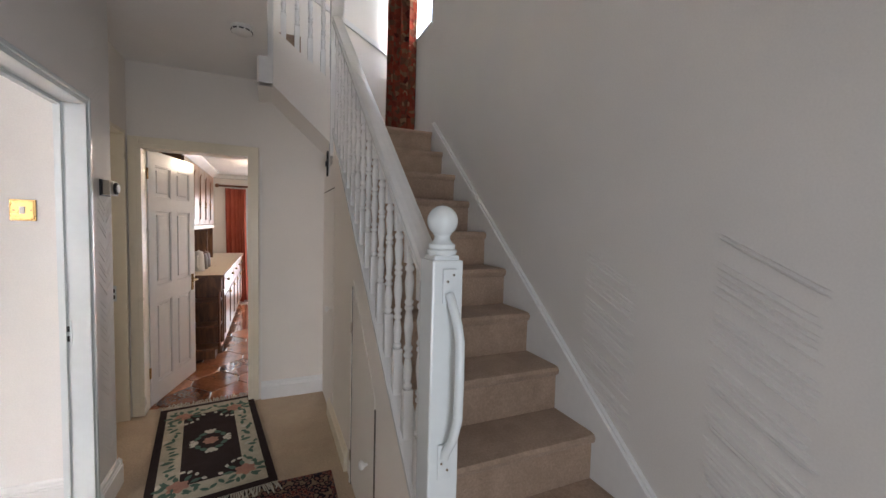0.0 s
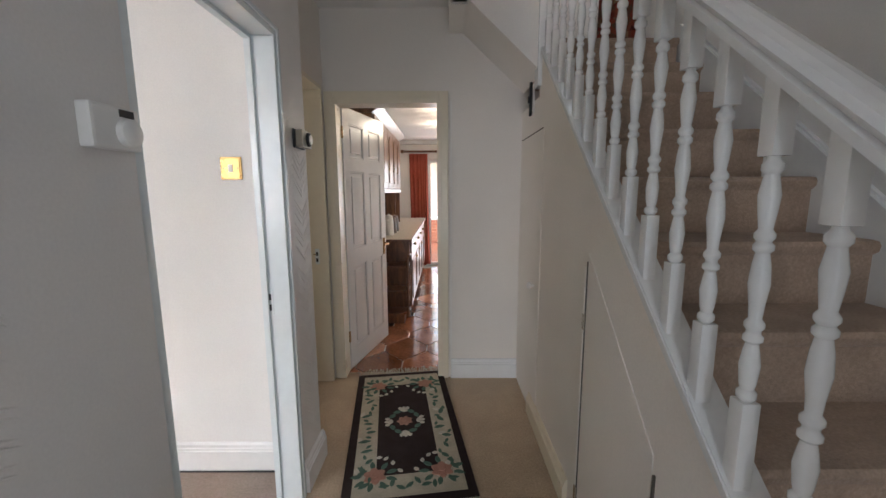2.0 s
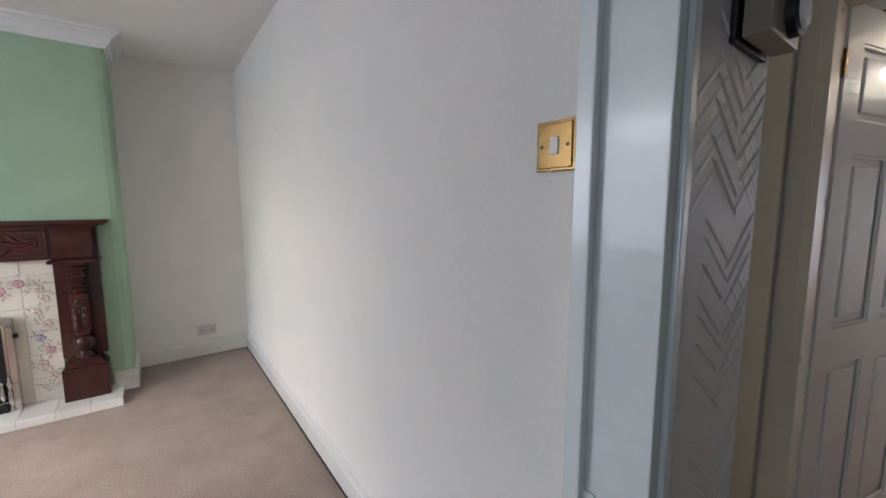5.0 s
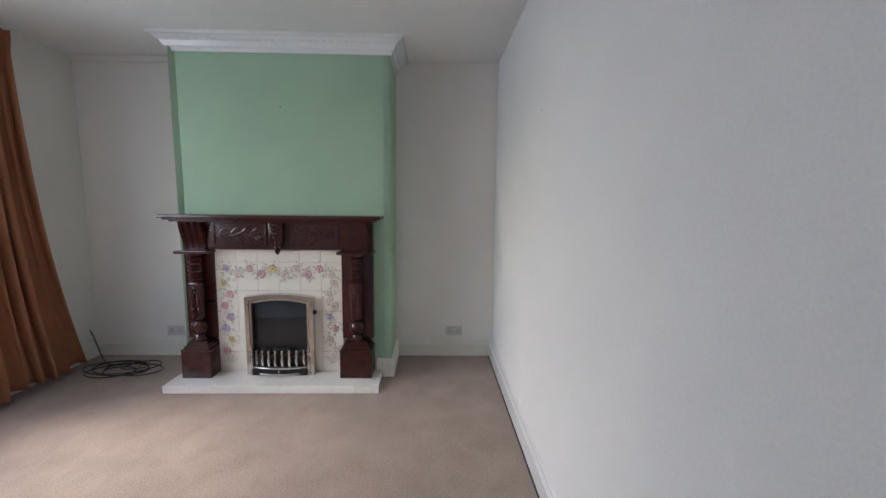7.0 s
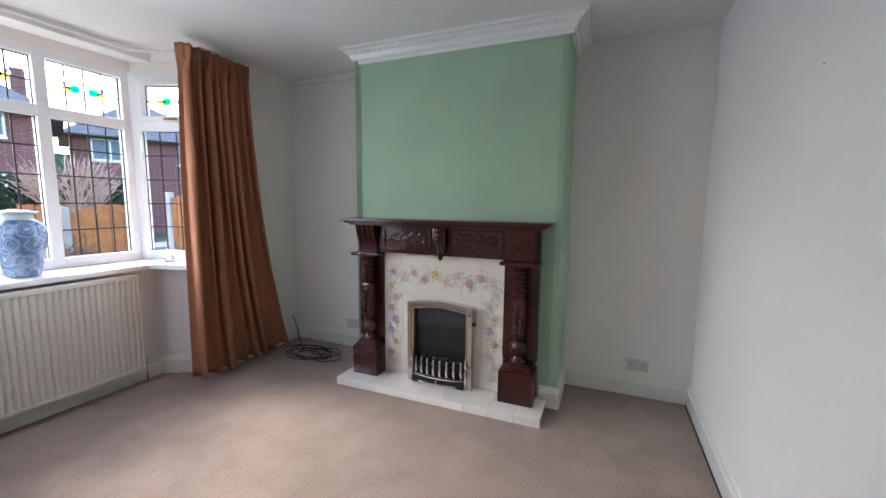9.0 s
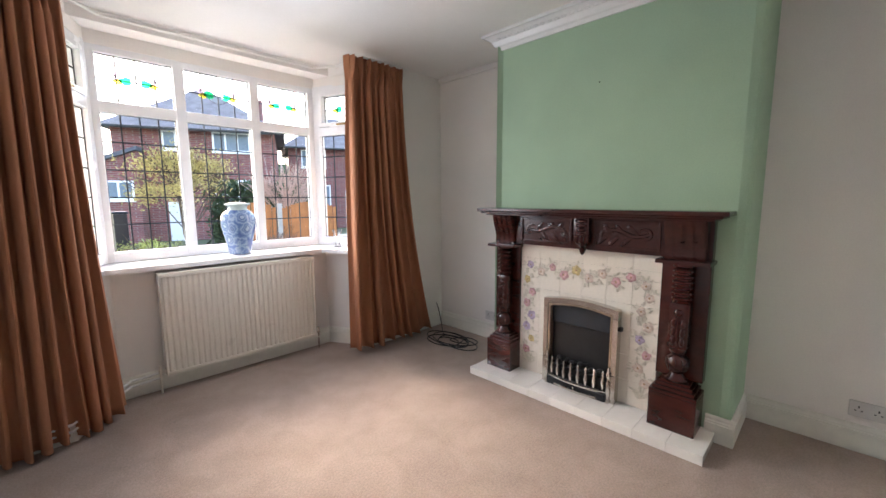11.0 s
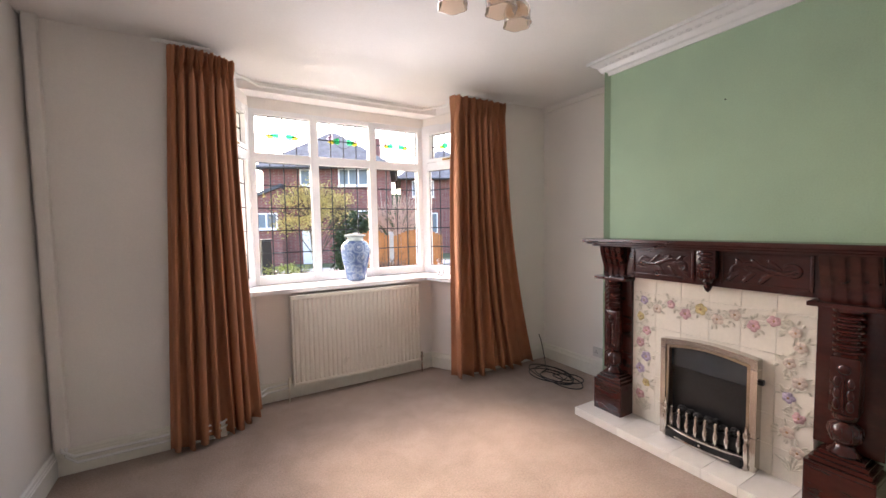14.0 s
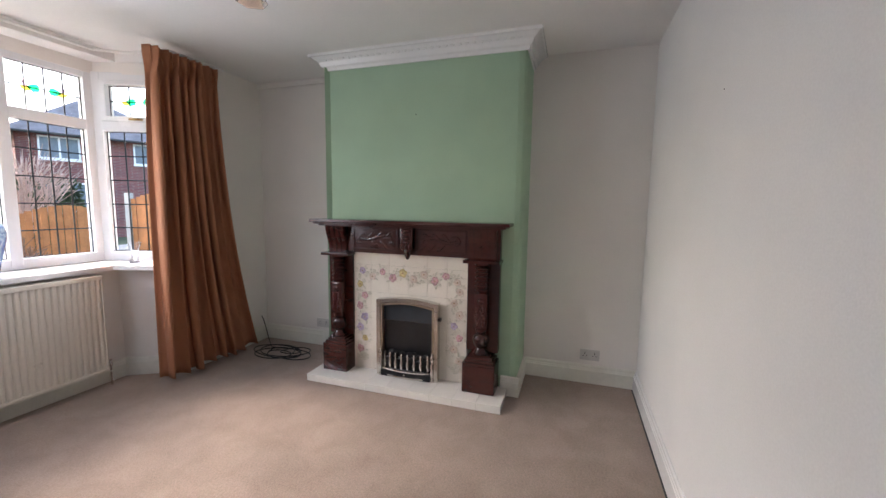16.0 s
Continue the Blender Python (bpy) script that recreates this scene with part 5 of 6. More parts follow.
bm = bmesh.new()
for k in range(34):
    box(bm, HX0 + 0.04, HX0 + 0.09, 0.425 + 0.022 * k, 0.433 + 0.022 * k, 0.698, 0.706)
part("grille", bm, RADPAINT, t)
part("rear_panel", boxes((HX0 + 0.03, HX0 + 0.045, 0.42, 1.18, 0.13, 0.688)), RADPAINT, t)
part("bracket", boxes((HX0, HX0 + 0.03, 0.6, 0.63, 0.4, 0.45)), RADPAINT, t)

# vase on the sill
BLUEWHITE = mat("blue_white_glaze", (0.62, 0.64, 0.66), 0.12, 0.05, 6, 40, 0.0, coat=0.4)
n, l, b = nodes_of(BLUEWHITE)
co, vo, no, ra = n.new("ShaderNodeTexCoord"), n.new("ShaderNodeTexVoronoi"), n.new("ShaderNodeTexNoise"), n.new("ShaderNodeValToRGB")
vo.inputs["Scale"].default_value, vo.inputs["Randomness"].default_value = 11.0, 0.55
no.inputs["Scale"].default_value, no.inputs["Detail"].default_value = 38.0, 3
ad = n.new("ShaderNodeMath")
ad.operation = "MULTIPLY_ADD"
ad.inputs[1].default_value = 0.42
for q in (vo, no):
    l.new(co.outputs["Object"], q.inputs["Vector"])
l.new(no.outputs["Fac"], ad.inputs[0])
l.new(vo.outputs["Distance"], ad.inputs[2])
l.new(ad.outputs[0], ra.inputs[0])
ra.color_ramp.elements[0].position, ra.color_ramp.elements[1].position = 0.34, 0.95
ra.color_ramp.elements[0].color, ra.color_ramp.elements[1].color = (0.28, 0.36, 0.45, 1), (0.06, 0.10, 0.25, 1)
for p_, c_ in ((0.42, (0.05, 0.09, 0.22, 1)), (0.51, (0.21, 0.29, 0.39, 1)), (0.57, (0.07, 0.12, 0.27, 1)), (0.70, (0.23, 0.31, 0.41, 1)), (0.82, (0.09, 0.15, 0.29, 1))):
    ra.color_ramp.elements.new(p_).color = c_
l.new(ra.outputs[0], b.inputs["Base Color"])
CELADON = mat("celadon_glaze", (0.42, 0.49, 0.46), 0.15, 0.05, 20, 90, 0.0, coat=0.3)
vx, vy = -2.70, -1.64
v = thing("vase", (vx, vy, 0.90), "tall blue and white patterned ceramic vase on the sill", "vase")
part("body", lathe(bmesh.new(), [(0.070, 0.0), (0.082, 0.008), (0.088, 0.05), (0.108, 0.14), (0.126, 0.22), (0.130, 0.27), (0.122, 0.315), (0.100, 0.345), (0.078, 0.358)], vx, vy, 0.90, 32), BLUEWHITE, v, "", True)
part("neck", lathe(bmesh.new(), [(0.076, 0.356), (0.070, 0.372), (0.072, 0.388), (0.096, 0.402), (0.097, 0.410), (0.088, 0.412), (0.062, 0.40), (0.058, 0.37)], vx, vy, 0.90, 32), CELADON, v, "pale celadon collar and rim", True)
part("lid", lathe(bmesh.new(), [(0.060, 0.395), (0.068, 0.413), (0.060, 0.418), (0.020, 0.420)], vx, vy, 0.90, 24), mat("tan_lid", (0.20, 0.14, 0.10), 0.4), v, "tan lid", True)

g = thing("glass_vase", (-3.47, -1.43, 0.90), "small cut glass vase on the sill", "vase")
part("body", lathe(bmesh.new(), [(0.038, 0.0), (0.040, 0.008), (0.026, 0.03), (0.022, 0.06), (0.030, 0.11), (0.046, 0.165), (0.043, 0.165), (0.027, 0.11), (0.018, 0.06), (0.018, 0.02)], -3.47, -1.43, 0.90, 12), CRYSTAL, g)

# coiled cable by the curtain
rnd = random.Random(9)
bm = bmesh.new()
pts = []
for k in range(170):
    a = k * 0.24
    r = 0.12 + 0.05 * math.sin(k * 0.11) + 0.02 * math.sin(k * 0.37)
    pts.append((-4.20 + 0.9 * r * math.cos(a) + 0.05 * math.sin(k * 0.05), -0.66 + 1.5 * r * math.sin(a) + 0.05 * math.cos(k * 0.07), 0.008 + 0.028 * (0.5 + 0.5 * math.sin(k * 0.31)) * (k / 170)))
tube(bm, pts, 0.0045, 5)
tube(bm, [pts[-1], (-4.25, -0.84, 0.02), (-4.36, -0.96, 0.008), (-4.44, -1.05, 0.02), (-4.46, -1.10, 0.12), (-4.45, -1.115, 0.20), (-4.43, -1.118, 0.25)], 0.0045, 5)
solo("coiled_cable", bm, CABLE, "loose coil of black cable on the carpet", "cable", smooth=True)

# ceiling lamp of the living room
lx, ly = -2.70, 0.53
cl = thing("ceiling_lamp", (lx, ly, ZL), "brass ceiling lamp with peach glass flower shades", "ceiling lamp")
part("rose", lathe(bmesh.new(), [(0.02, -0.05), (0.05, -0.03), (0.065, -0.008), (0.065, 0)], lx, ly, ZL, 20), BRASS, cl, "", True)
part("stem", lathe(bmesh.new(), [(0.014, -0.185), (0.022, -0.165), (0.012, -0.14), (0.022, -0.11), (0.010, -0.09), (0.010, -0.04)], lx, ly, ZL, 12), BRASS, cl, "", True)


def flower_shade(x, y, z, parent):
    """A tulip-shaped glass shade with a round belly and a scalloped rim, hanging from z."""
    bm = bmesh.new()
    prof = [(0.016, 0.0), (0.034, -0.010), (0.056, -0.035), (0.063, -0.060), (0.060, -0.085), (0.060, -0.105), (0.066, -0.116), (0.063, -0.116), (0.056, -0.103), (0.056, -0.085), (0.059, -0.060), (0.052, -0.037), (0.030, -0.014)]
    lathe(bm, prof, x, y, z, 24)
    for q in bm.verts:
        dz = (z - q.co.z) / 0.116
        an = math.atan2(q.co.y - y, q.co.x - x)
        k = 1 + 0.07 * dz * math.cos(6 * an)
        q.co.x, q.co.y = x + (q.co.x - x) * k, y + (q.co.y - y) * k
    part("shade", bm, PINKGLASS, parent, "peach glass flower shade", True)


for k in range(4):
    a = radians(-47 + 90 * k)
    ex, ey = lx + 0.245 * math.cos(a), ly + 0.245 * math.sin(a)
    arm = part("arm", tube(bmesh.new(), [(lx, ly, ZL - 0.12), (lx + 0.08 * math.cos(a), ly + 0.08 * math.sin(a), ZL - 0.07), (lx + 0.18 * math.cos(a), ly + 0.18 * math.sin(a), ZL - 0.065), (ex, ey, ZL - 0.105)], 0.006, 8), BRASS, cl, "", True)
    part("lamp_holder", lathe(bmesh.new(), [(0.010, -0.05), (0.013, -0.04), (0.013, -0.01), (0.018, -0.004), (0.006, 0.004)], ex, ey, ZL - 0.10, 12), BRASS, arm, "", True)
    flower_shade(ex, ey, ZL - 0.105, arm)
flower_shade(lx + 0.05, ly, ZL - 0.18, cl)

# raised ribs of the wallpaper


def rib_patch(name, x, side, y0, y1, slope, rows, seed, tall=1.0):
    """Slanting raised lines on a wall face at x, drawn between y0 and y1 from the heights given at y0."""
    rnd = random.Random(seed)
    bm = bmesh.new()
    for z, count in rows:
        for k in range(count):
            h, w = tall * rnd.uniform(0.0035, 0.006), rnd.uniform(0.0032, 0.0052)
            a = y0 + rnd.uniform(-0.012, 0.006) * (1 if y1 > y0 else -1)
            c = y1 + rnd.uniform(-0.014, 0.014)
            za = z - 0.0205 * k + rnd.uniform(-0.003, 0.003)
            zc = za + slope * abs(c - a) + rnd.uniform(-0.006, 0.006)
            v = []
            for yy, zz, f in ((a, za, 0.15), (a + (c - a) * 0.08, za + (zc - za) * 0.08, 1), (a + (c - a) * 0.92, za + (zc - za) * 0.92, 1), (c, zc, 0.15)):
                v.append([bm.verts.new((x, yy, zz - w)), bm.verts.new((x + side * h * f, yy, zz)), bm.verts.new((x, yy, zz + w * 0.8))])
            for p, q in zip(v, v[1:]):
                bm.faces.new([p[0], p[1], q[1], q[0]])
                bm.faces.new([p[1], p[2], q[2], q[1]])
    bmesh.ops.recalc_face_normals(bm, faces=bm.faces)
    setting(name, bm, PAPER)


def rib_rows(z1, z0, seed, keep):
    """Runs of close ribs from z1 down to z0, with some left out."""
    rnd = random.Random(seed)
    rows, z = [], z1
    while z > z0:
        count = rnd.randint(2, 6)
        rows.append((z, count))
        z -= 0.0205 * count + (0.0 if rnd.random() < keep else rnd.choice((0.02, 0.035, 0.05)))
    return rows


rib_patch("trim_ribs_stair_far", HX1, -1, 1.175, 0.91, -0.45, rib_rows(1.37, 0.62, 3, 0.25), 3, 1.3)
rib_patch("trim_ribs_stair", HX1, -1, 0.62, 0.345, -0.50, rib_rows(1.467, 0.35, 14, 0.3), 4, 1.9)
rib_patch("trim_ribs_stair_near", HX1, -1, 0.06, -0.22, -0.50, rib_rows(1.40, 0.4, 5, 0.4), 5)
rib_patch("trim_ribs_hall", HX0, 1, 0.86, 1.10, -0.55, ((1.50, 2), (1.34, 2), (1.27, 1), (1.19, 4), (1.10, 2), (1.02, 1), (0.93, 3)), 6, 0.5)
for side_ in ("out", "in"):
    rows_ = [(0.34 + 0.034 * k + (0.004 if k % 3 else -0.004), 1) for k in range(38) if k not in (6, 7, 15, 22, 23, 31)]
    rib_patch("trim_ribs_pier_" + side_, HX0, 1, 2.245 if side_ == "out" else 2.425, 2.335, -0.75, rows_, 8 if side_ == "out" else 9, 0.45)

# ---------- rugs ----------
def placed(bm, m):
    bmesh.ops.transform(bm, matrix=m, verts=bm.verts)
    return bm


def pile(name, c):
    return mat(name, c, 0.97, 0.14, 14, 380, 0.8, spec=0.03)


RB, RC, RG, RP, RW = pile("dark_brown_pile", (0.045, 0.032, 0.030)), pile("cream_pile", (0.50, 0.45, 0.35)), pile("grey_green_pile", (0.10, 0.16, 0.125)), pile("dusty_pink_pile", (0.45, 0.24, 0.18)), pile("ivory_pile", (0.58, 0.54, 0.45))
RW_, RL_ = 0.625, 1.265
RM = Matrix.Translation((-0.165, 2.10 - 0.0, 0.008)) @ Matrix.Rotation(radians(8.0), 4, "Z")
rug = thing("rug", (-0.2, 2.7, 0), "runner rug with dark brown ground and cream floral border", "rug")
part("ground", placed(box(bmesh.new(), -RW_ / 2, RW_ / 2, 0, RL_, -0.0065, 0.008, 0.003), RM), RB, rug)
b1 = 0.045
bm = bmesh.new()
for r in ((-RW_ / 2 + b1, -RW_ / 2 + 0.155, b1, RL_ - b1), (RW_ / 2 - 0.155, RW_ / 2 - b1, b1, RL_ - b1), (-RW_ / 2 + 0.155, RW_ / 2 - 0.155, b1, 0.185), (-RW_ / 2 + 0.155, RW_ / 2 - 0.155, RL_ - 0.185, RL_ - b1)):
    box(bm, r[0], r[1], r[2], r[3], 0.006, 0.0095)
part("cream_border", placed(bm, RM), RC, rug)
rnd = random.Random(21)


def leaf(bm, x, y, a, ln, w, z=0.009):
    pts = [(0, 0), (0.25, 0.8), (0.55, 1.0), (0.85, 0.55), (1, 0), (0.85, -0.5), (0.55, -0.9), (0.25, -0.75)]
    pp = []
    for u, v in pts:
        px, py = (u - 0.5) * ln, v * w / 2
        pp.append((x + px * math.cos(a) - py * math.sin(a), y + px * math.sin(a) + py * math.cos(a)))
    lo = [bm.verts.new((px, py, z)) for px, py in pp]
    hi = [bm.verts.new((x + (px - x) * 0.85, y + (py - y) * 0.85, z + 0.0028)) for px, py in pp]
    bm.faces.new(hi)
    for i in range(8):
        j = (i + 1) % 8
        bm.faces.new([lo[i], lo[j], hi[j], hi[i]])


def rose(x, y, r, petal, n=6):
    bm = bmesh.new()
    a0 = rnd.uniform(0, 6)
    for k in range(n):
        a = a0 + 2 * math.pi * k / n
        leaf(bm, x + 0.6 * r * math.cos(a), y + 0.6 * r * math.sin(a), a, r * 1.15, r * 0.95)
    leaf(bm, x, y, 0.4, r * 0.8, r * 0.7, 0.0115)
    tagged(part("rose", placed(bm, RM), petal, rug), kind="stuff")


gl, il = bmesh.new(), bmesh.new()
for s in (-1, 1):
    for k in range(13):
        y = 0.13 + 0.083 * k
        x = s * (RW_ / 2 - 0.10 + 0.018 * math.sin(k * 2.1))
        leaf(gl, x, y, rnd.uniform(0, 3.1), rnd.uniform(0.05, 0.075), rnd.uniform(0.022, 0.032), 0.0095)
        leaf(gl, x + 0.024 * math.cos(k * 1.7), y + 0.035, rnd.uniform(0, 3.1), 0.04, 0.02, 0.0095)
        if k % 3 == 1:
            leaf(il, x - 0.025, y + 0.02, rnd.uniform(0, 3), 0.045, 0.03, 0.0098)
    for y0, d in ((0.19, 1), (RL_ - 0.19, -1)):
        cx, cy = s * 0.165, y0
        rose(cx, cy, 0.052, RP)
        for q in range(9):
            a = q * 0.7 + 0.3
            leaf(gl, cx + 0.088 * math.cos(a), cy + 0.075 * math.sin(a), a, 0.06, 0.03)
        for q in range(4):
            leaf(il, cx - s * (0.02 + 0.035 * q), cy + d * (0.13 - 0.012 * q * q), q * 0.8, 0.034, 0.024)
for k in range(7):
    leaf(gl, -0.12 + 0.04 * k, 0.115 + 0.02 * math.sin(k * 2), k * 1.3, 0.055, 0.025, 0.0095)
    leaf(gl, -0.12 + 0.04 * k, RL_ - 0.115 + 0.02 * math.sin(k * 2), k * 1.3, 0.055, 0.025, 0.0095)
cx, cy = 0.0, RL_ / 2
rose(cx, cy, 0.042, RP, 7)
for k in range(12):
    a = 2 * math.pi * k / 12
    leaf(gl if k % 3 else il, cx + 0.085 * math.cos(a), cy + 0.115 * math.sin(a), a + 1.3, 0.056, 0.034)
for k in range(4):
    a = math.pi / 2 * k
    for q in (-0.22, 0, 0.22):
        leaf(il, cx + 0.105 * math.cos(a + q), cy + 0.14 * math.sin(a + q), a + q, 0.034, 0.028)
tagged(part("green_leaves", placed(gl, RM), RG, rug, "grey-green woven leaves"), kind="stuff")
tagged(part("ivory_blossom", placed(il, RM), RW, rug, "ivory woven blossom"), kind="stuff")
bm = bmesh.new()
for y0, d in ((0, -1), (RL_, 1)):
    for k in range(70):
        x = -RW_ / 2 + RW_ * (k + 0.5) / 70
        ln = rnd.uniform(0.05, 0.10)
        dx = rnd.uniform(-0.025, 0.025)
        tube(bm, [(x, y0, 0.002), (x + dx * 0.4, y0 + d * ln * 0.5, 0.006 + rnd.uniform(0, 0.006)), (x + dx, y0 + d * ln, 0.001 + rnd.uniform(0, 0.004))], 0.0036, 4)
tagged(part("fringe", placed(bm, RM), RW, rug, "tangled cream fringe"), kind="stuff")

PERS = pile("red_persian_pile", (0.16, 0.035, 0.028))
n, l, b = nodes_of(PERS)
co, vo, v2, ra, mx = n.new("ShaderNodeTexCoord"), n.new("ShaderNodeTexVoronoi"), n.new("ShaderNodeTexWave"), n.new("ShaderNodeValToRGB"), n.new("ShaderNodeMath")
vo.inputs["Scale"].default_value = 26
v2.inputs["Scale"].default_value, v2.inputs["Distortion"].default_value, v2.inputs["Detail Scale"].default_value = 9, 14, 3
for q in (vo, v2):
    l.new(co.outputs["Object"], q.inputs["Vector"])
mx.operation = "MULTIPLY_ADD"
mx.inputs[1].default_value = 0.6
l.new(v2.outputs["Fac"], mx.inputs[0])
l.new(vo.outputs["Distance"], mx.inputs[2])
ra.color_ramp.interpolation = "CONSTANT"
ra.color_ramp.elements[0].color, ra.color_ramp.elements[1].color = (0.17, 0.035, 0.03, 1), (0.30, 0.17, 0.11, 1)
ra.color_ramp.elements[1].position = 0.72
for p_, c_ in ((0.30, (0.022, 0.018, 0.028, 1)), (0.45, (0.15, 0.035, 0.03, 1)), (0.62, (0.23, 0.08, 0.06, 1)), (0.85, (0.04, 0.03, 0.04, 1))):
    ra.color_ramp.elements.new(p_).color = c_
l.new(mx.outputs[0], ra.inputs[0])
l.new(ra.outputs[0], b.inputs["Base Color"])
r2 = thing("rug", (0.12, 1.5, 0), "dark red patterned wool rug under the runner", "rug")
part("field", boxes((-0.20, 0.435, 0.85, 2.14, 0.0, 0.006), bevel=0.002), PERS, r2)
RD = pile("navy_border_pile", (0.03, 0.022, 0.03))
n, l, b = nodes_of(RD)
co, vo, ra = n.new("ShaderNodeTexCoord"), n.new("ShaderNodeTexVoronoi"), n.new("ShaderNodeValToRGB")
vo.inputs["Scale"].default_value = 34
l.new(co.outputs["Object"], vo.inputs["Vector"])
l.new(vo.outputs["Distance"], ra.inputs[0])
ra.color_ramp.interpolation = "CONSTANT"
ra.color_ramp.elements[0].color, ra.color_ramp.elements[1].color = (0.20, 0.10, 0.075, 1), (0.022, 0.016, 0.022, 1)
ra.color_ramp.elements[1].position = 0.36
ra.color_ramp.elements.new(0.62).color = (0.22, 0.15, 0.10, 1)
l.new(ra.outputs[0], b.inputs["Base Color"])
bm = boxes((-0.175, -0.085, 0.875, 2.115, 0.0055, 0.0072), (0.32, 0.41, 0.875, 2.115, 0.0055, 0.0072), (-0.085, 0.32, 2.025, 2.115, 0.0055, 0.0072), (-0.085, 0.32, 0.875, 0.965, 0.0055, 0.0072))
part("border_band", bm, RD, r2, "dark patterned border")

# ---------- kitchen ----------
KZ = 2.27
setting("wall_kitchen_west", boxes((-1.2, -1.0, 3.45, 7.78, 0, KZ)), PAINT)
setting("wall_kitchen_east", boxes((1.9, 2.05, 3.45, 7.78, 0, KZ)), PAINT)
setting("wall_kitchen_north", boxes((-1.2, -0.30, 7.78, 7.93, 0, KZ), (-0.30, 1.6, 7.78, 7.93, 1.94, KZ), (1.6, 2.05, 7.78, 7.93, 0, KZ)), PAINT)
setting("ceiling_kitchen", boxes((-1.2, 2.05, 3.45, 7.93, KZ, KZ + 0.1)), CEIL)
setting("wall_kitchen_south", boxes((HX1, 2.05, 3.32, 3.45, 0, KZ)), PAINT)
setting("trim_cornice_kitchen", boxes((-1.0, 1.9, 7.70, 7.78, KZ - 0.07, KZ), bevel=0.02), GLOSS)

# base units
WT = thing("worktop", (-0.67, 6.1, 0.87), "cream laminate worktop with an oak edge", "worktop")
part("top", boxes((-1.0, -0.345, 4.46, 7.66, 0.872, 0.90), bevel=0.004), WORKTOP, WT)
part("edge", boxes((-0.347, -0.335, 4.46, 7.66, 0.868, 0.898), (-1.0, -0.345, 4.447, 4.4605, 0.868, 0.898), bevel=0.003), OAK, WT, "oak edge strip")
es = thing("end_shelf_unit", (-0.68, 4.6, 0), "oak open end shelves of the kitchen units", "shelf unit")
part("back_panel", boxes((-1.0, -0.38, 4.72, 4.75, 0.0, 0.868)), OAK, es)
for z in (0.10, 0.34, 0.60):
    bm = bmesh.new()
    arc = [(-1.0, 4.72), (-1.0, 4.47)] + [(-0.53 + 0.15 * math.sin(a), 4.62 - 0.15 * math.cos(a)) for a in [k * math.pi / 12 for k in range(7)]] + [(-0.38, 4.72)]
    prism(bm, arc, "z", z, z + 0.02)
    part("shelf", bm, OAK, es)
part("plinth", boxes((-1.0, -0.43, 4.52, 4.72, 0.0, 0.10)), OAK, es)
arc = [(-0.36, 0.868), (-1.0, 0.868), (-1.0, 0.72)] + [(-0.68 - 0.29 * math.cos(a), 0.72 + 0.10 * math.sin(a)) for a in [k * math.pi / 12 for k in range(13)]] + [(-0.36, 0.72)]
part("arched_valance", prism(bmesh.new(), arc, "y", 4.462, 4.48), OAK, es)
part("turned_post", lathe(bmesh.new(), [(0.016, 0.10), (0.018, 0.16), (0.010, 0.18), (0.016, 0.26), (0.012, 0.36), (0.018, 0.45), (0.010, 0.50), (0.017, 0.62), (0.012, 0.72), (0.018, 0.80)], -0.385, 4.485, 0, 12), OAK, es, "", True)


def base_unit(y0, y1):
    t = thing("base_cabinet", (-0.68, (y0 + y1) / 2, 0), "oak kitchen base cabinet with a panelled door and drawer", "cabinet", "kitchen base cabinets")
    part("body", boxes((-1.0, -0.385, y0 + 0.001, y1 - 0.001, 0.10, 0.868)), OAK, t)
    part("plinth", boxes((-1.0, -0.44, y0, y1, 0, 0.10)), OAK, t)
    part("drawer_front", boxes((-0.385, -0.362, y0 + 0.006, y1 - 0.006, 0.705, 0.855), bevel=0.005), OAK, t)
    d = part("door", boxes((-0.385, -0.365, y0 + 0.006, y1 - 0.006, 0.115, 0.695), (-0.366, -0.355, y0 + 0.08, y1 - 0.08, 0.19, 0.62), bevel=0.006), OAK, t)
    for z, a in ((0.78, t), (0.60, d)):
        yc = (y0 + y1) / 2 if z > 0.7 else y1 - 0.05
        part("handle", ball(bmesh.new(), (-0.345, yc, z), 0.016), BRASS, a, "small brass knob", True)
    return t


first = base_unit(4.752, 5.332)
for k in range(1, 5):
    copy_thing(first, Matrix.Translation(Vector(first.location) + Vector((0, 0.582 * k, 0))))


def wall_unit(y0, y1):
    t = thing("wall_cabinet", (-0.8, (y0 + y1) / 2, 1.38), "oak wall cabinet with an arched panel door", "cabinet", "kitchen wall cabinets")
    part("body", boxes((-1.0, -0.64, y0 + 0.001, y1 - 0.001, 1.40, 2.06)), OAK, t)
    d = part("door", boxes((-0.64, -0.62, y0 + 0.004, y1 - 0.004, 1.41, 2.05), bevel=0.004), OAK, t)
    bm = bmesh.new()
    yc, hw = (y0 + y1) / 2, (y1 - y0) / 2 - 0.06
    arc = [(yc - hw, 1.47), (yc + hw, 1.47)] + [(yc + hw * math.cos(a), 1.88 + 0.11 * math.sin(a)) for a in [k * math.pi / 10 for k in range(11)]]
    prism(bm, arc, "x", -0.62, -0.612)
    part("arched_panel", bm, OAK, d)
    part("handle", boxes((-0.62, -0.605, y0 + 0.03, y0 + 0.042, 1.60, 1.68), bevel=0.003), BRASS, d, "brass handle")
    part("light_pelmet", boxes((-0.66, -0.615, y0, y1, 1.36, 1.398), bevel=0.004), mat("white_light_strip", (0.8, 0.8, 0.78), 0.3), t, "white pelmet under the cabinet")
    return t


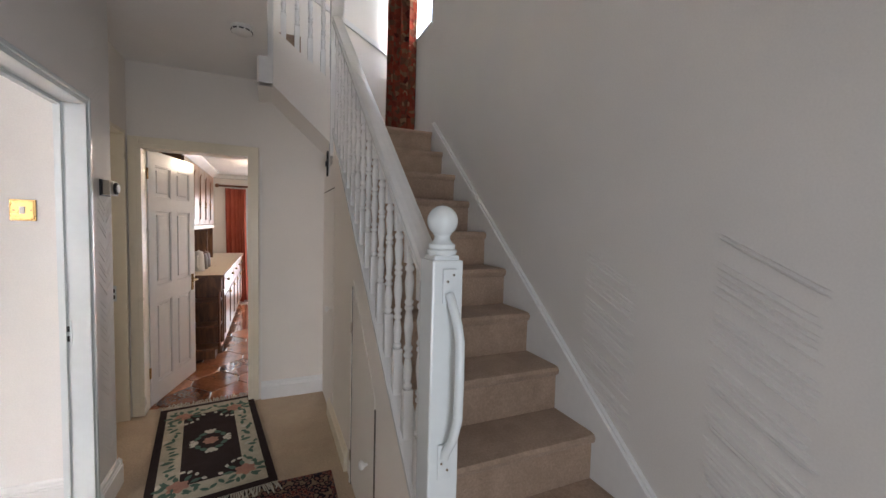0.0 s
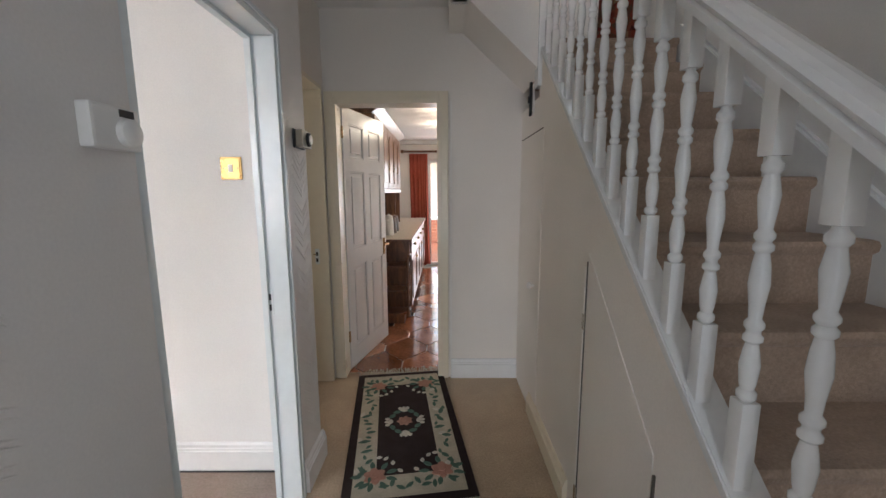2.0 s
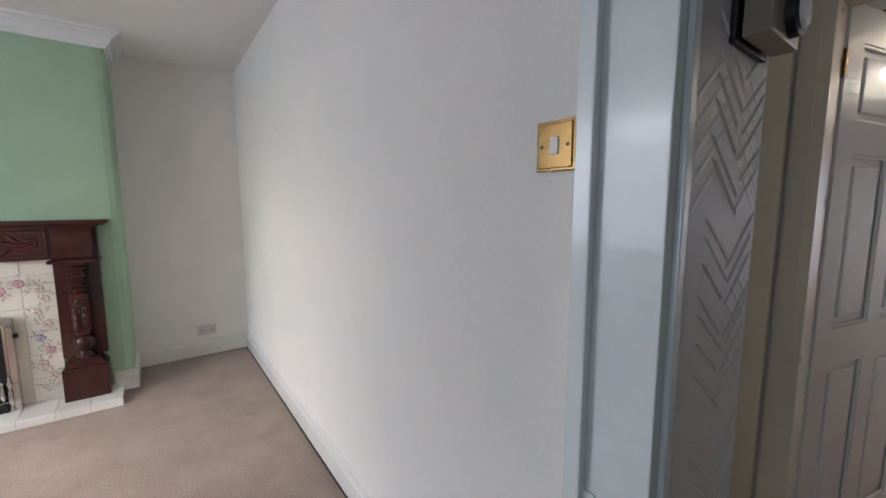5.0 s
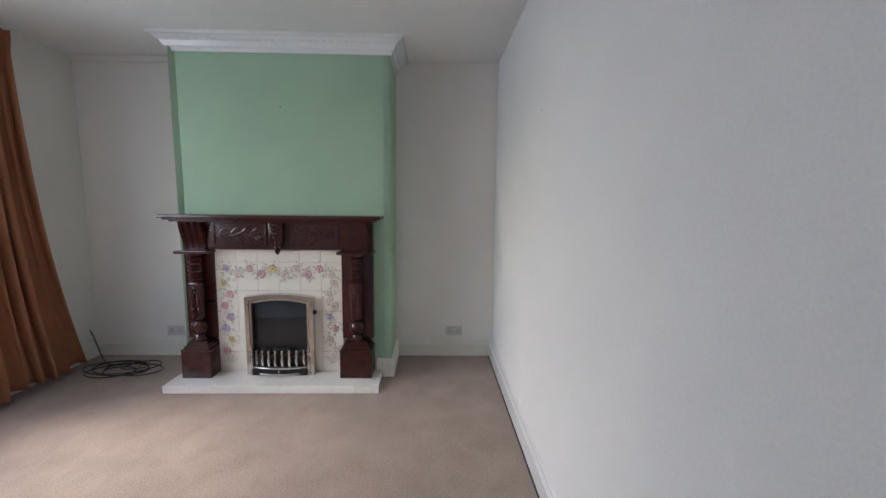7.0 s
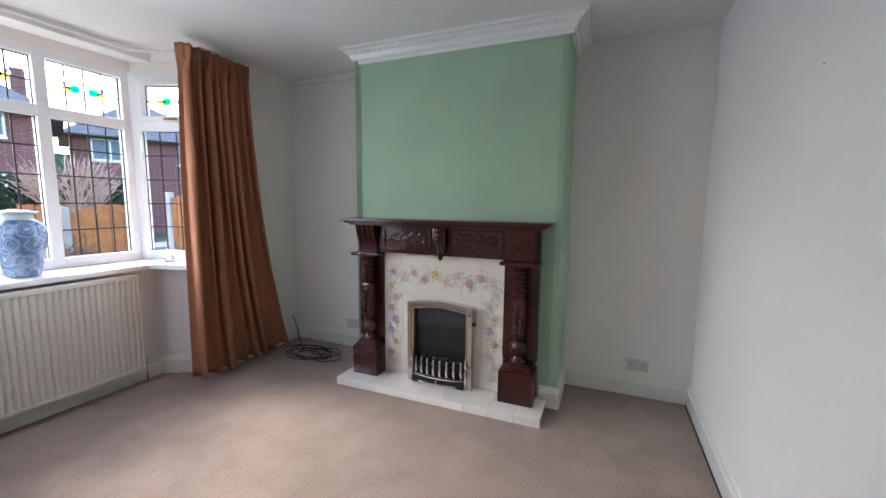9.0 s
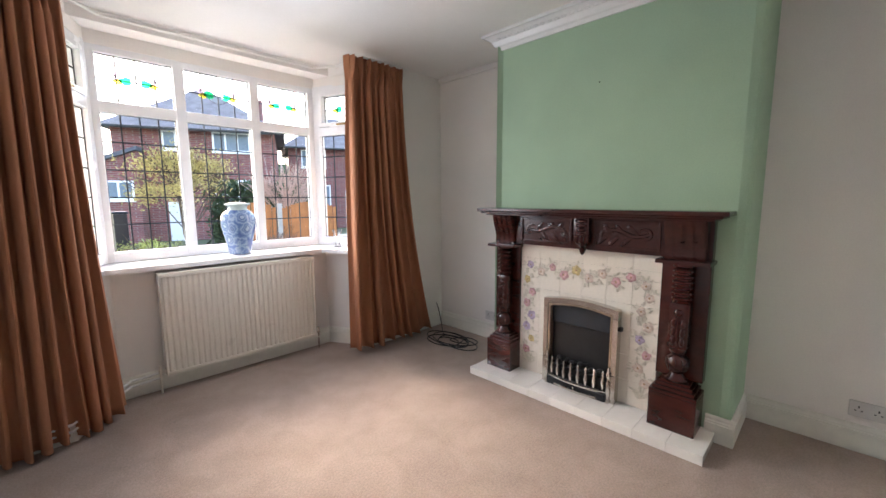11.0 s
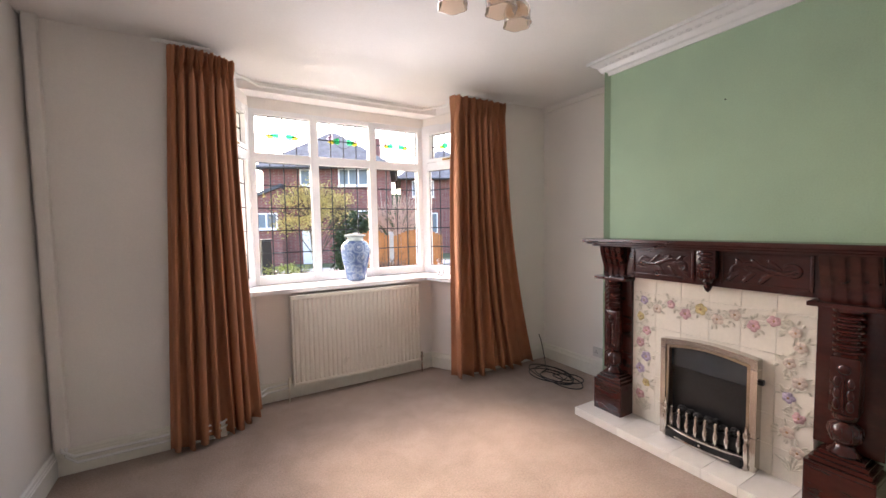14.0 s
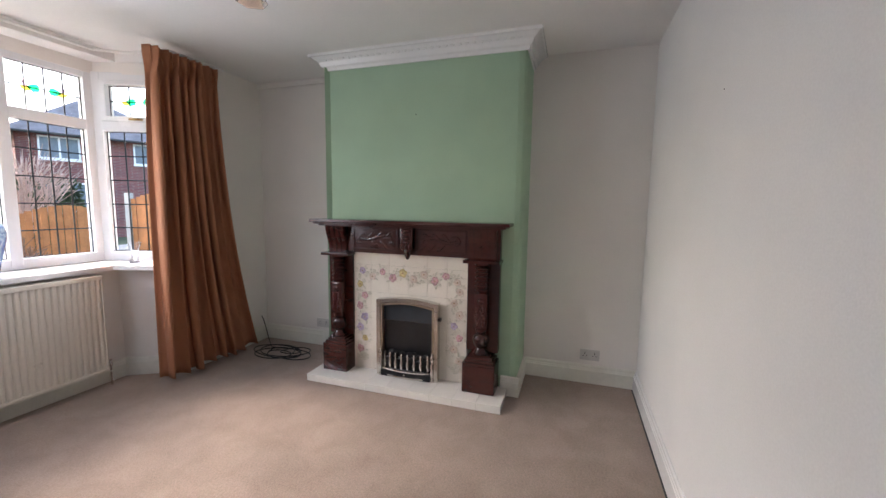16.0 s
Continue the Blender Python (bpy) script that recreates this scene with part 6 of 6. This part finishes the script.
first = wall_unit(4.12, 4.52)
for k in range(1, 5):
    copy_thing(first, Matrix.Translation(Vector(first.location) + Vector((0, 0.402 * k, 0))))
setting("trim_cabinet_cornice", prism(bmesh.new(), [(-0.63, 2.06), (-0.555, 2.12), (-0.555, 2.135), (-1.0, 2.135), (-1.0, 2.06)], "y", 4.10, 6.15), GLOSS, "white cornice over the cabinets")
setting("trim_cabinet_cornice_end", prism(bmesh.new(), [(-0.64, 2.055), (-0.562, 2.122), (-0.562, 2.132), (-1.0, 2.132), (-1.0, 2.055)], "y", 4.075, 4.0985), OAK, "dark oak end of the cabinet cornice")
part_t = thing("plate_rack", (-0.8, 6.4, 0.9), "oak plate rack and panel standing on the worktop", "shelf unit")
part("side", boxes((-1.0, -0.70, 6.14, 6.16, 0.90, 2.05)), OAK, part_t)
part("side", boxes((-1.0, -0.70, 6.70, 6.72, 0.90, 2.05)), OAK, part_t)
for z in (1.35, 1.6, 1.85, 2.03):
    part("shelf", boxes((-1.0, -0.70, 6.16, 6.70, z, z + 0.02)), OAK, part_t)
for k, (y, r, h) in enumerate(((4.86, 0.055, 0.20), (5.08, 0.06, 0.17), (5.30, 0.06, 0.17))):
    t = thing("canister" if k else "kettle", (-0.62, y, 0.90), "white storage canister on the worktop" if k else "white jug kettle on the worktop", "canister" if k else "kettle")
    part("body", lathe(bmesh.new(), [(r, 0), (r * 1.02, 0.01), (r * 0.95, h * 0.8), (r * 0.8, h)], -0.62, y, 0.90, 18), PLASTIC if k < 1 else mat("dark_canister", (0.10, 0.07, 0.05), 0.35), t, "", True)
    part("lid", lathe(bmesh.new(), [(r * 0.8, h), (r * 0.7, h + 0.015), (0.012, h + 0.02), (0.012, h + 0.032)], -0.62, y, 0.90, 18), PLASTIC if k < 1 else OAK, t, "", True)
    if not k:
        part("handle", tube(bmesh.new(), [(-0.62, y - r, 1.07), (-0.62, y - r - 0.04, 1.06), (-0.62, y - r - 0.04, 0.96), (-0.62, y - r, 0.94)], 0.008, 8), PLASTIC, t, "", True)

# patio door, curtain and pole
pd = thing("door_2", (0.65, 7.85, 0), "white framed sliding patio door", "patio door")
pd["kind"] = "structure"
bm = bars(bmesh.new(), [(-0.30, 1.60, 7.82, 7.89, 0.0, 0.05), (-0.30, 1.60, 7.82, 7.89, 1.89, 1.94), (-0.30, -0.25, 7.818, 7.892, 0, 1.94), (0.09, 0.125, 7.83, 7.88, 0.05, 1.89), (0.62, 0.69, 7.818, 7.892, 0, 1.94), (1.55, 1.60, 7.818, 7.892, 0, 1.94)])
part("door_frame", bm, UPVC, pd)
for x0, x1 in ((-0.25, 0.09), (0.125, 0.62), (0.69, 1.55)):
    g = part("pane", boxes((x0, x1, 7.852, 7.858, 0.05, 1.89)), GLASS, pd)
    g.visible_shadow = False
curtain("kitchen_curtain", ((-0.62, 7.66), (-0.30, 7.66)), ((-0.60, 7.66), (-0.26, 7.66)), 2.03, 0.03, 6, "terracotta red curtain drawn back beside the patio door", 12, REDCURT, 0.03, False)
curtain("kitchen_curtain", ((0.62, 7.66), (0.95, 7.66)), ((0.58, 7.66), (0.95, 7.66)), 2.03, 0.03, 6, "terracotta red curtain hanging by the patio door", 13, REDCURT, 0.03, False)
bm = tube(bmesh.new(), [(-0.72, 7.66, 2.07), (1.7, 7.66, 2.07)], 0.018, 10)
ball(bm, (-0.74, 7.66, 2.07), 0.035)
solo("curtain_pole", bm, OAK, "dark wooden curtain pole over the patio door", "curtain pole", smooth=True)

SHADE = bpy.data.materials.new("lit_bowl_glass")
SHADE.use_nodes = True
n, l, b = nodes_of(SHADE)
b.inputs["Base Color"].default_value = (0.9, 0.85, 0.75, 1)
b.inputs["Emission Color"].default_value = (1.0, 0.86, 0.62, 1)
b.inputs["Emission Strength"].default_value = 0.5


def bowl_light(x, y):
    t = thing("bowl_light", (x, y, KZ), "lit white glass bowl light hanging from the kitchen ceiling", "ceiling light", "kitchen bowl lights")
    part("rose", lathe(bmesh.new(), [(0.03, -0.03), (0.06, -0.02), (0.06, 0)], x, y, KZ, 20), CHROME, t, "", True)
    part("stem", lathe(bmesh.new(), [(0.008, -0.24), (0.02, -0.14), (0.008, -0.12), (0.008, -0.02)], x, y, KZ, 12), CHROME, t, "", True)
    part("bowl", lathe(bmesh.new(), [(0.01, -0.225), (0.06, -0.215), (0.11, -0.19), (0.135, -0.155), (0.165, -0.15), (0.165, -0.145), (0.13, -0.15), (0.10, -0.18), (0.02, -0.20)], x, y, KZ - 0.08, 28), SHADE, t, "glowing white glass bowl", True)
    part("finial", ball(bmesh.new(), (x, y, KZ - 0.315), 0.014), CHROME, t, "", True)
    la = bpy.data.lights.new("bulb", "POINT")
    la.energy, la.color, la.shadow_soft_size = 0.6, (1.0, 0.84, 0.64), 0.05
    ob = new("bulb", la)
    ob.location = (x, y, KZ - 0.17)


bowl_light(0.12, 4.90)
bowl_light(0.12, 6.00)

# conservatory beyond the patio door
CONS = mat("orange_brick", (0.36, 0.13, 0.07), 0.85, 0.2, 6, 60, 0.4)
setting("floor_conservatory", boxes((-2.5, 3.5, 7.93, 11.0, -0.1, 0.0)), mat("terracotta_floor", (0.42, 0.16, 0.075), 0.4, 0.15, 4, 40, 0.1), "terracotta conservatory floor")
brick = mesh_of("brick", box(bmesh.new(), 0.004, 0.211, 0, 0.02, 0.004, 0.071, 0.003), CONS)
dw = setting("wall_conservatory", boxes((-2.5, 3.5, 11.0, 11.15, 0, 0.62)), GROUT)
for j in range(8):
    for i in range(21):
        piece("brick", brick, (-1.2 + 0.215 * i + (0.1075 if j % 2 else 0), 10.988, 0.005 + 0.075 * j), dw)
bm = bars(bmesh.new(), [(-2.5, 3.5, 11.0, 11.1, 0.62, 0.68), (-2.5, 3.5, 11.0, 11.1, 2.2, 2.28)] + [(x - 0.03, x + 0.03, 11.01, 11.09, 0.68, 2.2) for x in (-2.4, -1.3, -0.1, 1.1, 2.3)])
setting("trim_conservatory_frames", bm, UPVC)
setting("window_blind", boxes((-2.5, 3.5, 10.93, 10.94, 0.7, 2.2)), mat("white_blind_fabric", (0.85, 0.85, 0.84), 0.9, 0.02), "pale roller blinds")

# kitchen floor tiles: long hexagons
W_, S_, D_ = 0.370, 0.125, 0.1975
bm = bmesh.new()
g_ = 0.004
pts = [(W_ / 2 - g_, -S_ / 2), (W_ / 2 - g_, S_ / 2), (0, S_ / 2 + D_ - g_ * 1.2), (-W_ / 2 + g_, S_ / 2), (-W_ / 2 + g_, -S_ / 2), (0, -S_ / 2 - D_ + g_ * 1.2)]
lo = [bm.verts.new((x, y, -0.006)) for x, y in pts]
mi = [bm.verts.new((x, y, 0.001)) for x, y in pts]
hi = [bm.verts.new((x * 0.975, y * 0.975, 0.003)) for x, y in pts]
bm.faces.new(hi)
for i in range(6):
    j = (i + 1) % 6
    bm.faces.new([lo[i], lo[j], mi[j], mi[i]])
    bm.faces.new([mi[i], mi[j], hi[j], hi[i]])
hexa = mesh_of("tile", bm, TERRA)
n, l, b = nodes_of(TERRA)
oi = n.new("ShaderNodeObjectInfo")
hs = n.new("ShaderNodeHueSaturation")
mr = n.new("ShaderNodeMapRange")
mr.inputs["To Min"].default_value, mr.inputs["To Max"].default_value = 0.5, 1.25
l.new(oi.outputs["Random"], mr.inputs["Value"])
l.new(mr.outputs[0], hs.inputs["Value"])
l.new(b.inputs["Base Color"].links[0].from_socket, hs.inputs["Color"])
l.new(hs.outputs[0], b.inputs["Base Color"])
kf = bpy.data.objects["floor_kitchen"]
x0, y0 = -0.168, 4.194
for j in range(-4, 11):
    for i in range(-2, 5):
        x = x0 + i * W_ + (W_ / 2 if j % 2 else 0)
        y = y0 + j * (S_ + D_)
        if y + 0.25 > 7.8 or x < -0.95:
            continue
        if y < 3.15:
            continue
        piece("tile", hexa, (x, y, -0.004), kf)

# unseen low side walls, added to cut the sky light in the conservatory
setting("wall_conservatory_light_block", boxes((-2.6, -2.5, 7.93, 11.15, 0, 1.1), (3.5, 3.6, 7.93, 11.15, 0, 1.1)), PAINT)
# opaque roof out of view, added to block the sky from above
setting("ceiling_conservatory_shade", boxes((-2.5, 3.5, 7.93, 11.15, 2.40, 2.44)), UPVC, "unseen opaque white roof added to shade the conservatory")

# ---------- outside ----------
GZ = -0.35
setting("ground", boxes((-400, 400, -400, -2.0, GZ - 0.1, GZ), (-400, -5.2, -2.0, 400, GZ - 0.1, GZ), (4.0, 400, -2.0, 400, GZ - 0.1, GZ), (-5.2, 4.0, 12.0, 400, GZ - 0.1, GZ)), mat("lawn_and_earth", (0.09, 0.11, 0.05), 0.95, 0.3, 0.6, 20, 0.5), "garden ground")
setting("road", boxes((-60, 60, -12.6, -8.6, GZ, GZ + 0.02)), mat("asphalt", (0.07, 0.07, 0.072), 0.9, 0.15, 2, 120, 0.4), "grey asphalt road")
setting("pavement", boxes((-60, 60, -8.6, -7.4, GZ, GZ + 0.12), (-60, 60, -14.2, -12.6, GZ, GZ + 0.12), bevel=0.01), mat("paving", (0.28, 0.27, 0.25), 0.9, 0.12, 3, 90, 0.3), "pale concrete pavement with kerbs")

BRICK = bpy.data.materials.new("red_brick")
BRICK.use_nodes = True
n, l, b = nodes_of(BRICK)
co, br = n.new("ShaderNodeTexCoord"), n.new("ShaderNodeTexBrick")
sp, cb = n.new("ShaderNodeSeparateXYZ"), n.new("ShaderNodeCombineXYZ")
l.new(co.outputs["Object"], sp.inputs[0])
ad = n.new("ShaderNodeMath")
l.new(sp.outputs["X"], ad.inputs[0])
l.new(sp.outputs["Y"], ad.inputs[1])
l.new(ad.outputs[0], cb.inputs["X"])
l.new(sp.outputs["Z"], cb.inputs["Y"])
l.new(cb.outputs[0], br.inputs["Vector"])
for k_, v_ in (("Scale", 1.0), ("Brick Width", 0.225), ("Row Height", 0.075), ("Mortar Size", 0.008)):
    br.inputs[k_].default_value = v_
br.inputs["Color1"].default_value, br.inputs["Color2"].default_value, br.inputs["Mortar"].default_value = (0.24, 0.085, 0.07, 1), (0.17, 0.065, 0.06, 1), (0.27, 0.20, 0.18, 1)
l.new(br.outputs["Color"], b.inputs["Base Color"])
b.inputs["Roughness"].default_value = 0.9
SLATE = mat("grey_roof_slate", (0.13, 0.135, 0.15), 0.95, 0.2, 3, 40, 0.4, spec=0.1)
WINDARK = mat("far_window_glass", (0.16, 0.20, 0.24), 0.35, 0.1, 1, 10, 0.0)


def far_window(house, M, u0, u1, z0, z1, cols, y=0.0):
    f = part("window", placed(boxes((u0, u1, y + 0.001, y + 0.05, z0, z0 + 0.07), (u0, u1, y + 0.001, y + 0.05, z1 - 0.07, z1), *[(u0 + (u1 - u0) * i / cols - 0.035, u0 + (u1 - u0) * i / cols + 0.035, y + 0.001, y + 0.052, z0, z1) for i in range(cols + 1)]), M), UPVC, house, "white window frame")
    for i in range(cols):
        part("pane", placed(boxes((u0 + (u1 - u0) * i / cols + 0.035, u0 + (u1 - u0) * (i + 1) / cols - 0.035, y + 0.001, y + 0.02, z0 + 0.07, z1 - 0.07)), M), WINDARK, f)
    part("sill", placed(boxes((u0 - 0.06, u1 + 0.06, y, y + 0.09, z0 - 0.07, z0)), M), GLOSS, f)


def house_at(p, q, eave, ridge, depth, label, wins, chimney, door=None, annex=False, apex=0.42):
    """A hipped brick house whose front runs from p to q and looks to its left side."""
    p, q = Vector((*p, 0)), Vector((*q, 0))
    ln = (q - p).length
    M = Matrix.Translation(p) @ Matrix.Rotation(math.atan2(q.y - p.y, q.x - p.x), 4, "Z") @ Matrix.Diagonal((1, -1, 1, 1))
    t = thing("brick_house", (p.x, p.y, GZ), label, "house", "houses over the road")
    part("wall", placed(boxes((0, ln, -depth, 0, GZ, eave)), M), BRICK, t)
    bm = bmesh.new()
    o = 0.4
    c = [bm.verts.new(v) for v in ((-o, o, eave - 0.05), (ln + o, o, eave - 0.05), (ln + o, -depth - o, eave - 0.05), (-o, -depth - o, eave - 0.05))]
    a, e = bm.verts.new((ln * apex, -depth / 2, ridge)), bm.verts.new((ln * (apex + 0.07), -depth / 2, ridge))
    for fc in ((c[0], c[1], e, a), (c[1], c[2], e), (c[2], c[3], a, e), (c[3], c[0], a), (c[3], c[2], c[1], c[0])):
        bm.faces.new(fc)
    bmesh.ops.recalc_face_normals(bm, faces=bm.faces)
    r = part("roof", placed(bm, M), SLATE, t)
    part("gutter", placed(boxes((-o, ln + o, o - 0.02, o + 0.09, eave - 0.14, eave - 0.04), bevel=0.02), M), BLACK, t)
    if chimney:
        part("chimney", placed(boxes((chimney - 0.2, chimney + 0.2, -depth / 2 - 0.4, -depth / 2 + 0.2, eave, ridge - 0.3)), M), BRICK, r, "brick chimney stack")
    for w in wins:
        far_window(t, M, *w)
    if door:
        part("door", placed(boxes((door[0], door[1], 0.001, 0.06, door[2], door[3]), bevel=0.01), M), GLOSS, t, "white door")
    if annex:
        an = part("annexe", placed(prism(bmesh.new(), [(-1.3, GZ), (1.0, GZ), (1.0, 3.24), (-1.3, 2.34)], "y", -3.0, 0.8), M), BRICK, t)
        bm = prism(bmesh.new(), [(-1.5, 2.28), (1.05, 3.28), (1.05, 3.42), (-1.5, 2.42)], "y", -3.2, 0.95)
        part("annexe_roof", placed(bm, M), SLATE, an)
        far_window(t, M, -0.12, 0.80, 1.36, 2.10, 2, 0.8)
    return t


house_at((-3.64, -18.6), (-9.09, -16.22), 4.30, 6.6, 6.0, "red brick house with a hipped slate roof and white windows", [(1.72, 2.16, 3.42, 4.20, 1), (3.52, 4.90, 3.40, 4.22, 3), (3.5, 4.8, 0.9, 2.2, 3)], 5.2, (1.72, 2.6, GZ, 1.28), True, 0.44)
house_at((-11.6, -20.5), (-17.3, -18.0), 4.35, 6.6, 6.0, "red brick house further along the road", [(0.7, 2.0, 3.2, 4.2, 2), (4.0, 5.6, 3.2, 4.2, 2), (0.7, 2.2, 0.9, 2.2, 2)], 5.9)

# garden fence with bowed tops
PINE = mat("orange_fence_board", (0.42, 0.17, 0.055), 0.8, 0.2, 5, 60, 0.2)
POST = mat("concrete_post", (0.42, 0.41, 0.38), 0.9, 0.1, 6, 80, 0.3)


def fence_panel(p, q, h, label):
    p, q = Vector((*p, 0)), Vector((*q, 0))
    ln = (q - p).length
    M = Matrix.Translation(p) @ Matrix.Rotation(math.atan2(q.y - p.y, q.x - p.x), 4, "Z")
    t = thing("fence_panel", (p.x, p.y, GZ), label, "fence", "garden fence")
    n = max(5, round(ln / 0.11))
    for i in range(n):
        a, c = ln * i / n, ln * (i + 1) / n - 0.012
        top = h + 0.16 * math.sin(math.pi * (i + 0.5) / n)
        part("board", placed(boxes((a, c, -0.012 + 0.012 * (i % 2), 0.006 + 0.012 * (i % 2), GZ, top)), M), PINE, t)
    part("post", placed(boxes((-0.10, -0.005, -0.05, 0.05, GZ, h + 0.12), bevel=0.01), M), POST, t, "concrete post")
    return t


for a, c in (((-4.45, -7.0), (-5.22, -7.0)), ((-5.32, -7.0), (-6.70, -7.0))):
    fence_panel(a, c, 1.14, "orange timber fence panel with a bowed top")
fence_panel((-6.35, -5.8), (-6.55, -4.2), 1.42, "taller orange timber fence panel along the side")
fence_panel((-6.57, -4.1), (-6.77, -2.5), 1.42, "taller orange timber fence panel along the side")


def foliage(n, c, r, size, rnd, shell=0.55):
    """Many small leaves in uneven clumps about c."""
    vs, fs = [], []
    clumps = []
    for _ in range(max(8, n // 90)):
        d = Vector((rnd.gauss(0, 1), rnd.gauss(0, 1), rnd.gauss(0, 1))).normalized() * rnd.uniform(shell, 1.0)
        clumps.append((Vector((c[0] + d.x * r[0], c[1] + d.y * r[1], c[2] + d.z * r[2])), rnd.uniform(0.18, 0.36)))
    for _ in range(n):
        p, s = rnd.choice(clumps)
        q = p + Vector((rnd.gauss(0, s * r[0] * 0.6), rnd.gauss(0, s * r[1] * 0.6), rnd.gauss(0, s * r[2] * 0.6)))
        a = Vector((rnd.gauss(0, 1), rnd.gauss(0, 1), rnd.gauss(0, 1))).normalized()
        w = a.orthogonal().normalized()
        k = size * rnd.uniform(0.6, 1.3)
        i = len(vs)
        vs += [q - a * k, q + w * k * 0.45, q + a * k, q - w * k * 0.45]
        fs.append((i, i + 1, i + 2, i + 3))
    me = bpy.data.meshes.new("leaves")
    me.from_pydata([tuple(v) for v in vs], [], fs)
    return me


def limbs(base, c, r, n, rnd, twig=0.012):
    bm = bmesh.new()
    top = Vector((c[0], c[1], c[2] - r[2] * 0.3))
    b0 = Vector(base)
    tube(bm, [b0, b0.lerp(top, 0.5) + Vector((rnd.uniform(-0.08, 0.08), 0, 0)), top], 0.045, 7)
    for _ in range(n):
        s = b0.lerp(top, rnd.uniform(0.45, 1.0))
        d = Vector((rnd.gauss(0, 1), rnd.gauss(0, 1), rnd.uniform(-0.1, 1.3))).normalized()
        e = Vector((c[0] + d.x * r[0], c[1] + d.y * r[1], c[2] + d.z * r[2] * 0.9))
        m = s.lerp(e, 0.5) + Vector((rnd.gauss(0, 0.08), rnd.gauss(0, 0.08), rnd.uniform(0, 0.12)))
        tube(bm, [s, m, e], twig, 5)
        for _ in range(2):
            e2 = m + (e - m) * rnd.uniform(0.5, 1.0) + Vector((rnd.gauss(0, 0.2), rnd.gauss(0, 0.2), rnd.gauss(0.1, 0.15)))
            tube(bm, [m, e2], twig * 0.6, 4)
    return bm


def plant(name, base, c, r, n, size, material, label, category, seed, branches=14, twig=0.012):
    rnd = random.Random(seed)
    t = thing(name, base, label, category)
    part("trunk" if category == "tree" else "stems", limbs(base, c, r, branches, rnd, twig), REDTWIG if name == "bare_shrub" else BARK, t)
    if n:
        me = foliage(n, c, r, size, rnd)
        me.materials.append(material)
        under(new("crown", me), t)
    return t


BARK = mat("bark", (0.11, 0.08, 0.06), 0.95, 0.25, 8, 60, 0.5)
REDTWIG = mat("red_twig", (0.44, 0.33, 0.28), 0.9, 0.2, 8, 60, 0.2)
YLEAF = mat("yellow_green_leaf", (0.50, 0.43, 0.17), 0.7, 0.35, 3, 8, 0.0)
GLEAF = mat("dark_green_leaf", (0.06, 0.10, 0.045), 0.7, 0.3, 3, 8, 0.0)
LLEAF = mat("light_green_leaf", (0.34, 0.38, 0.12), 0.7, 0.3, 3, 8, 0.0)
DRY = mat("dried_flower_head", (0.34, 0.20, 0.13), 0.9, 0.25, 6, 30, 0.0)
plant("small_tree", (-3.85, -8.0, GZ), (-3.60, -8.0, 1.80), (0.98, 0.6, 0.66), 4200, 0.036, YLEAF, "small tree with thin yellow-green leaves", "tree", 2, 26)
plant("bare_shrub", (-5.95, -8.2, GZ), (-5.95, -8.2, 1.70), (0.85, 0.6, 0.62), 320, 0.03, REDTWIG, "bare reddish shrub with many thin twigs", "shrub", 7, 70, 0.009)
plant("low_bush", (-2.75, -6.2, GZ), (-2.75, -6.2, 0.45), (0.42, 0.35, 0.30), 1500, 0.028, LLEAF, "low yellow-green garden bush", "bush", 11, 16, 0.006)
plant("flower_shrub", (-4.80, -6.2, GZ), (-4.80, -6.2, 0.45), (0.62, 0.25, 0.16), 1600, 0.022, DRY, "shrub with dried brown flower heads", "bush", 13, 30, 0.006)
rnd = random.Random(31)
vs, fs = [], []
for _ in range(9000):
    q = Vector((rnd.uniform(-8.0, -4.75), rnd.choice((rnd.uniform(-10.2, -10.0), rnd.uniform(-10.9, -10.0))), rnd.uniform(GZ, 1.85 + 0.07 * math.sin(rnd.uniform(0, 6)))))
    a = Vector((rnd.gauss(0, 1), rnd.gauss(0, 1), rnd.gauss(0, 1))).normalized()
    w = a.orthogonal().normalized()
    i = len(vs)
    vs += [tuple(q - a * 0.07), tuple(q + w * 0.04), tuple(q + a * 0.07), tuple(q - w * 0.04)]
    fs.append((i, i + 1, i + 2, i + 3))
me = bpy.data.meshes.new("hedge")
me.from_pydata(vs, [], fs)
me.materials.append(GLEAF)
tagged(new("hedge", me), "clipped dark green hedge", "hedge", kind="stuff")
setting("backdrop_trees", boxes((-60, -18, -62, -61, GZ, 7.0)), GLEAF, "far dark trees")
solo("wheelie_bin", boxes((-3.28, -2.95, -13.6, -13.1, GZ + 0.12, 0.95), (-3.31, -2.92, -13.62, -13.06, 0.95, 1.02), bevel=0.03), BLACK, "black wheeled bin on the pavement", "bin")
